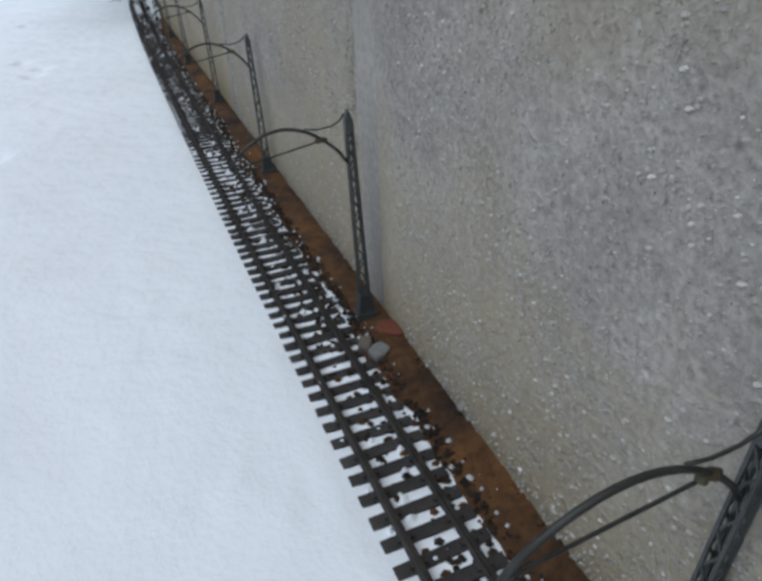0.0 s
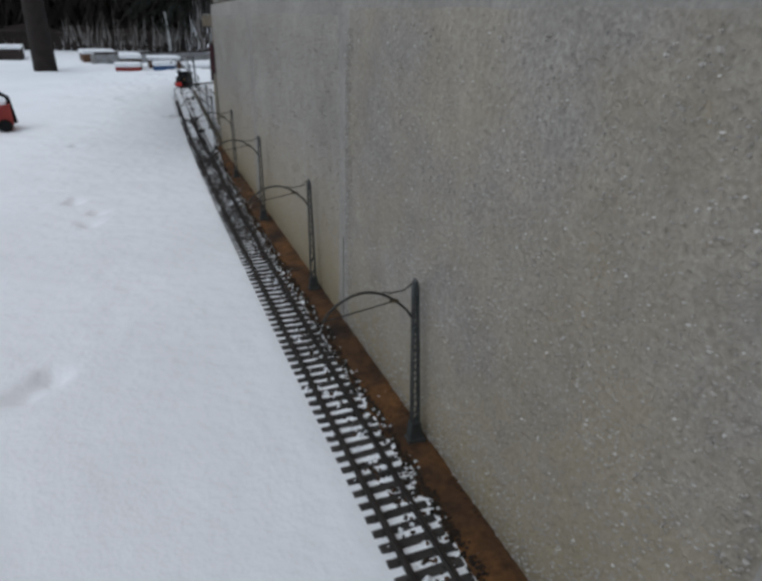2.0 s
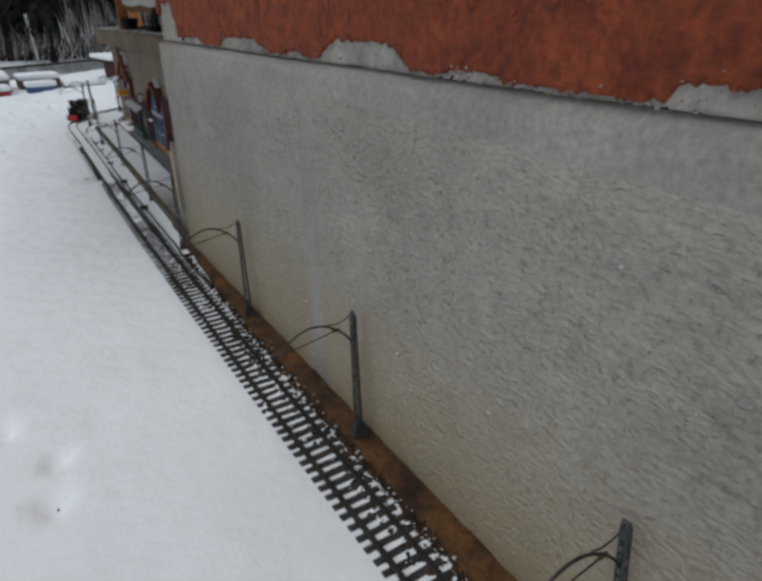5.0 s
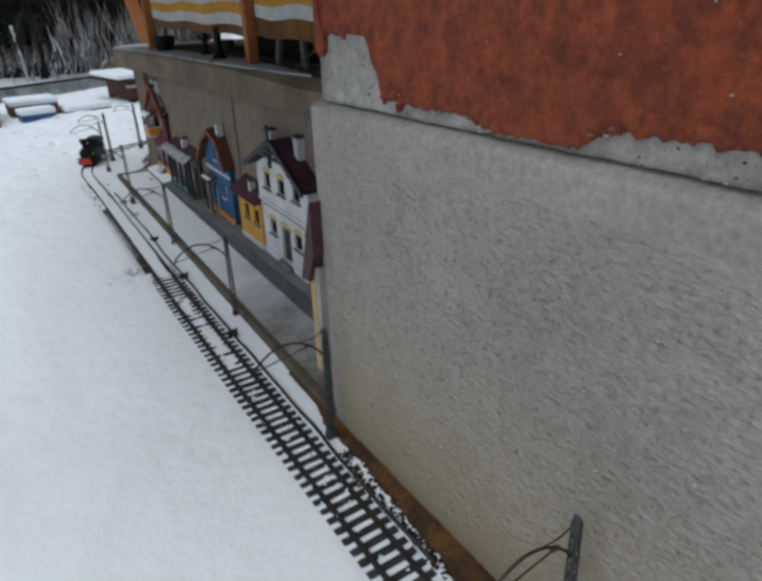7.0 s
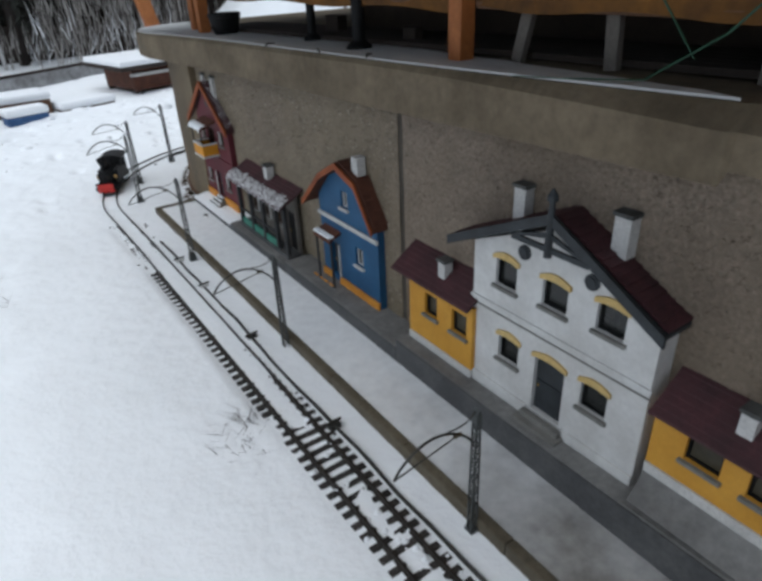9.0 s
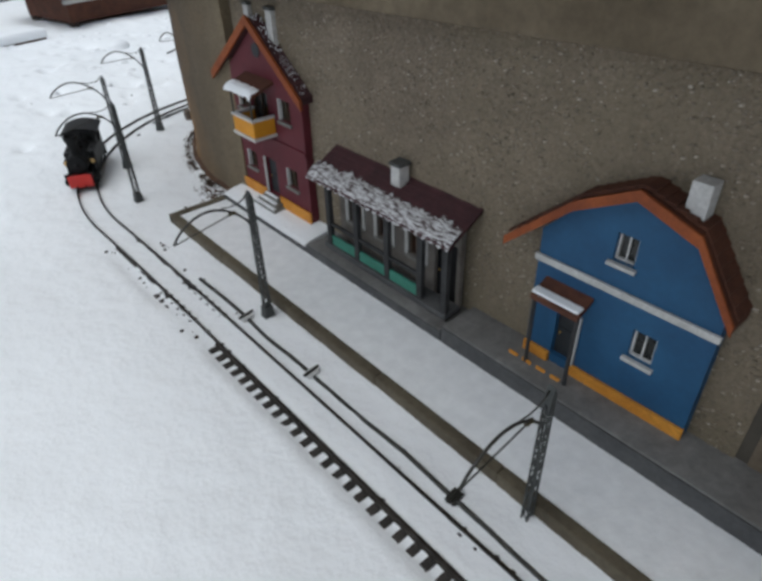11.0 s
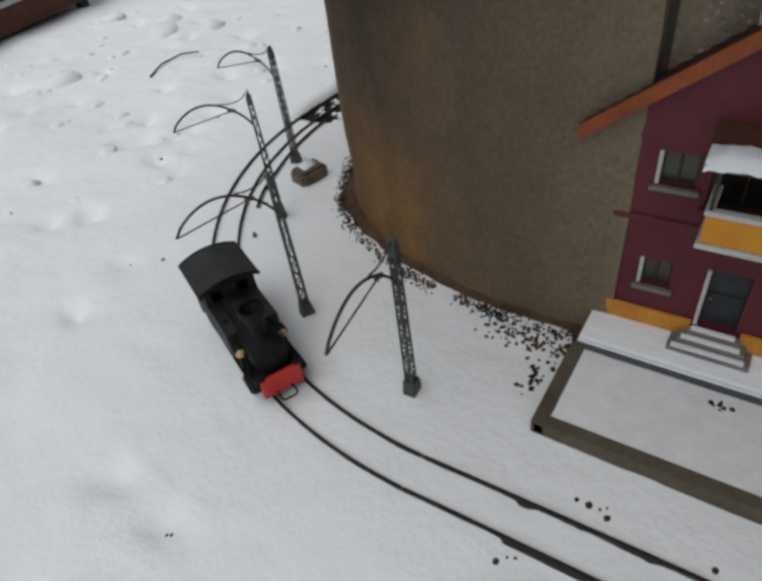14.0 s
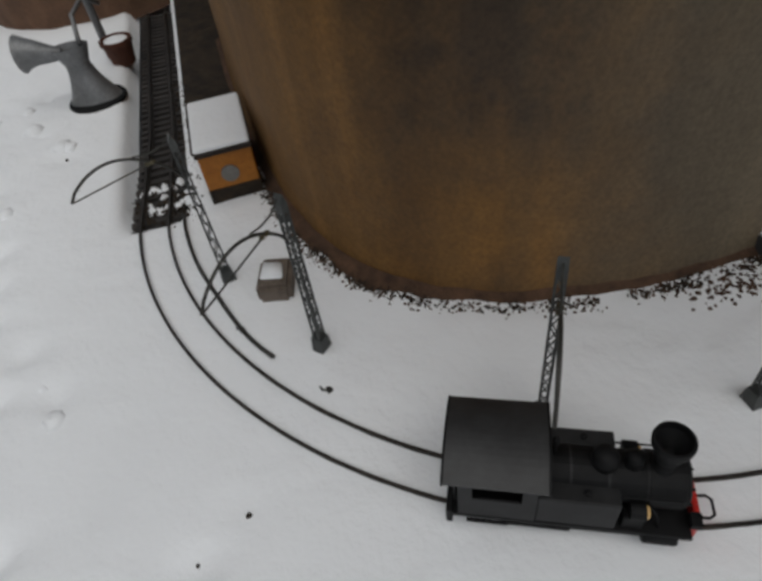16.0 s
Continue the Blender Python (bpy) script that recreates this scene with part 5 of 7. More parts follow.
def white_house():
    h = thing("station_house", "white two-storey model station house with dark red gable roof", "house", (0.016, 0.013, -0.004))
    x, y0, y1, z0, ze, zr = 0.168, -1.752, -1.418, 0.079, 0.352, 0.425
    up = [(-1.512, -1.468, 0.293, 0.341), (-1.609, -1.563, 0.297, 0.343), (-1.703, -1.658, 0.302, 0.347)]
    low = [(-1.527, -1.483, 0.160, 0.206), (-1.695, -1.650, 0.164, 0.211)]
    dr = (-1.620, -1.562, 0.101, 0.206)
    bm = bmesh.new()
    cells(bm, x, x + 0.014, y0, y1, z0, ze, up + low + [dr])
    prism(bm, [(y0, ze), (y1, ze), ((y0 + y1) / 2, zr)], "x", x, x + 0.014)
    wall = part("wall", bm, WHITE, h, "white painted front")
    box_part("side_wall", (x + 0.0142, X_WALL, y0, y0 + 0.012, z0, ze), WHITE, h)
    box_part("side_wall", (x + 0.0142, X_WALL, y1 - 0.012, y1, z0, ze), WHITE, h)
    box_part("band", (x - 0.003, x - 0.0002, y0 - 0.003, y1 + 0.003, 0.249, 0.256), WHITE, wall, "moulded storey band", 0.001)
    # grey strip paints the shadow line below the storey band
    box_part("band", (x - 0.002, x - 0.0002, y0 - 0.002, y1 + 0.002, 0.2395, 0.242), SILL, wall, "thin grey strip painted as the band's shadow", 0.0006)
    box_part("plinth", (x - 0.004, x - 0.0003, y0, -1.63, z0, z0 + 0.024), WHITE, h, "", 0.001)
    box_part("plinth", (x - 0.004, x - 0.0003, -1.553, y1, z0, z0 + 0.024), WHITE, h, "", 0.001)
    for w in up + low:
        window(h, x, *w, LOCO, SILL, arch=TRIM, split=False)
    door(h, x, *dr, TIMBER, TRIM)
    for k in range(2):
        box_part("doorstep", (x - 0.026 + 0.011 * k, x - 0.0045, dr[0] - 0.016 + 0.006 * k, dr[1] + 0.016 - 0.006 * k, z0, z0 + 0.010 * (k + 1)), SILL, h, "grey stone step", 0.001)
    ym = (y0 + y1) / 2
    for ya, sgn in ((y0 - 0.012, 1), (y1 + 0.036, -1)):
        bm = bmesh.new()
        gable_slab(bm, x - 0.020, X_WALL, ya, ze - 0.008, ym, zr + 0.012, 0.006)
        roof = part("roof", bm, TIMBER, h, "dark roof boarding")
        gable_tiles(roof, x - 0.012, X_WALL, ya, ze - 0.001, ym, zr + 0.0195, ROOF, 14)
        bm = bmesh.new()
        gable_slab(bm, x - 0.026, x - 0.0205, ya - 0.004 * sgn, ze - 0.014, ym, zr + 0.012, 0.016)
        part("bargeboard", bm, TIMBER, roof, "dark blue-grey bargeboard")
    bm = bmesh.new()
    tube(bm, [(x - 0.024, ym, zr - 0.035), (x - 0.024, ym, zr + 0.03), (x - 0.024, ym, zr + 0.048)], 0.006, 8, 0.004)
    lathe(bm, [(0.0075, 0.0), (0.0075, 0.006), (0.002, 0.016)], 8, (x - 0.024, ym, zr + 0.046))
    part("finial", bm, TIMBER, h, "dark turned finial", smooth=False)
    bm = bmesh.new()
    box(bm, x - 0.026, x - 0.021, ym - 0.066, ym + 0.066, zr - 0.028, zr - 0.020)
    for s in (-1, 1):
        prism(bm, [(ym + s * 0.066, zr - 0.0198), (ym + s * 0.054, zr - 0.0198), (ym + s * 0.002, zr - 0.008), (ym + s * 0.002, zr)], "x", x - 0.0255, x - 0.0215)
    part("gable_truss", bm, TIMBER, h, "dark gable truss")
    for s in (-1, 1):
        bm = bmesh.new()
        lathe(bm, [(0.0115, -0.003), (0.0115, 0.0015)], 18, (x - 0.0005, ym + s * 0.060, ze + 0.016), "x")
        lathe(bm, [(0.008, -0.005), (0.008, -0.001)], 18, (x - 0.0005, ym + s * 0.060, ze + 0.016), "x")
        part("round_vent", bm, TIMBER, h, "round dark vent", smooth=False)
    chimney(h, 0.198, -1.488, 0.372, 0.452, 0.022)
    chimney(h, 0.198, -1.662, 0.375, 0.460, 0.024)


def annex(y0, y1, wins, roof_y, lab, z0=0.079):
    h = thing("annex", lab, "annex", group="yellow annexes")
    x, zt = 0.176, 0.222
    bm = bmesh.new()
    cells(bm, x, x + 0.013, y0, y1, z0 + 0.016, zt, wins)
    part("wall", bm, YELLOW, h, "yellow painted wall")
    box_part("plinth", (x - 0.003, x + 0.013, y0, y1, z0, z0 + 0.0155), CHIMNEY, h, "chipped white plinth", 0.001)
    box_part("side_wall", (x + 0.0132, X_WALL, y0, y0 + 0.008, z0, zt), YELLOW, h)
    box_part("side_wall", (x + 0.0132, X_WALL, y1 - 0.008, y1, z0, zt), YELLOW, h)
    for w in wins:
        window(h, x, *w, LOCO, SILL, pane=PANE_OLIVE, split=False)
    tiled_slope(h, roof_y[0], roof_y[1], x - 0.016, zt - 0.002, X_WALL, zt + 0.042, ROOF, 7, "dark red roof")
    chimney(h, 0.194, (y0 + y1) / 2 + 0.005, 0.236, 0.272, 0.019)
    return h


def blue_house():
    h = thing("blue_house", "narrow blue model house with rust-brown bent gable roof and white band", "house", (0.028, 0.0735, -0.013))
    h.scale = (1, 1.04, 1)
    x, y0, y1, z0, ze, za = 0.176, -1.114, -0.876, 0.061, 0.262, 0.372
    ym = -1.0
    wins = [(-1.054, -1.023, 0.150, 0.194), (-1.003, -0.976, 0.276, 0.315)]
    dr = (-0.952, -0.918, 0.085, 0.172)
    bm = bmesh.new()
    cells(bm, x, x + 0.013, y0, y1, z0, ze, [wins[0], dr])
    prism(bm, [(y0, ze), (-1.003, ze), (-1.003, za), (-1.070, 0.350), (y0, 0.282)], "x", x, x + 0.013)
    prism(bm, [(-0.976, ze), (y1, ze), (y1, 0.279), (-0.93, 0.338), (ym, za), (-1.003, za), (-1.003, 0.315), (-0.976, 0.315)], "x", x, x + 0.013)
    box(bm, x, x + 0.013, -1.003, -0.976, ze, 0.276)
    part("wall", bm, BLUE, h, "blue painted front")
    for ya, yb in ((y0, y0 + 0.01), (y1 - 0.01, y1)):
        box_part("side_wall", (x + 0.0132, X_WALL, ya, yb, z0, ze), BLUE, h)
    box_part("band", (x - 0.005, x - 0.0003, y0 - 0.003, y1 + 0.003, 0.231, 0.241), CHIMNEY, h, "white storey band", 0.001)
    for ya, yb in ((y0 - 0.001, -0.953), (-0.917, y1 + 0.001)):
        box_part("plinth", (x - 0.006, x - 0.0003, ya, yb, z0, z0 + 0.026), ORANGE_PLINTH, h, "orange plinth", 0.001)
    for w in wins:
        window(h, x, *w, CHIMNEY, CHIMNEY, "window with white frame")
    door(h, x, *dr, TIMBER)
    box_part("door_jamb", (x - 0.004, x - 0.0003, dr[0] - 0.004, dr[0], dr[2], dr[3]), CHIMNEY, h, "white door jamb")
    bm = bmesh.new()
    prism(bm, [(x - 0.034, 0.188), (x - 0.0003, 0.204), (x - 0.0003, 0.210), (x - 0.034, 0.194)], "y", -0.965, -0.893)
    part("porch_roof", bm, ROOF_BROWN, h, "small porch roof")
    box_part("porch_snow", (x - 0.034, x - 0.02, -0.964, -0.894, 0.1995, 0.204), SNOW, h, "snow on the porch", 0.001)
    for y in (-0.962, -0.897):
        bm = bmesh.new()
        tube(bm, [(x - 0.028, y, z0), (x - 0.028, y, 0.19)], 0.003, 8)
        part("porch_post", bm, GREYWOOD, h)
    for k in range(4):
        box_part("fence_slat", (x - 0.030, x - 0.027, -0.955 + 0.024 * k, -0.940 + 0.024 * k, z0, z0 + 0.014), ORANGE_PLINTH, h, "orange porch slat", 0.0006)
    for ya, zea, yb, zb, n in ((y0 - 0.014, 0.266, -1.072, 0.352, 7), (-1.072, 0.352, ym, za + 0.006, 6), (y1 + 0.042, 0.250, -0.930, 0.340, 8), (-0.930, 0.340, ym, za + 0.006, 6)):
        bm = bmesh.new()
        gable_slab(bm, x - 0.022, X_WALL, ya, zea, yb, zb, 0.008)
        roof = part("roof", bm, ROOF_BROWN, h, "rust-brown roof")
        gable_tiles(roof, x - 0.016, X_WALL, ya, zea + 0.0085, yb, zb + 0.0085, ROOF_BROWN, n)
        bm = bmesh.new()
        gable_slab(bm, x - 0.0265, x - 0.0225, ya, zea - 0.005, yb, zb - 0.004, 0.014)
        part("bargeboard", bm, ORANGE, roof, "orange bargeboard")
    chimney(h, 0.180, -1.052, 0.350, 0.408, 0.022, False)


def waiting_hall():
    h = thing("waiting_hall", "open station waiting hall with dark red snow-edged roof and teal benches", "shelter", (0.015, 0.004, 0.005))
    z0 = 0.046
    ya, yb = -0.702, -0.385
    bm = bmesh.new()
    wins = [(-0.455, -0.415, 0.105, 0.150), (-0.538, -0.498, 0.105, 0.150), (-0.622, -0.582, 0.105, 0.150)]
    dr = (-0.695, -0.645, z0 + 0.002, 0.165)
    cells(bm, 0.186, 0.197, ya, yb, z0, 0.215, wins + [dr])
    part("wall", bm, GREYWALL, h, "grey rear wall, tone lowered for shade")
    for w in wins:
        window(h, 0.186, *w, BROWNWIN, SILL, "brown shuttered window", pane=BROWNWIN)
        for a in (w[0] - 0.008, w[1] + 0.001):
            box_part("window_jamb", (0.183, 0.1858, a, a + 0.007, w[2] - 0.004, w[3] + 0.004), CHIMNEY, h, "whitish window jamb", 0.0006)
    # near-black panel stands in for the dark open doorway
    door(h, 0.186, *dr, LOCO)
    box_part("base_step", (0.1485, 0.1855, ya - 0.006, yb + 0.008, z0 - 0.0005, z0 + 0.010), STEP_GREY, h, "grey plinth step", 0.001)
    for k, y in enumerate((-0.392, -0.476, -0.560, -0.643, -0.700)):
        box_part("post", (0.1505, 0.1605, y - 0.006, y + 0.006, z0 + 0.010, 0.196), GREYWOOD, h, "dark grey post", 0.001)
    for a, b in ((-0.470, -0.398), (-0.554, -0.482), (-0.637, -0.566)):
        box_part("bench", (0.153, 0.158, a, b, z0 + 0.0102, z0 + 0.030), TEAL, h, "teal panel between posts", 0.0008)
        box_part("hand_rail", (0.1525, 0.1585, a, b, z0 + 0.052, z0 + 0.058), GREYWOOD, h, "", 0.0008)
    tiled_slope(h, ya - 0.022, yb + 0.025, 0.132, 0.192, X_WALL, 0.242, ROOF, 9, "dark red roof", 0.004)
    # ragged snow along the eave
    verts, faces = [], []
    n = 120
    for j in range(n + 1):
        y = ya - 0.022 + (yb - ya + 0.047) * j / n
        w = 0.034 + 0.008 * wave(y, 0, 30, 4) + 0.006 * wave(y, 0, 110, 1) + 0.004 * wave(y, 0, 300, 2)
        for k in range(6):
            u = k / 5
            x = 0.131 + 0.004 * wave(y, 0, 120, 6) + w * u
            zr = 0.1965 + (x - 0.132) * 0.641
            verts.append((x, y, zr + 0.0045 * math.sin(math.pi * (0.12 + 0.88 * u)) + 0.0022 * wave(x, y, 220, 3) - ((0.003 + 0.005 * max(0, wave(y, 0, 150, 8))) if k == 0 else 0)))
    for j in range(n):
        for k in range(5):
            i = j * 6 + k
            faces.append((i, i + 6, i + 7, i + 1))
    me = bpy.data.meshes.new("eave_snow")
    me.from_pydata(verts, [], faces)
    me.materials.append(WET_SNOW)
    me.shade_smooth()
    ob = new("eave_snow", me)
    ob.parent = h
    tagged(ob, "ragged wet snow along the eave")
    chimney(h, 0.190, -0.555, 0.226, 0.262, 0.022)


def red_house():
    h = thing("red_house", "wine-red two-storey model house with orange gable boards and amber balcony", "house")
    x, y0, y1, z0, ze, za = 0.204, -0.274, 0.006, 0.040, 0.318, 0.424
    ym = -0.130
    wins = [(-0.232, -0.192, 0.252, 0.296), (-0.072, -0.032, 0.246, 0.286), (-0.070, -0.034, 0.106, 0.146), (-0.233, -0.195, 0.108, 0.150)]
    bdoor = (-0.150, -0.084, 0.228, 0.296)
    dr = (-0.152, -0.110, 0.066, 0.150)
    bm = bmesh.new()
    cells(bm, x, x + 0.013, y0, y1, z0, ze, wins + [bdoor, dr])
    prism(bm, [(y0, ze), (y1, ze), (ym, za)], "x", x, x + 0.013)
    part("wall", bm, RED, h, "wine-red painted front")
    for a, b in ((y0, y0 + 0.01), (y1 - 0.01, y1)):
        box_part("side_wall", (x + 0.0132, X_WALL + 0.01, a, b, z0, ze), RED, h)
    for w in wins:
        win = window(h, x, *w, BROWNWIN, SILL, "dusty olive window", pane=PANE_OLIVE)
        box_part("window_jamb", (x - 0.0015, x + 0.0058, w[1] - 0.0030, w[1] + 0.0008, w[2] + 0.001, w[3]), CHIMNEY, win, "white jamb")
    window(h, x, *bdoor, BROWNWIN, RED, "dark balcony door")
    door(h, x, *dr, TIMBER)
    box_part("door_jamb", (x - 0.004, x - 0.0003, dr[1], dr[1] + 0.004, dr[2], dr[3]), CHIMNEY, h, "white door jamb")
    box_part("band", (x - 0.003, x - 0.0003, y0 - 0.001, y1 + 0.001, 0.196, 0.204), RED, h, "moulded storey band", 0.001)
    for a, b in ((y0 - 0.001, dr[0] - 0.006), (dr[1] + 0.006, y1 + 0.001)):
        box_part("plinth", (x - 0.005, x - 0.0003, a, b, z0, z0 + 0.030), ORANGE_PLINTH, h, "orange plinth", 0.001)
    for k in range(3):
        box_part("doorstep", (x - 0.034 + 0.010 * k, x - 0.0052, dr[0] - 0.024 + 0.008 * k, dr[1] + 0.024 - 0.008 * k, z0, z0 + 0.008 * (k + 1)), SILL, h, "grey door step", 0.001)
        box_part("step_snow", (x - 0.033 + 0.010 * k, x - 0.0255 + 0.010 * k, dr[0] - 0.018 + 0.008 * k, dr[1] + 0.020 - 0.008 * k, z0 + 0.008 * (k + 1) + 0.0002, z0 + 0.008 * (k + 1) + 0.0022), SNOW, h, "snow on the step", 0.0008)
    # balcony, with its canopy of thin posts
    bx, b0, b1 = 0.152, -0.172, -0.091
    bal = box_part("balcony", (bx - 0.003, x - 0.0004, b0 - 0.003, b1 + 0.003, 0.213, 0.219), CHIMNEY, h, "white balcony floor", 0.001)
    box_part("balcony_front", (bx, bx + 0.004, b0, b1, 0.2194, 0.252), BALCONY, bal, "amber balcony panel", 0.0008)
    for y in (b0, b1 - 0.004):
        box_part("balcony_side", (bx + 0.0043, x - 0.001, y, y + 0.004, 0.2194, 0.252), BALCONY, bal, "", 0.0008)
        box_part("balcony_rail", (bx + 0.0072, x - 0.001, y - 0.002, y + 0.006, 0.2523, 0.258), CHIMNEY, bal, "", 0.001)
    box_part("balcony_rail", (bx - 0.002, bx + 0.007, b0 - 0.002, b1 + 0.002, 0.2523, 0.258), CHIMNEY, bal, "white balcony rail", 0.001)
    bm = bmesh.new()
    prism(bm, [(bx - 0.004, 0.302), (x - 0.0005, 0.322), (x - 0.0005, 0.328), (bx - 0.004, 0.308)], "y", -0.184, -0.078)
    part("canopy", bm, ROOF_BROWN, h, "brown balcony canopy")
    verts, faces, n, m = [], [], 26, 7
    for j in range(n + 1):
        y = -0.183 + 0.104 * j / n
        for k in range(m + 1):
            u = k / m
            px = bx - 0.0065 + 0.0015 * wave(y, 3, 90, 2) + (0.026 + 0.004 * wave(y, 1, 60, 5)) * u
            thick = 0.010 * math.sin(math.pi * min(1.0, 0.18 + 0.82 * u)) ** 0.5 + 0.0016 * wave(px, y, 110, 4)
            edge = min(1.0, 6.0 * min(j, n - j) / n + 0.25)
            drop = 0.009 + 0.003 * wave(y, 0, 80, 7) if k == 0 else 0.0
            verts.append((px, y, 0.308 + (px - bx + 0.004) * 0.357 + max(0.0008, thick * edge) - drop))
    for j in range(n):
        for k in range(m):
            i = j * (m + 1) + k
            faces.append((i, i + m + 1, i + m + 2, i + 1))
    me = bpy.data.meshes.new("canopy_snow")
    me.from_pydata(verts, [], faces)
    me.materials.append(SNOW)
    me.shade_smooth()
    ob = new("canopy_snow", me)
    ob.parent = h
    tagged(ob, "soft snow on the canopy edge")
    for y in (b0 + 0.003, b1 - 0.003):
        bm = bmesh.new()
        tube(bm, [(bx + 0.002, y, 0.2582), (bx + 0.002, y, 0.304)], 0.0020, 8)
        part("canopy_post", bm, WIRE, h)
    bm = bmesh.new()
    lathe(bm, [(0.014, -0.002), (0.014, 0.001)], 18, (x - 0.0002, -0.132, 0.378), "x")
    part("round_vent", bm, TIMBER, h, "round dark vent")
    for ya, sgn in ((y0 - 0.016, 1), (y1 + 0.042, -1)):
        zea = ze - 0.012 if sgn > 0 else ze - 0.020
        bm = bmesh.new()
        gable_slab(bm, x - 0.010, X_WALL + 0.01, ya, zea, ym, za + 0.006, 0.007)
        roof = part("roof", bm, ROOF, h, "dark tiled roof")
        gable_tiles(roof, x - 0.006, X_WALL + 0.01, ya, zea + 0.0075, ym, za + 0.0135, ROOF, 14)
        bm = bmesh.new()
        gable_slab(bm, x - 0.016, x - 0.0105, ya - 0.004 * sgn, zea - 0.008, ym, za + 0.002, 0.018)
        part("bargeboard", bm, ORANGE, roof, "orange-brown bargeboard")
    rnd = random.Random(23)
    verts, faces = [], []
    for _ in range(110):
        u = rnd.random()
        y, z = y0 - 0.014 + (ym - y0 + 0.014) * u, ze - 0.012 + (za - ze + 0.018) * u + 0.0155
        px, r = rnd.uniform(x - 0.004, x + 0.016), rnd.uniform(0.0004, 0.0015)
        base = len(verts)
        verts += [(px + r * math.cos(1.257 * k), y + r * math.sin(1.257 * k), z - 0.002 + 0.7 * r * math.sin(1.257 * k)) for k in range(5)] + [(px, y, z + r)]
        faces += [(base + k, base + (k + 1) % 5, base + 5) for k in range(5)]
    me = bpy.data.meshes.new("roof_snow")
    me.from_pydata(verts, [], faces)
    me.materials.append(SNOW)
    ob = new("roof_snow", me)
    ob.parent = h
    tagged(ob, "specks of snow on the roof slope", kind="stuff")
    chimney(h, 0.222, -0.096, 0.400, 0.455, 0.018)
    chimney(h, 0.222, -0.180, 0.395, 0.455, 0.020)


white_house()
near_annex = annex(-1.9625, -1.756, [(-1.846, -1.801, 0.172, 0.214), (-1.922, -1.877, 0.172, 0.214)], (-1.985, -1.7535), "yellow single-storey annex with dark red roof and two windows", 0.118)
near_annex.location.z = 0.016
ramp = bmesh.new()
prism(ramp, [(0.1480, 0.0930), (X_WALL, 0.0930), (X_WALL, 0.136), (0.174, 0.1345), (0.164, 0.114)], "y", -2.10, -1.757)
solid("pavement", ramp, PAVING, "sloping grey mortar bed under the yellow annex", "pavement", "structure")
annex(-1.414, -1.234, [(-1.318, -1.282, 0.155, 0.200), (-1.399, -1.359, 0.155, 0.200)], (-1.4165, -1.196), "small yellow annex with dark red roof beside the station house")
blue_house()
waiting_hall()
red_house()

# orange kiosk by the annex
kiosk = thing("kiosk", "small orange glazed kiosk with a dark flat roof on the walkway", "kiosk")
kx, ky, kz = 0.160, -2.002, 0.117
for y in (ky, ky + 0.045):
    for x in (kx, kx + 0.040):
        box_part("corner_post", (x, x + 0.007, y, y + 0.007, kz, kz + 0.104), KIOSK_ORANGE, kiosk, "", 0.0006)
box_part("floor_panel", (kx + 0.0005, kx + 0.0465, ky + 0.0005, ky + 0.0515, kz - 0.016, kz + 0.014), KIOSK_ORANGE, kiosk)
for side in (0.0, 1.0):
    y = ky + 0.001 + 0.047 * side
    box_part("side_panel", (kx + 0.0072, kx + 0.0398, y, y + 0.003, kz + 0.0142, kz + 0.026), KIOSK_ORANGE, kiosk)
    box_part("side_pane", (kx + 0.0072, kx + 0.0398, y, y + 0.003, kz + 0.0262, kz + 0.098), AMBER_PANE, kiosk, "amber side glazing")
box_part("front_panel", (kx + 0.001, kx + 0.004, ky + 0.0072, ky + 0.0448, kz + 0.0142, kz + 0.026), KIOSK_ORANGE, kiosk, "orange lower panel")
box_part("front_pane", (kx + 0.001, kx + 0.004, ky + 0.0072, ky + 0.0448, kz + 0.0262, kz + 0.098), AMBER_PANE, kiosk, "amber front glazing")
box_part("cross_bar", (kx, kx + 0.0045, ky + 0.0072, ky + 0.0448, kz + 0.0982, kz + 0.1038), KIOSK_ORANGE, kiosk)
box_part("roof", (kx - 0.003, kx + 0.049, ky - 0.003, ky + 0.055, kz + 0.1042, kz + 0.108), DARKWOOD, kiosk, "dark flat roof", 0.001)
box_part("roof_edge", (kx - 0.005, kx - 0.0032, ky - 0.003, ky + 0.055, kz + 0.1015, kz + 0.108), TRIM, kiosk, "pale roof edge")

# relief shed on the end of the plinth
lean = thing("goods_shed", "yellow relief shed with steep dark red roof on the plinth end", "shed")
box_part("front_wall", (0.002, 0.190, -2.131, -2.117, 0.108, 0.303), SHED_YELLOW, lean, "yellow front")
box_part("side_wall", (0.003, 0.190, -2.152, -2.1312, 0.108, 0.335), CREAM, lean, "cream side darkened for shade")
bm = bmesh.new()
prism(bm, [(-2.096, 0.299), (-2.127, 0.304), (-2.153, 0.364), (-2.153, 0.462), (-2.146, 0.452)], "x", -0.006, 0.196)
part("roof", bm, ROOF, lean, "steep dark red roof")
box_part("window_ledge", (0.012, 0.034, -2.1155, -2.100, 0.118, 0.123), ORANGE_PLINTH, lean, "orange ledge", 0.0008)


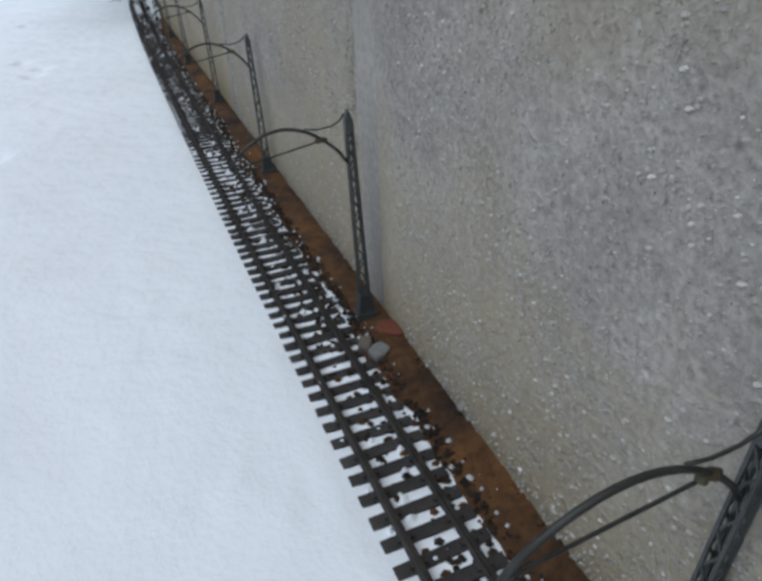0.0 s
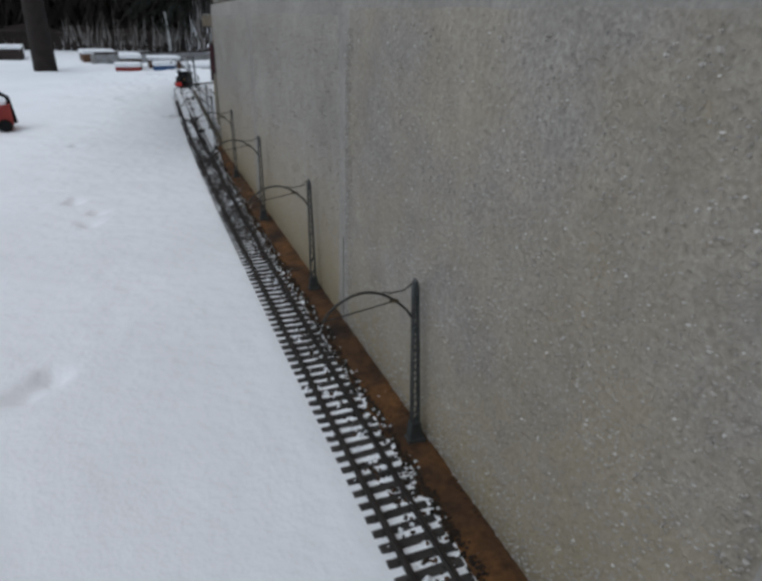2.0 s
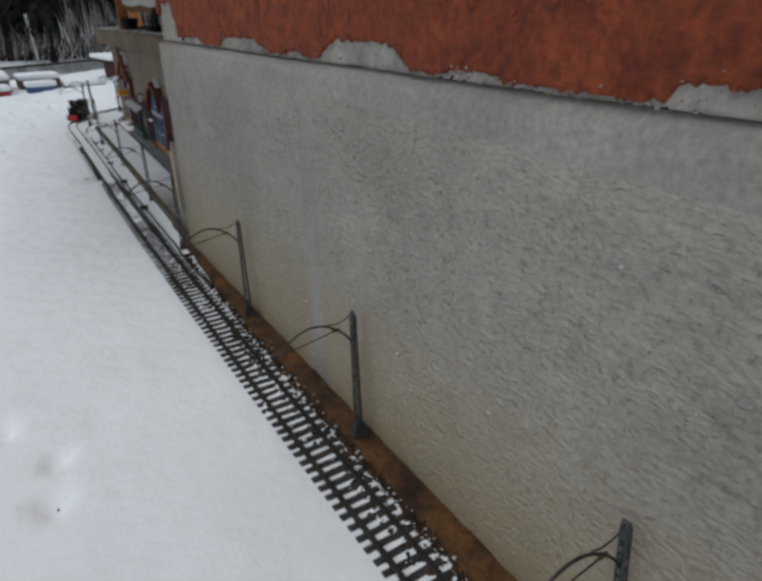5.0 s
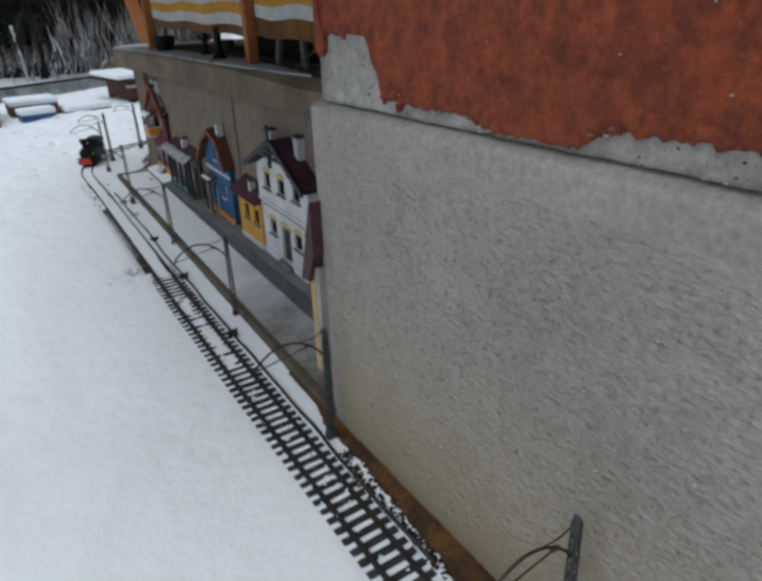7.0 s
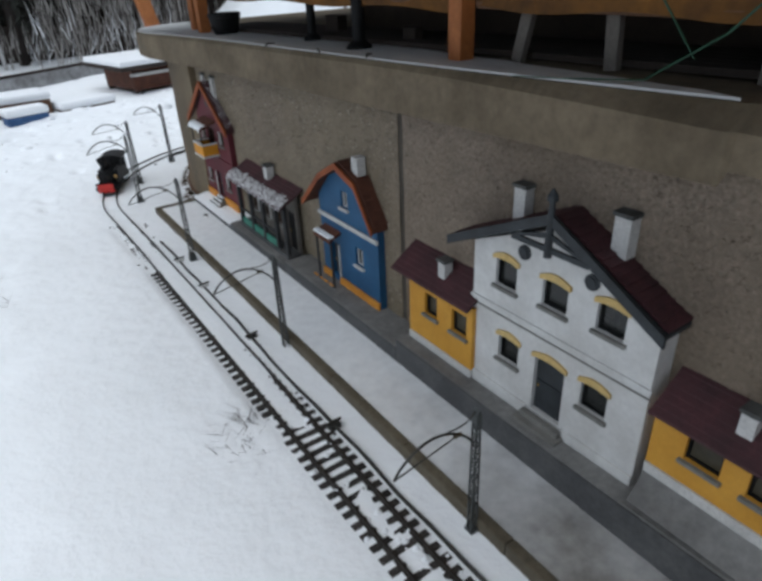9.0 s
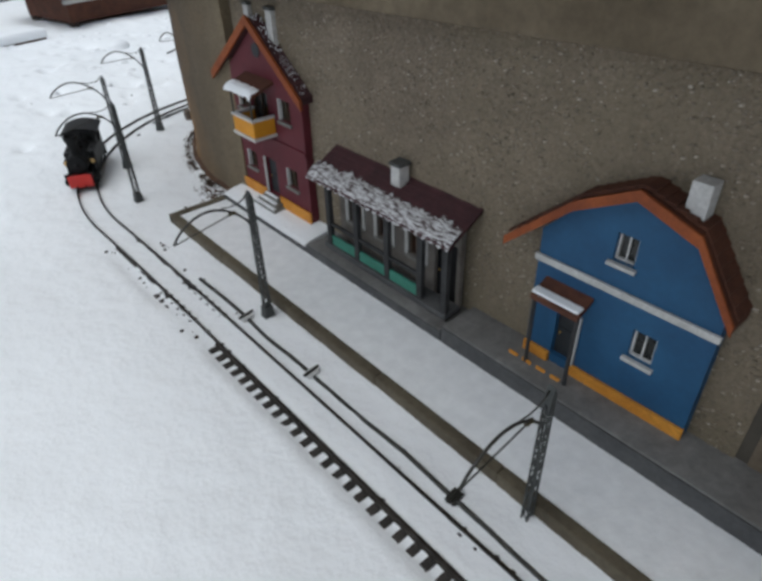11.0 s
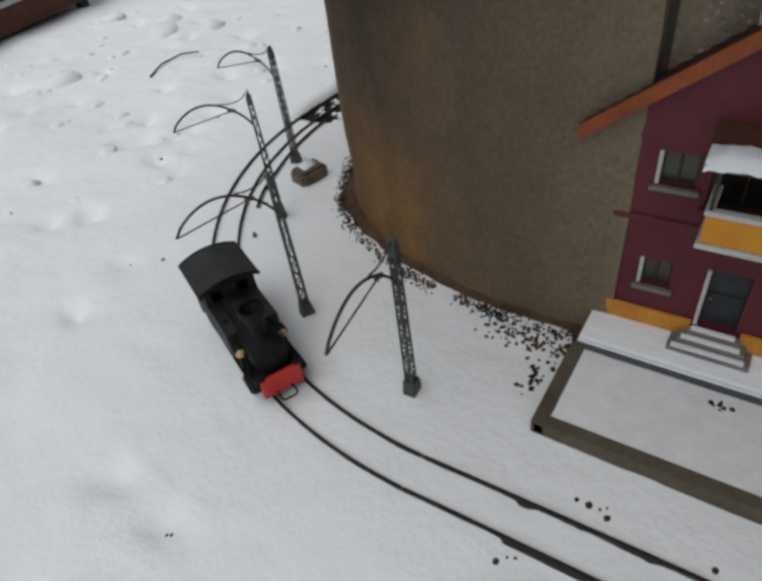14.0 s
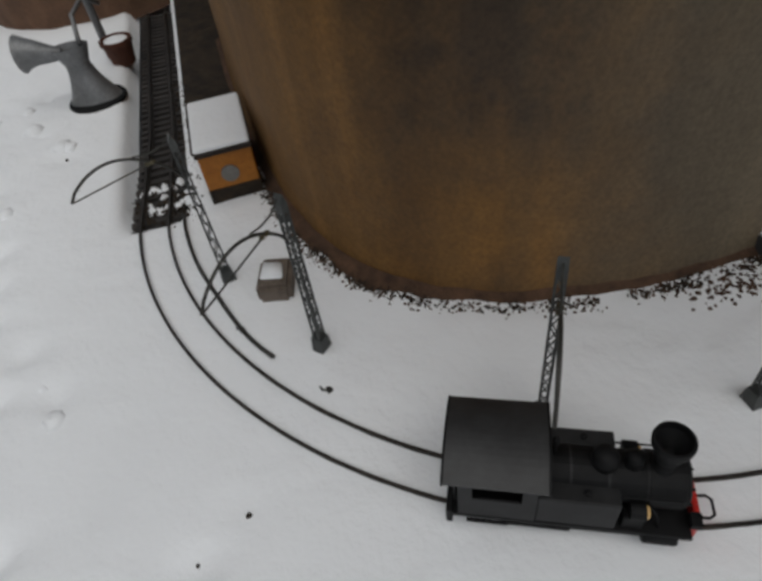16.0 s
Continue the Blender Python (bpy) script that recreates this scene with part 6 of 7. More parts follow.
# broken tile and flat stones on the bare earth
def shard(name, x, y, turn, long, wide, mat, label, category):
    bm = bmesh.new()
    prism(bm, [(-0.5 * long, -0.42 * wide), (-0.1 * long, -0.5 * wide), (0.5 * long, -0.30 * wide), (0.42 * long, 0.38 * wide), (0.05 * long, 0.5 * wide), (-0.46 * long, 0.30 * wide)], "z", 0.0, 0.010)
    bmesh.ops.bevel(bm, geom=bm.edges[:], offset=0.0018, segments=1, affect="EDGES")
    ob = solid(name, bm, mat, label, category)
    ob.matrix_world = pose(x, y, 0.003, 3, -4, turn)


shard("tile_shard", 0.104, -5.035, -52, 0.040, 0.030, TERRACOTTA, "broken red clay tile lying on brown earth", "tile")
shard("flat_stone", 0.073, -5.070, 20, 0.026, 0.024, SILL, "flat grey stone lying beside the sleepers", "stone")
shard("flat_stone", 0.062, -5.050, 60, 0.026, 0.018, STONE, "flat grey stone lying beside the sleepers", "stone")


# ---- track ----
GAUGE = 0.047
track = thing("track", "narrow-gauge garden railway track, sleepers half buried in snow", "track")


def sweep_rail(side, s0, s1, n):
    bm = bmesh.new()
    prof = [(-0.0045, 0.004), (0.0045, 0.004), (0.0045, 0.0055), (0.0011, 0.0062), (0.0011, 0.0098), (0.0021, 0.0106), (0.0021, 0.0132), (-0.0021, 0.0132), (-0.0021, 0.0106), (-0.0011, 0.0098), (-0.0011, 0.0062), (-0.0045, 0.0055)]
    rings = []
    for k in range(n + 1):
        c, a = track_at(s0 + (s1 - s0) * k / n)
        right = Vector((math.sin(a), -math.cos(a), 0))
        rings.append([bm.verts.new(c + right * (side * GAUGE / 2 + u) + Vector((0, 0, v))) for u, v in prof])
    m = len(prof)
    for a, b in zip(rings, rings[1:]):
        for i in range(m):
            bm.faces.new((a[i], a[(i + 1) % m], b[(i + 1) % m], b[i]))
    bm.faces.new(rings[0][::-1]), bm.faces.new(rings[-1])
    return part("rail", bm, RAIL, track, "dark tarnished rail")


for side in (-1, 1):
    sweep_rail(side, -6.9, -3.5, 60)
    sweep_rail(side, -3.498, 0.0, 60)
    sweep_rail(side, 0.002, 1.35, 70)
    sweep_rail(side, 1.352, 2.14, 20)

# ---- masts ----
def build_mast(label):
    """Lattice mast with a curved arm that reaches towards -x."""
    m = thing("catenary_mast", label, "mast", group="catenary masts")
    H = 0.250
    bm = bmesh.new()
    prism(bm, [(-0.0115, 0.0), (0.0115, 0.0), (0.0075, 0.030), (-0.0075, 0.030)], "y", -0.008, 0.008)
    box(bm, -0.0135, 0.0135, -0.010, 0.010, -0.03, 0.004)
    part("foot", bm, MAST, m)

    def half(z):
        return 0.0068 - 0.0026 * (z - 0.03) / (H - 0.03)
    for s in (-1, 1):
        a, b = s * half(0.03), s * half(H - 0.018)
        t = -s * 0.0024
        for y0, y1 in ((-0.0050, -0.0030), (0.0030, 0.0050)):
            bm = bmesh.new()
            prism(bm, [(a, 0.030), (a + t, 0.030), (b + t, H - 0.018), (b, H - 0.018)], "y", y0, y1)
            part("flange", bm, MAST, m)
    n = 13
    for k in range(n):
        z0, z1 = 0.032 + (H - 0.052) * k / n, 0.032 + (H - 0.052) * (k + 1) / n
        s = 1 if k % 2 else -1
        for y in (-0.0040, 0.0040):
            bm = bmesh.new()
            prism(bm, [(s * (half(z0) - 0.0020), z0), (s * (half(z0) - 0.0020), z0 + 0.0032), (-s * (half(z1) - 0.0020), z1 + 0.0016), (-s * (half(z1) - 0.0020), z1 - 0.0016)], "y", y - 0.0007, y + 0.0007)
            part("lacing_bar", bm, MAST, m)
        for side in (-1, 1):
            x = side * (half(z0) - 0.0013)
            bm = bmesh.new()
            prism(bm, [(s * 0.0032, z0), (s * 0.0032, z0 + 0.0030), (-s * 0.0032, z1 + 0.0016), (-s * 0.0032, z1 - 0.0014)], "x", x - 0.0006, x + 0.0006)
            part("lacing_bar", bm, MAST, m)
    bm = bmesh.new()
    box(bm, -0.0046, 0.0046, -0.005, 0.005, H - 0.018, H - 0.006)
    prism(bm, [(-0.0046, H - 0.006), (0.0046, H - 0.006), (0.0, H + 0.006)], "y", -0.005, 0.005)
    part("cap", bm, MAST, m)
    bm = bmesh.new()
    arc = []
    for k in range(17):
        u = k / 16
        arc.append((-0.005 - 0.130 * u, 0, 0.198 + 0.012 * u + 0.040 * math.sin(math.pi * u) ** 0.75))
    tube(bm, arc, 0.0019, 8)
    part("arm", bm, WIRE, m, "curved dark bracket arm", smooth=True)
    bm = bmesh.new()
    tube(bm, [(-0.135, 0, 0.2095), (-0.034, 0, 0.2265)], 0.0011, 6)
    part("steady_rod", bm, WIRE, m)
    bm = bmesh.new()
    lathe(bm, [(0.0015, -0.008), (0.0036, -0.005), (0.0022, -0.002), (0.0036, 0.001), (0.0015, 0.006)], 10, (-0.032, 0, 0.227), "x")
    part("insulator", bm, INSULATOR, m, "brown insulator", smooth=True)
    bm = bmesh.new()
    tube(bm, [(-0.004, 0, 0.252), (-0.010, 0, 0.245), (-0.020, 0, 0.2405), (-0.036, 0, 0.239), (-0.050, 0, 0.2415)], 0.0011, 6)
    part("brace", bm, WIRE, m, smooth=True)
    return m


WALL_MASTS = [(0.116, -5.475, 0), (0.085, -4.990, -6), (0.071, -4.444, -7), (0.052, -3.864, -6), (0.025, -3.312, -3), (0.008, -2.762, -2.5), (-0.020, -2.205, 0)]
STATION_MASTS = [(0.001, -1.615, -0.022), (-0.002, -1.007, -0.026), (-0.018, -0.439, 0.0)]
CURVE_MASTS = [(-0.004, 0.177, 2), (0.055, 0.399, -29), (0.247, 0.611, -47), (0.425, 0.716, -80)]
first = build_mast("grey lattice catenary mast with curved arm against the plinth")
first.matrix_world = pose(*WALL_MASTS[0][:2], 0.008)
for x, y, tilt in WALL_MASTS[1:]:
    copy_thing(first, pose(x, y, 0.008 if y < -2.3 else -0.006, tilt))
for x, y, z in STATION_MASTS:
    tagged(copy_thing(first, pose(x, y, z)), "grey lattice catenary mast with curved arm beside the platform")
for x, y, turn in CURVE_MASTS:
    tagged(copy_thing(first, pose(x, y, 0.0, 0, 0, turn)), "grey lattice catenary mast with curved arm standing in snow")

# signal cable along the line, with small brackets
bm = bmesh.new()
pts = []
for k in range(60):
    y = -2.55 + 2.3 * k / 59
    pts.append((straight_x(y) + 0.049 + 0.010 * wave(0, y, 2.3, 3) + 0.004 * wave(0, y, 9, 1), y, 0.009 + 0.005 * wave(0, y, 5, 8)))
tube(bm, pts, 0.0034, 8)
cable = solid("signal_cable", bm, WIRE, "black cable lying in the snow beside the rails", "cable", smooth=True)
for y in (-1.72, -1.30, -0.93, -0.62, -0.42):
    b = thing("cable_bracket", "small dark cable bracket beside the rail", "bracket", (straight_x(y) + 0.050, y, 0), 8, "cable brackets")
    box_part("block", (-0.011, 0.011, -0.008, 0.008, 0.0, 0.014), SNOW_THIN if y > -0.7 else WIRE, b, "", 0.002)
    box_part("clip", (-0.016, 0.016, -0.002, 0.002, 0.0142, 0.018), WIRE, b, "", 0.0008)
bm = bmesh.new()
tube(bm, [track_at(s)[0] + Vector((math.sin(track_at(s)[1]), -math.cos(track_at(s)[1]), 0)) * (0.052 + 0.01 * wave(s, 0, 6)) + Vector((0, 0, 0.012)) for s in np.linspace(0.72, 1.12, 16)], 0.003, 8)
solid("signal_cable", bm, WIRE, "black cable lying inside the curve", "cable", smooth=True)
for s, o in ((0.80, 0.054), (1.13, 0.05), (0.62, 0.056)):
    c, a = track_at(s)
    p = c + Vector((math.sin(a), -math.cos(a), 0)) * o
    b = thing("cable_bracket", "small dark cable bracket beside the rail", "bracket", (p.x, p.y, 0.004), math.degrees(a), "cable brackets")
    bm = bmesh.new()
    prism(bm, [(-0.005, 0.0), (0.002, -0.001), (0.005, 0.003), (0.001, 0.006), (-0.003, 0.008)], "z", 0.0, 0.006)
    part("block", bm, WIRE, b)
    bm = bmesh.new()
    tube(bm, [(0.0, 0.004, 0.003), (0.008, 0.007, 0.004), (0.014, 0.004, 0.002)], 0.0016, 6)
    part("clip", bm, WIRE, b)

# ---- steam locomotive, at rest in the curve ----
def locomotive():
    c, a = track_at(0.316)
    L = thing("steam_locomotive", "black model steam locomotive with red buffer beam and funnel chimney", "locomotive", (c.x, c.y, 0.0132), math.degrees(a) + 180)
    L.scale = (0.93, 0.93, 0.93)
    box_part("footplate", (-0.118, 0.112, -0.041, 0.041, 0.024, 0.030), LOCO, L, "", 0.001)
    box_part("main_frame", (-0.105, 0.105, -0.018, 0.018, 0.006, 0.0238), LOCO, L)
    bm = bmesh.new()
    for s in (-1, 1):
        y0, y1 = (0.038, 0.0405) if s > 0 else (-0.0405, -0.038)
        box(bm, -0.112, -0.036, y0, y1, 0.0302, 0.066)
        box(bm, -0.112, -0.098, y0, y1, 0.066, 0.098)
        box(bm, -0.050, -0.036, y0, y1, 0.066, 0.098)
        box(bm, -0.112, -0.036, y0, y1, 0.098, 0.110)
    box(bm, -0.112, -0.109, -0.0379, 0.0379, 0.0302, 0.112)
    cells_front = [(-0.030, -0.012, 0.082, 0.102), (0.012, 0.030, 0.082, 0.102)]
    cells(bm, -0.039, -0.036, -0.0379, 0.0379, 0.0302, 0.112, cells_front)
    cab = part("cab", bm, LOCO_GREY, L, "grey-black cab with open windows")
    bm = bmesh.new()
    n = 14
    top = [(-0.049 + 0.098 * k / n, 0.109 + 0.013 * (1 - (2 * k / n - 1) ** 2)) for k in range(n + 1)]
    low = [(y * 0.99, z - 0.0028) for y, z in top[::-1]]
    prism(bm, top + low, "x", -0.127, -0.026)
    roof = part("cab_roof", bm, LOCO_ROOF, L, "shallow curved grey-black roof")
    for x in (-0.127, -0.0282):
        bm = bmesh.new()
        prism(bm, [(y, z + 0.0012) for y, z in top] + [(y, z - 0.004) for y, z in top[::-1]], "x", x, x + 0.0022)
        part("roof_rim", bm, LOCO, roof)
    for y in (-0.028, 0.028):
        bm = bmesh.new()
        tube(bm, [(-0.1135, y, 0.034), (-0.1165, y, 0.036), (-0.1165, y, 0.086), (-0.1135, y, 0.088)], 0.0011, 6)
        part("hand_rail", bm, LOCO_ROOF, cab)
    for s in (-1, 1):
        y0, y1 = (0.0205, 0.040) if s > 0 else (-0.040, -0.0205)
        box_part("side_tank", (-0.0358, 0.040, y0, y1, 0.0302, 0.080), LOCO_GREY, L, "black side tank", 0.002)
        bm = bmesh.new()
        lathe(bm, [(0.0035, 0), (0.0035, 0.003), (0.001, 0.004)], 10, (0.010, s * 0.030, 0.080))
        part("tank_filler", bm, LOCO, L)
        bm = bmesh.new()
        lathe(bm, [(0.0095, -0.016), (0.0105, -0.014), (0.0105, 0.014), (0.0095, 0.016)], 14, (0.084, s * 0.034, 0.018), "x")
        part("cylinder", bm, LOCO, L, smooth=False)
        bm = bmesh.new()
        tube(bm, [(0.068, s * 0.036, 0.016), (0.0, s * 0.036, 0.014)], 0.0015, 6)
        tube(bm, [(0.0, s * 0.0375, 0.012), (-0.07, s * 0.0375, 0.012)], 0.0018, 6)
        part("connecting_rod", bm, LOCO_GREY, L, "dull dark rods")
        for x in (0.036, -0.012, -0.062):
            bm = bmesh.new()
            lathe(bm, [(0.0165, -0.003), (0.0165, 0.001), (0.018, 0.0015), (0.018, 0.003)] if s < 0 else [(0.018, -0.003), (0.018, -0.0015), (0.0165, -0.001), (0.0165, 0.003)], 18, (x, s * GAUGE / 2 + s * 0.001, 0.0162), "y")
            w = part("wheel", bm, LOCO, L)
            bm = bmesh.new()
            lathe(bm, [(0.004, -0.005), (0.004, 0.005)], 10, (x, s * GAUGE / 2 + s * 0.002, 0.0162), "y")
            part("hub", bm, LOCO_RED, w, "red hub")
    bm = bmesh.new()
    lathe(bm, [(0.0255, -0.0358), (0.0255, 0.066), (0.0275, 0.0662), (0.0275, 0.098), (0.024, 0.1005), (0.010, 0.103)], 24, (0, 0, 0.066), "x")
    part("boiler", bm, LOCO, L, "black boiler and smokebox", smooth=False)
    for x in (-0.005, 0.030, 0.0655):
        bm = bmesh.new()
        lathe(bm, [(0.0262, -0.0012), (0.0262, 0.0012)], 24, (x, 0, 0.066), "x")
        part("boiler_band", bm, LOCO_GREY, L)
    bm = bmesh.new()
    lathe(bm, [(0.013, 0.088), (0.0100, 0.094), (0.0105, 0.106), (0.0150, 0.121), (0.0185, 0.131), (0.0192, 0.137), (0.0185, 0.1405), (0.0160, 0.1405), (0.0150, 0.134), (0.004, 0.118)], 30, (0.078, 0, 0))
    part("chimney", bm, LOCO, L, "wide black funnel chimney", smooth=False)
    bm = bmesh.new()
    lathe(bm, [(0.013, 0.085), (0.013, 0.100), (0.010, 0.106), (0.004, 0.109)], 18, (0.026, 0, 0))
    part("steam_dome", bm, LOCO, L, smooth=True)
    bm = bmesh.new()
    lathe(bm, [(0.0085, 0.085), (0.0085, 0.102), (0.009, 0.105), (0.003, 0.108)], 14, (0.052, 0, 0))
    part("sand_dome", bm, LOCO, L, smooth=True)
    bm = bmesh.new()
    tube(bm, [(-0.020, 0.006, 0.088), (-0.020, 0.006, 0.108)], 0.0018, 8)
    lathe(bm, [(0.0032, 0), (0.0032, 0.008), (0.002, 0.010)], 10, (-0.020, 0.006, 0.106))
    part("whistle", bm, LOCO, L, "small whistle")
    for y in (-0.033, 0.033):
        lamp = bmesh.new()
        lathe(lamp, [(0.0085, -0.008), (0.0085, 0.006), (0.0078, 0.0065)], 16, (0.058, y, 0.0607), "x")
        lamp = part("headlamp", lamp, LOCO, L)
        bm = bmesh.new()
        lathe(bm, [(0.0074, 0.0066), (0.0060, 0.0092), (0.001, 0.0105)], 16, (0.058, y, 0.0607), "x")
        part("lens", bm, LAMPGLASS, lamp, "warm lamp lens", smooth=True)
    bm = bmesh.new()
    box(bm, 0.1122, 0.119, -0.031, 0.031, 0.009, 0.045, 0.003)
    part("buffer_beam", bm, LOCO_RED, L, "bright red buffer beam")
    bm = bmesh.new()
    box(bm, -0.125, -0.1182, -0.042, 0.042, 0.010, 0.036, 0.0015)
    part("buffer_beam", bm, LOCO, L, "black rear beam")
    bm = bmesh.new()
    tube(bm, [(0.119, -0.011, 0.014), (0.136, -0.012, 0.016), (0.141, -0.008, 0.0165), (0.141, 0.008, 0.0165), (0.136, 0.012, 0.016), (0.119, 0.011, 0.014)], 0.0016, 8)
    part("coupling_loop", bm, LOCO, L, "black coupling loop", smooth=True)
    bm = bmesh.new()
    box(bm, 0.108, 0.118, -0.036, -0.022, 0.0402, 0.048)
    part("front_step", bm, LOCO, L)
    box_part("front_step", (0.108, 0.118, 0.022, 0.036, 0.0402, 0.048), LOCO, L)
    bm = bmesh.new()
    lathe(bm, [(0.0262, 0.0), (0.0262, 0.003), (0.0225, 0.0055), (0.008, 0.0075), (0.003, 0.010)], 24, (0.0985, 0, 0.066), "x")
    door_plate = part("smokebox_door", bm, LOCO, L)
    for k in range(8):
        q = k * math.pi / 4
        bm = bmesh.new()
        lathe(bm, [(0.0016, 0.0), (0.0016, 0.003), (0.0008, 0.004)], 6, (0.1015, 0.0238 * math.cos(q), 0.066 + 0.0238 * math.sin(q)), "x")
        part("clamp", bm, LOCO, door_plate)
    for s in (-1, 1):
        bm = bmesh.new()
        tube(bm, [(0.068, s * 0.0285, 0.064), (0.076, s * 0.030, 0.052), (0.082, s * 0.033, 0.030)], 0.0016, 7)
        part("steam_pipe", bm, LOCO, L, smooth=True)
        bm = bmesh.new()
        box(bm, 0.046, 0.066, s * 0.031 - 0.006, s * 0.031 + 0.006, 0.0304, 0.052, 0.0015)
        part("pump", bm, LOCO, L)
        bm = bmesh.new()
        box(bm, -0.030, 0.036, s * 0.0385 - 0.0004, s * 0.0385 + 0.0004 + 0.0016, 0.034, 0.0345)
        box(bm, -0.030, 0.036, s * 0.0385 - 0.0004, s * 0.0385 + 0.0020, 0.0755, 0.0765)
        part("tank_moulding", bm, LOCO, L)
        bm = bmesh.new()
        tube(bm, [(0.112, s * 0.026, 0.046), (0.1145, s * 0.026, 0.0465), (0.1165, s * 0.026, 0.052)], 0.0012, 6)
        part("lamp_iron", bm, LOCO, L)
        bm = bmesh.new()
        box(bm, -0.104, -0.062, s * 0.039 - 0.0015, s * 0.039 + 0.0015, 0.012, 0.0155)
        box(bm, -0.085, -0.081, s * 0.039 - 0.001, s * 0.039 + 0.001, 0.0155, 0.0238)
        part("cab_step", bm, LOCO, L)
        bm = bmesh.new()
        tube(bm, [(0.0402, s * 0.0285, 0.078), (0.094, s * 0.0285, 0.078)], 0.0011, 6)
        part("hand_rail", bm, LOCO, L)


locomotive()


# ---- beyond the curve: bridge, small shed, block, metal scoop ----
bridge = thing("bridge", "dark girder bridge carrying the line past the wall", "bridge")
by = CURVE_Y + CURVE_R - 0.02
for y in (by - 0.048, by + 0.044):
    box_part("girder", (0.66, 1.63, y, y + 0.006, -0.03, 0.003), LOCO_GREY, bridge, "dark girder", 0.001)
box_part("deck", (0.66, 1.63, by - 0.0415, by + 0.0435, -0.02, -0.0085), STEP_GREY, bridge, "dark deck")
for k in range(5):
    box_part("cross_tie", (0.74 + 0.2 * k, 0.752 + 0.2 * k, by - 0.0415, by + 0.0435, -0.03, -0.0205), LOCO, bridge)

litter("snow_clumps", lambda r: (r.uniform(0.645, 0.735), by + r.uniform(-0.044, 0.044)), 40, 0.014, 0.003, SNOW, "lumps of snow on the sleepers before the bridge", 21, 0.002)
litter("dark_crumbs", lambda r: (0.665 + r.gauss(0, 0.035), by + r.uniform(-0.055, 0.055)), 150, 0.006, 0.004, EARTH, "dark crumbs and bark before the bridge", 22, 0.004)

litter("dark_crumbs", lambda r: (r.uniform(0.62, 1.15), by - 0.052 + r.gauss(0, 0.010)), 260, 0.007, 0.004, EARTH, "ragged bark and twigs along the girder", 23, 0.004)

shed = thing("line_hut", "small orange line hut with a snowy roof against the rounded wall", "hut")
box_part("plinth", (0.6245, 0.785, 0.6335, 0.7225, 0.0, 0.034), EARTH, shed, "dirty dark foot")
box_part("wall", (0.625, 0.785, 0.634, 0.722, 0.0342, 0.100), HUT_ORANGE, shed, "orange walls", 0.002)
box_part("roof", (0.619, 0.791, 0.631, 0.725, 0.1002, 0.108), DARKWOOD, shed, "dark roof board", 0.001)
box_part("roof_snow", (0.620, 0.790, 0.632, 0.724, 0.1082, 0.117), SNOW, shed, "snow on the roof", 0.005)
bm = bmesh.new()
lathe(bm, [(0.015, -0.002), (0.015, 0.002)], 18, (0.6235, 0.678, 0.060), "x")
part("round_window", bm, SILL, shed, "round grey window")

bm = bmesh.new()
prism(bm, [(0.346, 0.632), (0.410, 0.616), (0.424, 0.662), (0.360, 0.680)], "z", -0.01, 0.034)
bmesh.ops.bevel(bm, geom=bm.edges[:], offset=0.006, segments=2, affect="EDGES")
block = solid("stone_block", bm, STONE, "brown stone block with a cap of snow", "block")
bm = bmesh.new()
prism(bm, [(0.364, 0.638), (0.398, 0.634), (0.408, 0.660), (0.375, 0.670)], "z", 0.0335, 0.039)
bmesh.ops.bevel(bm, geom=bm.edges[:], offset=0.0024, segments=2, affect="EDGES")
part("snow_cap", bm, SNOW, block, "snow cap", smooth=True)

scoop = thing("metal_scoop", "bent grey sheet-metal scuttle standing in the snow", "scuttle", (1.15, 0.945, 0.004), 0)
bm = bmesh.new()
n, m = 10, 24
for off in (0.0, -0.003):
    rings = []
    for k in range(n + 1):
        u = k / n
        w = 0.062 - 0.036 * math.sin(math.pi / 2 * min(1, u * 1.3)) + 0.016 * max(0.0, u - 0.7) / 0.3 + off
        rings.append([bm.verts.new((0.62 * w * math.cos(6.283 * i / m) + 0.01 * u, w * math.sin(6.283 * i / m) + 0.012 * u, 0.125 * u)) for i in range(m)])
    for a, b in zip(rings, rings[1:]):
        for i in range(m):
            bm.faces.new((a[i], a[(i + 1) % m], b[(i + 1) % m], b[i]))
part("body", bm, ZINC, scoop, "grey flared sheet body", smooth=True)
bm = bmesh.new()
lathe(bm, [(0.064, 0.0), (0.066, 0.003), (0.064, 0.007)], 24)
part("foot_ring", bm, LOCO, scoop, "dark foot ring")
bm = bmesh.new()
tube(bm, [(0.01, 0.03, 0.112), (0.012, 0.055, 0.118), (0.016, 0.08, 0.124), (0.020, 0.100, 0.126), (0.022, 0.112, 0.126)], 0.012, 14, 0.040, False)
part("spout", bm, ZINC, scoop, "flared spout", smooth=True)
bm = bmesh.new()
tube(bm, [(0.02, -0.01, 0.12), (0.07, -0.01, 0.165), (0.14, -0.03, 0.175), (0.20, -0.05, 0.14)], 0.005, 8)
part("handle", bm, ZINC, scoop, "thin bow handle", smooth=True)
pot = thing("clay_pot", "small red-brown clay pot by the metal scuttle", "pot", (1.335, 0.890, 0.002))
bm = bmesh.new()
lathe(bm, [(0.028, 0.0), (0.036, 0.05), (0.040, 0.052), (0.040, 0.062), (0.034, 0.062), (0.030, 0.05)], 18)
part("body", bm, ROOF_BROWN, pot, smooth=False)
bm = bmesh.new()
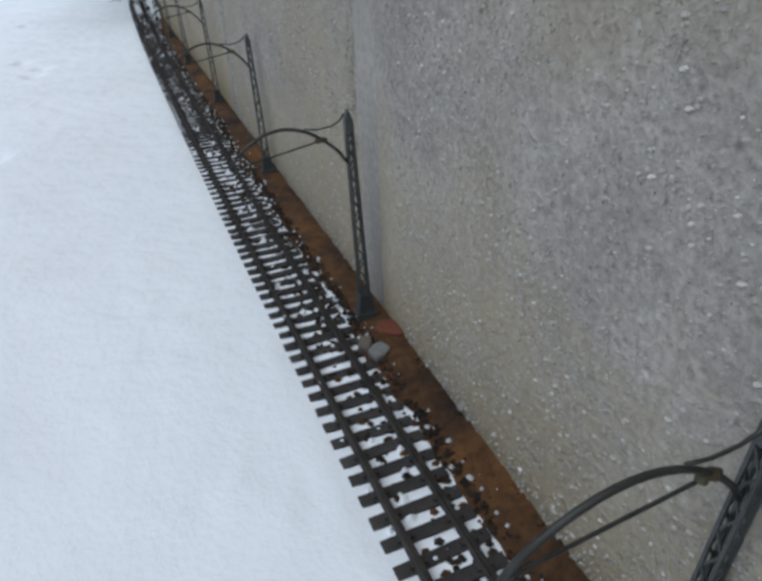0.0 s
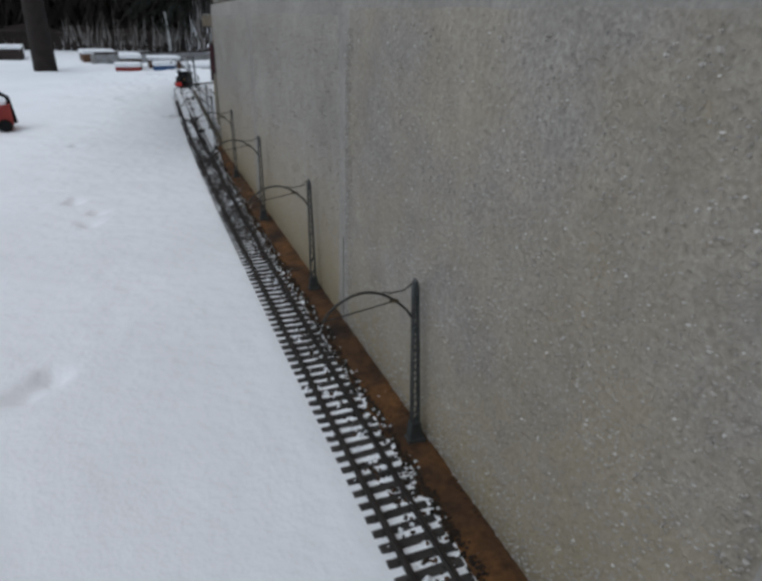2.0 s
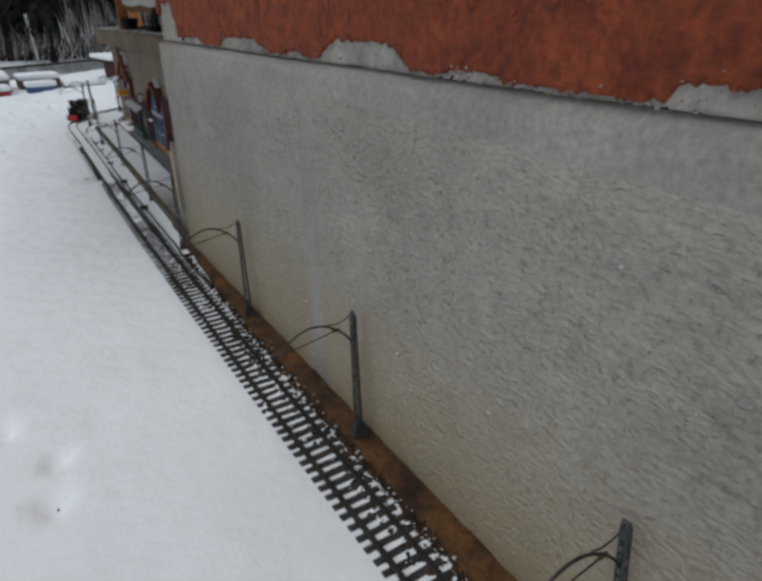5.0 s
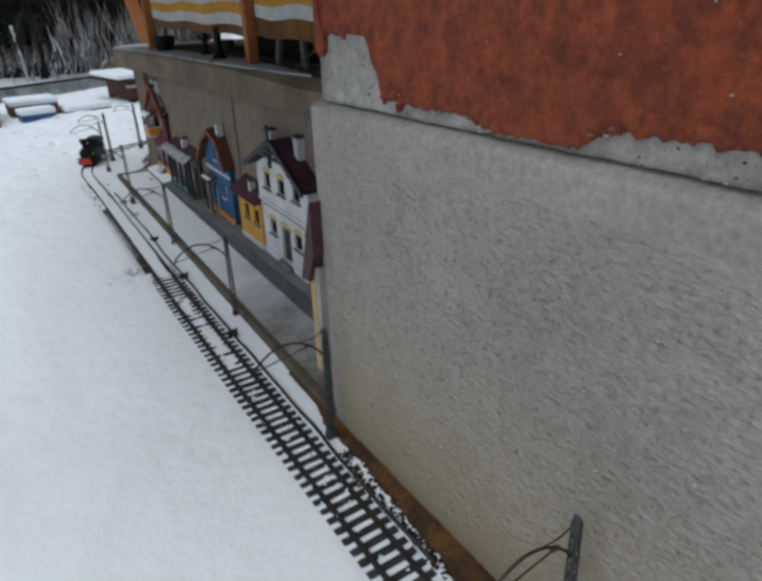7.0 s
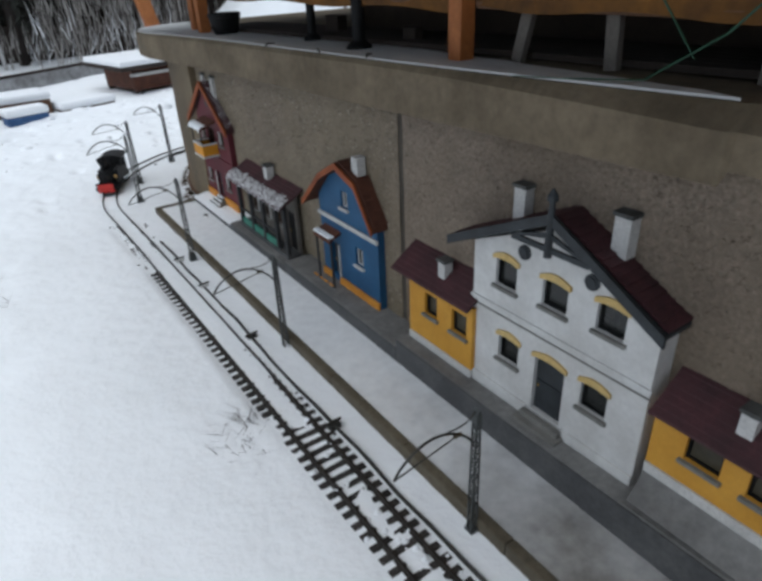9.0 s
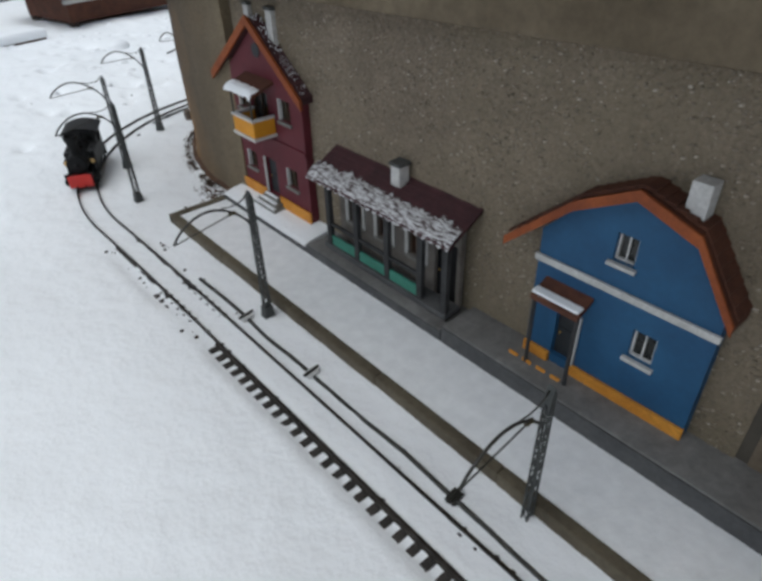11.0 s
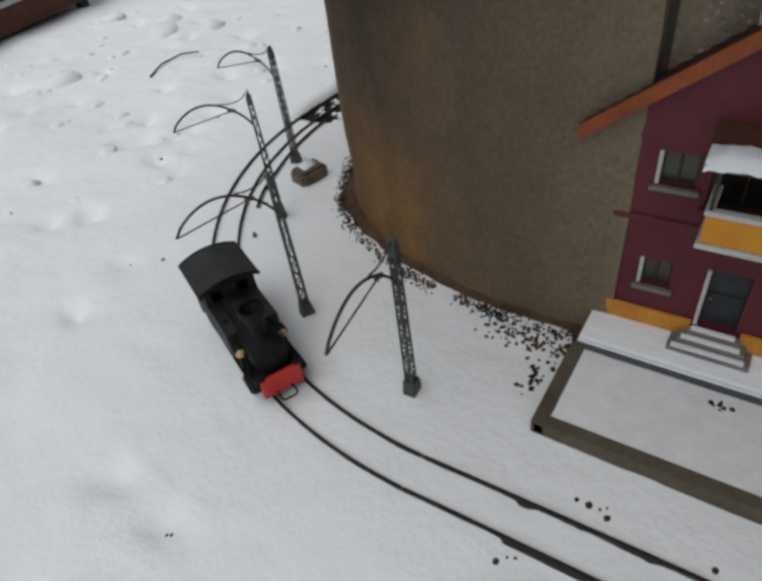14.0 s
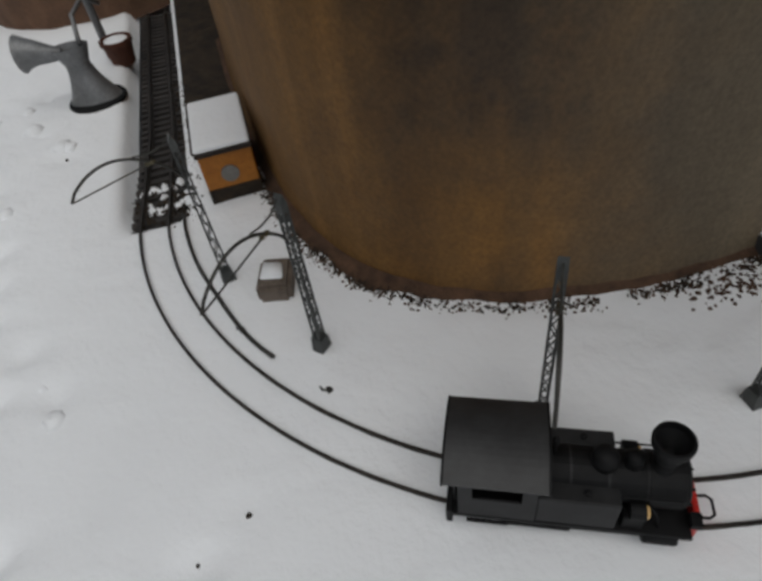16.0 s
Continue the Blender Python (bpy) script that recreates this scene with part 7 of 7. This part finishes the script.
lathe(bm, [(0.030, 0.051), (0.028, 0.060), (0.010, 0.066)], 14)
part("snow_cap", bm, SNOW, pot)
bm = bmesh.new()
tube(bm, [(1.375, 0.922, -0.02), (1.385, 0.925, 0.9)], 0.010, 10)
solid("grey_pole", bm, ZINC, "thin grey metal pole beside the bridge", "pole", smooth=True)
bm = bmesh.new()
box(bm, 0.80, 1.7, 0.595, 0.752, -0.02, 0.012)
solid("wall_footing", bm, EARTH, "dark damp footing along the wall", "footing", "structure")
tub = thing("wooden_tub", "large dark brown wooden tub standing in the snow", "tub", (2.02, 0.99, 0.0))
bm = bmesh.new()
lathe(bm, [(0.34, -0.02), (0.35, 0.16), (0.35, 0.17), (0.33, 0.17), (0.32, 0.15)], 36)
part("body", bm, WOOD_BROWN, tub)
bm = bmesh.new()
lathe(bm, [(0.32, 0.145), (0.31, 0.165), (0.1, 0.175), (0.01, 0.175)], 36)
part("snow_cap", bm, SNOW, tub, smooth=True)

# ---- yard behind ----
def planter(x, y, w, d, h, mat, label, turn=0, z=None):
    t = thing("planter", label, "planter", (x, y, snow_height(x, y) - 0.01 if z is None else z), turn, "planters")
    for a, b in (((-w / 2, w / 2, -d / 2, -d / 2 + 0.02)), ((-w / 2, w / 2, d / 2 - 0.02, d / 2))) and (((-w / 2, w / 2), (-d / 2, -d / 2 + 0.02)), ((-w / 2, w / 2), (d / 2 - 0.02, d / 2)), ((-w / 2, -w / 2 + 0.02), (-d / 2 + 0.0205, d / 2 - 0.0205)), ((w / 2 - 0.02, w / 2), (-d / 2 + 0.0205, d / 2 - 0.0205))):
        box_part("board", (*a, *b, 0, h), mat, t, "", 0.003)
    bm = bmesh.new()
    box(bm, -w / 2 - 0.01, w / 2 + 0.01, -d / 2 - 0.01, d / 2 + 0.01, h + 0.0005, h + 0.045, 0.02)
    part("snow_cap", bm, SNOW, t, "thick snow cap", smooth=True)


planter(-0.16, 2.33, 0.32, 0.24, 0.09, WOOD_BROWN, "brown wooden planter heaped with snow", 6)
planter(-0.16, 2.02, 0.22, 0.12, 0.045, BLUE_CRATE, "low blue crate capped with snow", 10)
planter(0.20, 2.28, 0.34, 0.16, 0.03, WOOD_BROWN, "flat brown board frame covered with snow", 14)
planter(-0.50, 2.25, 0.20, 0.45, 0.12, STONE, "brown stack of bricks under snow", 4)
planter(-0.52, 1.9, 0.24, 0.14, 0.05, RED_CRATE, "low reddish crate capped with snow", 4)
planter(-1.95, 3.6, 0.4, 0.3, 0.12, DARKWOOD, "dark low box capped with snow", 4)
planter(-2.5, 3.7, 0.4, 0.3, 0.12, DARKWOOD, "dark low box capped with snow", -8)
planter(-0.9, 3.3, 0.36, 0.3, 0.10, WOOD_BROWN, "brown low box capped with snow", 12)
hutch = thing("hutch", "dark red timber hutch with a broad snow-covered lid", "hutch", (0.78, 2.66, snow_height(0.7, 2.6)), 12)
box_part("body", (-0.26, 0.42, -0.20, 0.25, 0.02, 0.16), ROOF_BROWN, hutch, "red-brown body", 0.004)
for x in (-0.24, 0.40):
    for y in (-0.18, 0.22):
        box_part("leg", (x - 0.02, x + 0.02, y - 0.02, y + 0.02, -0.05, 0.0198), DARKWOOD, hutch)
box_part("lid", (-0.36, 0.52, -0.26, 0.33, 0.1602, 0.185), DARKWOOD, hutch, "dark lid board", 0.003)
box_part("lid_snow", (-0.36, 0.52, -0.26, 0.33, 0.1855, 0.222), SNOW, hutch, "thick snow on the lid", 0.016)
box_part("rail", (-0.28, 0.46, -0.225, -0.2005, 0.115, 0.135), CHIMNEY, hutch, "pale cross rail", 0.002)

bm = bmesh.new()
tube(bm, [(-0.02, 4.60, 0.0), (-0.03, 4.62, 0.3), (-0.045, 4.64, 0.56)], 0.016, 10)
solid("white_pole", bm, WHITE_POLE, "thin white pole by the fence", "pole", smooth=True)

# clods of crusted snow and a stick by the footprints
verts, faces = [], []
CLODS = [(0.558, 1.749, 0.045), (0.99, 1.775, 0.05), (1.136, 1.917, 0.04), (1.096, 1.643, 0.04), (0.461, 1.752, 0.022), (0.474, 1.48, 0.018), (0.836, 1.949, 0.014), (1.089, 2.189, 0.04), (0.766, 1.794, 0.016), (0.806, 1.778, 0.02), (0.385, 1.178, 0.02), (0.259, 0.959, 0.014)]
for cx, cy, r in CLODS + [(DENT_RANDOM.uniform(-0.4, 1.3), DENT_RANDOM.uniform(0.95, 2.3), DENT_RANDOM.uniform(0.006, 0.022)) for _ in range(60)]:
    z = snow_height(cx, cy)
    base = len(verts)
    for k in range(5):
        u = k / 4
        for i in range(9):
            a = 6.283 * i / 9
            rad = r * math.cos(u * 1.5) * (1 + 0.5 * wave(cx * 9 + math.cos(a), cy * 9 + math.sin(a) + u, 1.3, k))
            verts.append((cx + rad * math.cos(a) * 1.25, cy + rad * math.sin(a), z - 0.004 + r * 0.75 * math.sin(u * 1.5)))
    for k in range(4):
        for i in range(9):
            a, b = base + k * 9 + i, base + k * 9 + (i + 1) % 9
            faces.append((a, b, b + 9, a + 9))
me = bpy.data.meshes.new("snow_clods")
me.from_pydata(verts, [], faces)
me.materials.append(SNOW)
me.shade_smooth()
tagged(new("snow_clods", me), "clods of crusted snow around the footprints", "snow", kind="stuff")
bm = bmesh.new()
tube(bm, [(0.67, 1.48, snow_height(0.67, 1.48) + 0.004), (0.745, 1.512, snow_height(0.745, 1.512) + 0.008), (0.839, 1.524, snow_height(0.839, 1.524) + 0.008), (0.885, 1.495, snow_height(0.885, 1.495) + 0.006)], 0.0032, 8, 0.002)
solid("stick", bm, GREYWOOD, "bent grey-brown stick lying on the snow", "stick", smooth=True)

# red crate at the edge of the yard
crate = thing("red_cart", "small red garden cart with a black frame, snow inside", "cart", (-1.10, -1.46, 0.0), 12)
for a, b in (((-0.12, 0.12), (-0.08, -0.066)), ((-0.12, 0.12), (0.066, 0.08)), ((-0.12, -0.106), (-0.0655, 0.0655)), ((0.106, 0.12), (-0.0655, 0.0655))):
    box_part("side_board", (*a, *b, 0.03, 0.13), RED_CRATE, crate, "", 0.003)
box_part("floor_board", (-0.105, 0.105, -0.0655, 0.0655, 0.03, 0.04), RED_CRATE, crate)
box_part("snow_load", (-0.105, 0.105, -0.0655, 0.0655, 0.0402, 0.15), SNOW, crate, "heaped snow", 0.02)
bm = bmesh.new()
tube(bm, [(-0.115, 0, 0.13), (-0.10, 0, 0.19), (0.06, 0, 0.195), (0.115, 0, 0.16), (0.13, 0, 0.03)], 0.011, 10)
part("handle", bm, LOCO, crate, "black bow handle", smooth=True)
for x in (-0.08, 0.08):
    for y in (-0.09, 0.09):
        bm = bmesh.new()
        lathe(bm, [(0.03, -0.008), (0.032, 0.0), (0.03, 0.008)], 16, (x, y, 0.03), "y")
        part("wheel", bm, LOCO, crate)

# tree trunk and hedge, fence, wooded bank
def trunk(x, y, r, h, label):
    t = thing("tree", label, "tree", (x, y, snow_height(x, y) - 0.05))
    bm = bmesh.new()
    n = 18
    rings = []
    for k in range(9):
        u = k / 8
        rad = r * (1.25 - 0.45 * u + 0.25 * max(0, 0.2 - u))
        rings.append([bm.verts.new((0.05 * u * u + rad * (1 + 0.07 * wave(math.cos(6.283 * i / n) * 2, u * 4, 1, x)) * math.cos(6.283 * i / n), rad * (1 + 0.07 * wave(math.sin(6.283 * i / n) * 2, u * 4, 1, y)) * math.sin(6.283 * i / n), h * u)) for i in range(n)])
    for a, b in zip(rings, rings[1:]):
        for i in range(n):
            bm.faces.new((a[i], a[(i + 1) % n], b[(i + 1) % n], b[i]))
    bm.faces.new(rings[-1])
    part("trunk", bm, BARK, t, smooth=True)
    rnd = random.Random(int(100 * abs(x)))
    bm = bmesh.new()
    for k in range(26):
        a, z = rnd.uniform(0, 6.28), h * rnd.uniform(0.5, 1.0)
        p = Vector((0.05, 0, z))
        pts = [p]
        for _ in range(5):
            p = p + Vector((math.cos(a) * 0.12, math.sin(a) * 0.12, rnd.uniform(0.02, 0.16)))
            a += rnd.uniform(-0.5, 0.5)
            pts.append(p)
        tube(bm, pts, r * 0.22, 5, 0.004)
    part("crown", bm, TWIGS, t, "bare dark branches", smooth=True)


trunk(-1.30, 2.02, 0.085, 2.6, "dark rough tree trunk standing in the snowy yard")
trunk(-3.2, 3.9, 0.10, 3.0, "dark bare tree at the back of the yard")
trunk(1.6, 4.4, 0.06, 2.4, "dark bare tree behind the fence")

fence = thing("fence", "dark weathered plank fence along the back of the yard", "fence")
rnd = random.Random(17)
bm0 = bmesh.new()
box(bm0, -0.045, 0.045, -0.008, 0.008, -0.2, 0.30)
plank_mesh = finish("plank", bm0, DARKWOOD)
for k in range(64):
    x = -4.4 + 0.1 * k
    y = 4.95 + 0.06 * x * 0.3
    ob = new("plank", plank_mesh)
    ob.parent = fence
    ob.matrix_world = pose(x, y, snow_height(x, y) + rnd.uniform(-0.03, 0.03), rnd.uniform(-2, 2), rnd.uniform(-2, 2), 1)
for z in (0.06, 0.24):
    bm = bmesh.new()
    tube(bm, [(-4.5 + 0.5 * k, 4.93 + 0.018 * (-4.5 + 0.5 * k), snow_height(-4.5 + 0.5 * k, 4.93) + z) for k in range(14)], 0.02, 6)
    part("fence_rail", bm, DARKWOOD, fence)

# bank of bare brushwood, past counting
rnd = random.Random(5)


def brush(name, count, xr, yr, zr, length, width, mat, label, up=0.85):
    verts, faces = [], []
    for _ in range(count):
        x, y = rnd.uniform(*xr), rnd.uniform(*yr)
        z = snow_height(x, y) + rnd.uniform(*zr)
        d = Vector((rnd.gauss(0, 0.45), rnd.gauss(0, 0.45), up)).normalized()
        l, w = length * rnd.uniform(0.5, 1.4), width * rnd.uniform(0.5, 1.3)
        p, q = Vector((x, y, z)), Vector((x, y, z)) + d * l
        s = d.cross(Vector((0.2, 1, 0.1))).normalized() * w
        o = d.cross(s).normalized() * w
        b = len(verts)
        verts += [p + s, p - 0.5 * s + o, p - 0.5 * s - o, q]
        faces += [(b, b + 1, b + 3), (b + 1, b + 2, b + 3), (b + 2, b, b + 3)]
    me = bpy.data.meshes.new(name)
    me.from_pydata([tuple(v) for v in verts], [], faces)
    me.materials.append(mat)
    tagged(new(name, me), label, "brushwood", kind="stuff")


brush("brushwood", 14000, (-7, 5), (5.2, 8.0), (0.0, 1.9), 0.8, 0.014, TWIGS, "dense bare brown brushwood on the bank behind the fence")
brush("brushwood", 3500, (-9, 6), (5.8, 8.5), (0.0, 2.2), 1.0, 0.05, BARK, "dark trunks and limbs of the wooded bank")
brush("dry_stalks", 200, (-1.4, 1.8), (4.30, 4.85), (0.0, 0.22), 0.30, 0.006, PALE_STALK, "pale dry stalks standing along the fence", 3.0)
brush("dry_stalks", 320, (0.35, 1.9), (4.0, 4.85), (0.0, 0.50), 0.34, 0.006, PALE_STALK, "pale dry stalks and frosted twigs", 3.0)
brush("snowy_twigs", 60, (0.2, 1.5), (4.3, 4.8), (0.0, 0.30), 0.22, 0.006, SNOW, "few twigs white with snow", 2.0)

# low wall in front of the fence
low_wall = thing("low_wall", "low snow-dusted garden wall with a dark rail on top", "wall")
bm = bmesh.new()
prism(bm, [(-0.9, 2.85), (1.6, 4.05), (1.55, 4.12), (-0.95, 2.93)], "z", -0.05, 0.108)
part("body", bm, DULL_WALL, low_wall)
bm = bmesh.new()
tube(bm, [(-0.9 + 0.25 * k, 2.87 + 0.12 * k, 0.118) for k in range(11)], 0.012, 8)
part("rail", bm, DARKWOOD, low_wall, "dark rail")

# high drift of cleared snow beyond the terrace
xs, ys = list(np.linspace(1.75, 4.6, 40)), list(np.linspace(3.6, 5.4, 24))
verts, faces = rough_grid(xs, ys, lambda x, y: snow_height(x, y) - 0.02 + max(0.0, 0.66 + 0.12 * wave(x, y, 2.4, 4) + 0.05 * wave(x, y, 7, 2)) * min(1.0, (x - 1.75) / 0.8) * min(1.0, max(0.0, (y - 3.6) / 0.7)) * min(1.0, max(0.0, (5.4 - y) / 0.5)))
me = bpy.data.meshes.new("snow_drift")
me.from_pydata(verts, [], faces)
me.materials.append(SNOW)
me.shade_smooth()
tagged(new("snow_drift", me), "high drift of cleared snow beyond the terrace", "snow", kind="stuff")

# drooping fir behind the low wall
fir = thing("fir_tree", "dark fir with drooping needled boughs behind the low wall", "tree", (0.15, 4.75, 0.0))
bm = bmesh.new()
tube(bm, [(0, 0, -0.05), (0.01, 0, 0.9), (0, 0.02, 2.6)], 0.05, 10, 0.01)
part("trunk", bm, BARK, fir, smooth=True)
verts, faces = [], []
for k in range(64):
    a, z0, reach = rnd.uniform(0, 6.28), rnd.uniform(0.55, 2.5), rnd.uniform(0.45, 0.95)
    for j in range(46):
        u = j / 45
        c = Vector((math.cos(a) * reach * u, math.sin(a) * reach * u, z0 + 0.10 * u - 0.42 * u * u))
        for _ in range(3):
            tip = c + Vector((rnd.gauss(0, 0.06), rnd.gauss(0, 0.06), rnd.uniform(-0.12, 0.02)))
            w = Vector((rnd.uniform(-1, 1), rnd.uniform(-1, 1), 0.3)) * 0.008
            i = len(verts)
            verts += [tuple(c - w), tuple(c + w), tuple(tip)]
            faces.append((i, i + 1, i + 2))
me = bpy.data.meshes.new("crown")
me.from_pydata(verts, [], faces)
me.materials.append(NEEDLES)
ob = new("crown", me)
ob.parent = fir
tagged(ob, "dark drooping needles")
verts, faces = rough_grid(list(np.linspace(-30, 30, 60)), list(np.linspace(6.5, 22, 16)), lambda x, y: snow_height(x, y) - 0.3 + 0.9 * (y - 6.5) + 0.5 * wave(x, y, 0.4, 3))
me = bpy.data.meshes.new("wooded_bank")
me.from_pydata(verts, [], faces)
me.materials.append(BARK)
tagged(new("wooded_bank", me), "dark wooded slope rising behind the yard", "slope", kind="structure")

# dry grass and marks in the snow by the line
rnd = random.Random(31)


def tuft(x, y, n, spread, label):
    verts, faces = [], []
    for _ in range(n):
        px, py = x + rnd.gauss(0, spread), y + rnd.gauss(0, spread * 1.6)
        z = snow_height(px, py)
        a, l = rnd.uniform(0, 6.28), rnd.uniform(0.02, 0.06)
        q = Vector((px + math.cos(a) * l, py + math.sin(a) * l, z + rnd.uniform(0.002, 0.014)))
        b = len(verts)
        verts += [(px - 0.001, py, z - 0.001), (px + 0.001, py, z - 0.001), tuple(q)]
        faces.append((b, b + 1, b + 2))
    me = bpy.data.meshes.new("dry_grass")
    me.from_pydata(verts, [], faces)
    me.materials.append(TWIGS)
    tagged(new("dry_grass", me), label, "grass", kind="stuff")


tuft(-0.178, -1.19, 34, 0.013, "dry grass blades poking through the snow beside the rails")
tuft(-0.21, -1.23, 25, 0.02, "few dry grass blades in the snow")
tuft(-0.53, -0.24, 14, 0.015, "dry twig scraps on the snow")
tuft(-0.50, -0.37, 14, 0.012, "dry twig scraps on the snow")

# ---- sleepers, last: pieces of the track ----
rnd = random.Random(61)
bm = bmesh.new()
box(bm, -0.0435, 0.0435, -0.0062, 0.0062, -0.006, 0.004, 0.0009)
for s in (-1, 1):
    for t in (-1, 1):
        x = s * GAUGE / 2 + t * 0.0058
        box(bm, x - 0.0018, x + 0.0018, -0.003, 0.003, 0.004, 0.0068)
sleeper_mesh = finish("sleeper", bm, SLEEPER)
marks = [-6.35 + 0.0245 * k for k in range(246)] + [1.12 + 0.0245 * k for k in range(42)]
for s in marks:
    c, a = track_at(s)
    ob = new("sleeper", sleeper_mesh)
    ob.parent = track
    ob.matrix_world = pose(c.x, c.y, rnd.uniform(-0.0006, 0.0006), 0, 0, math.degrees(a) - 90 + rnd.uniform(-1.5, 1.5))
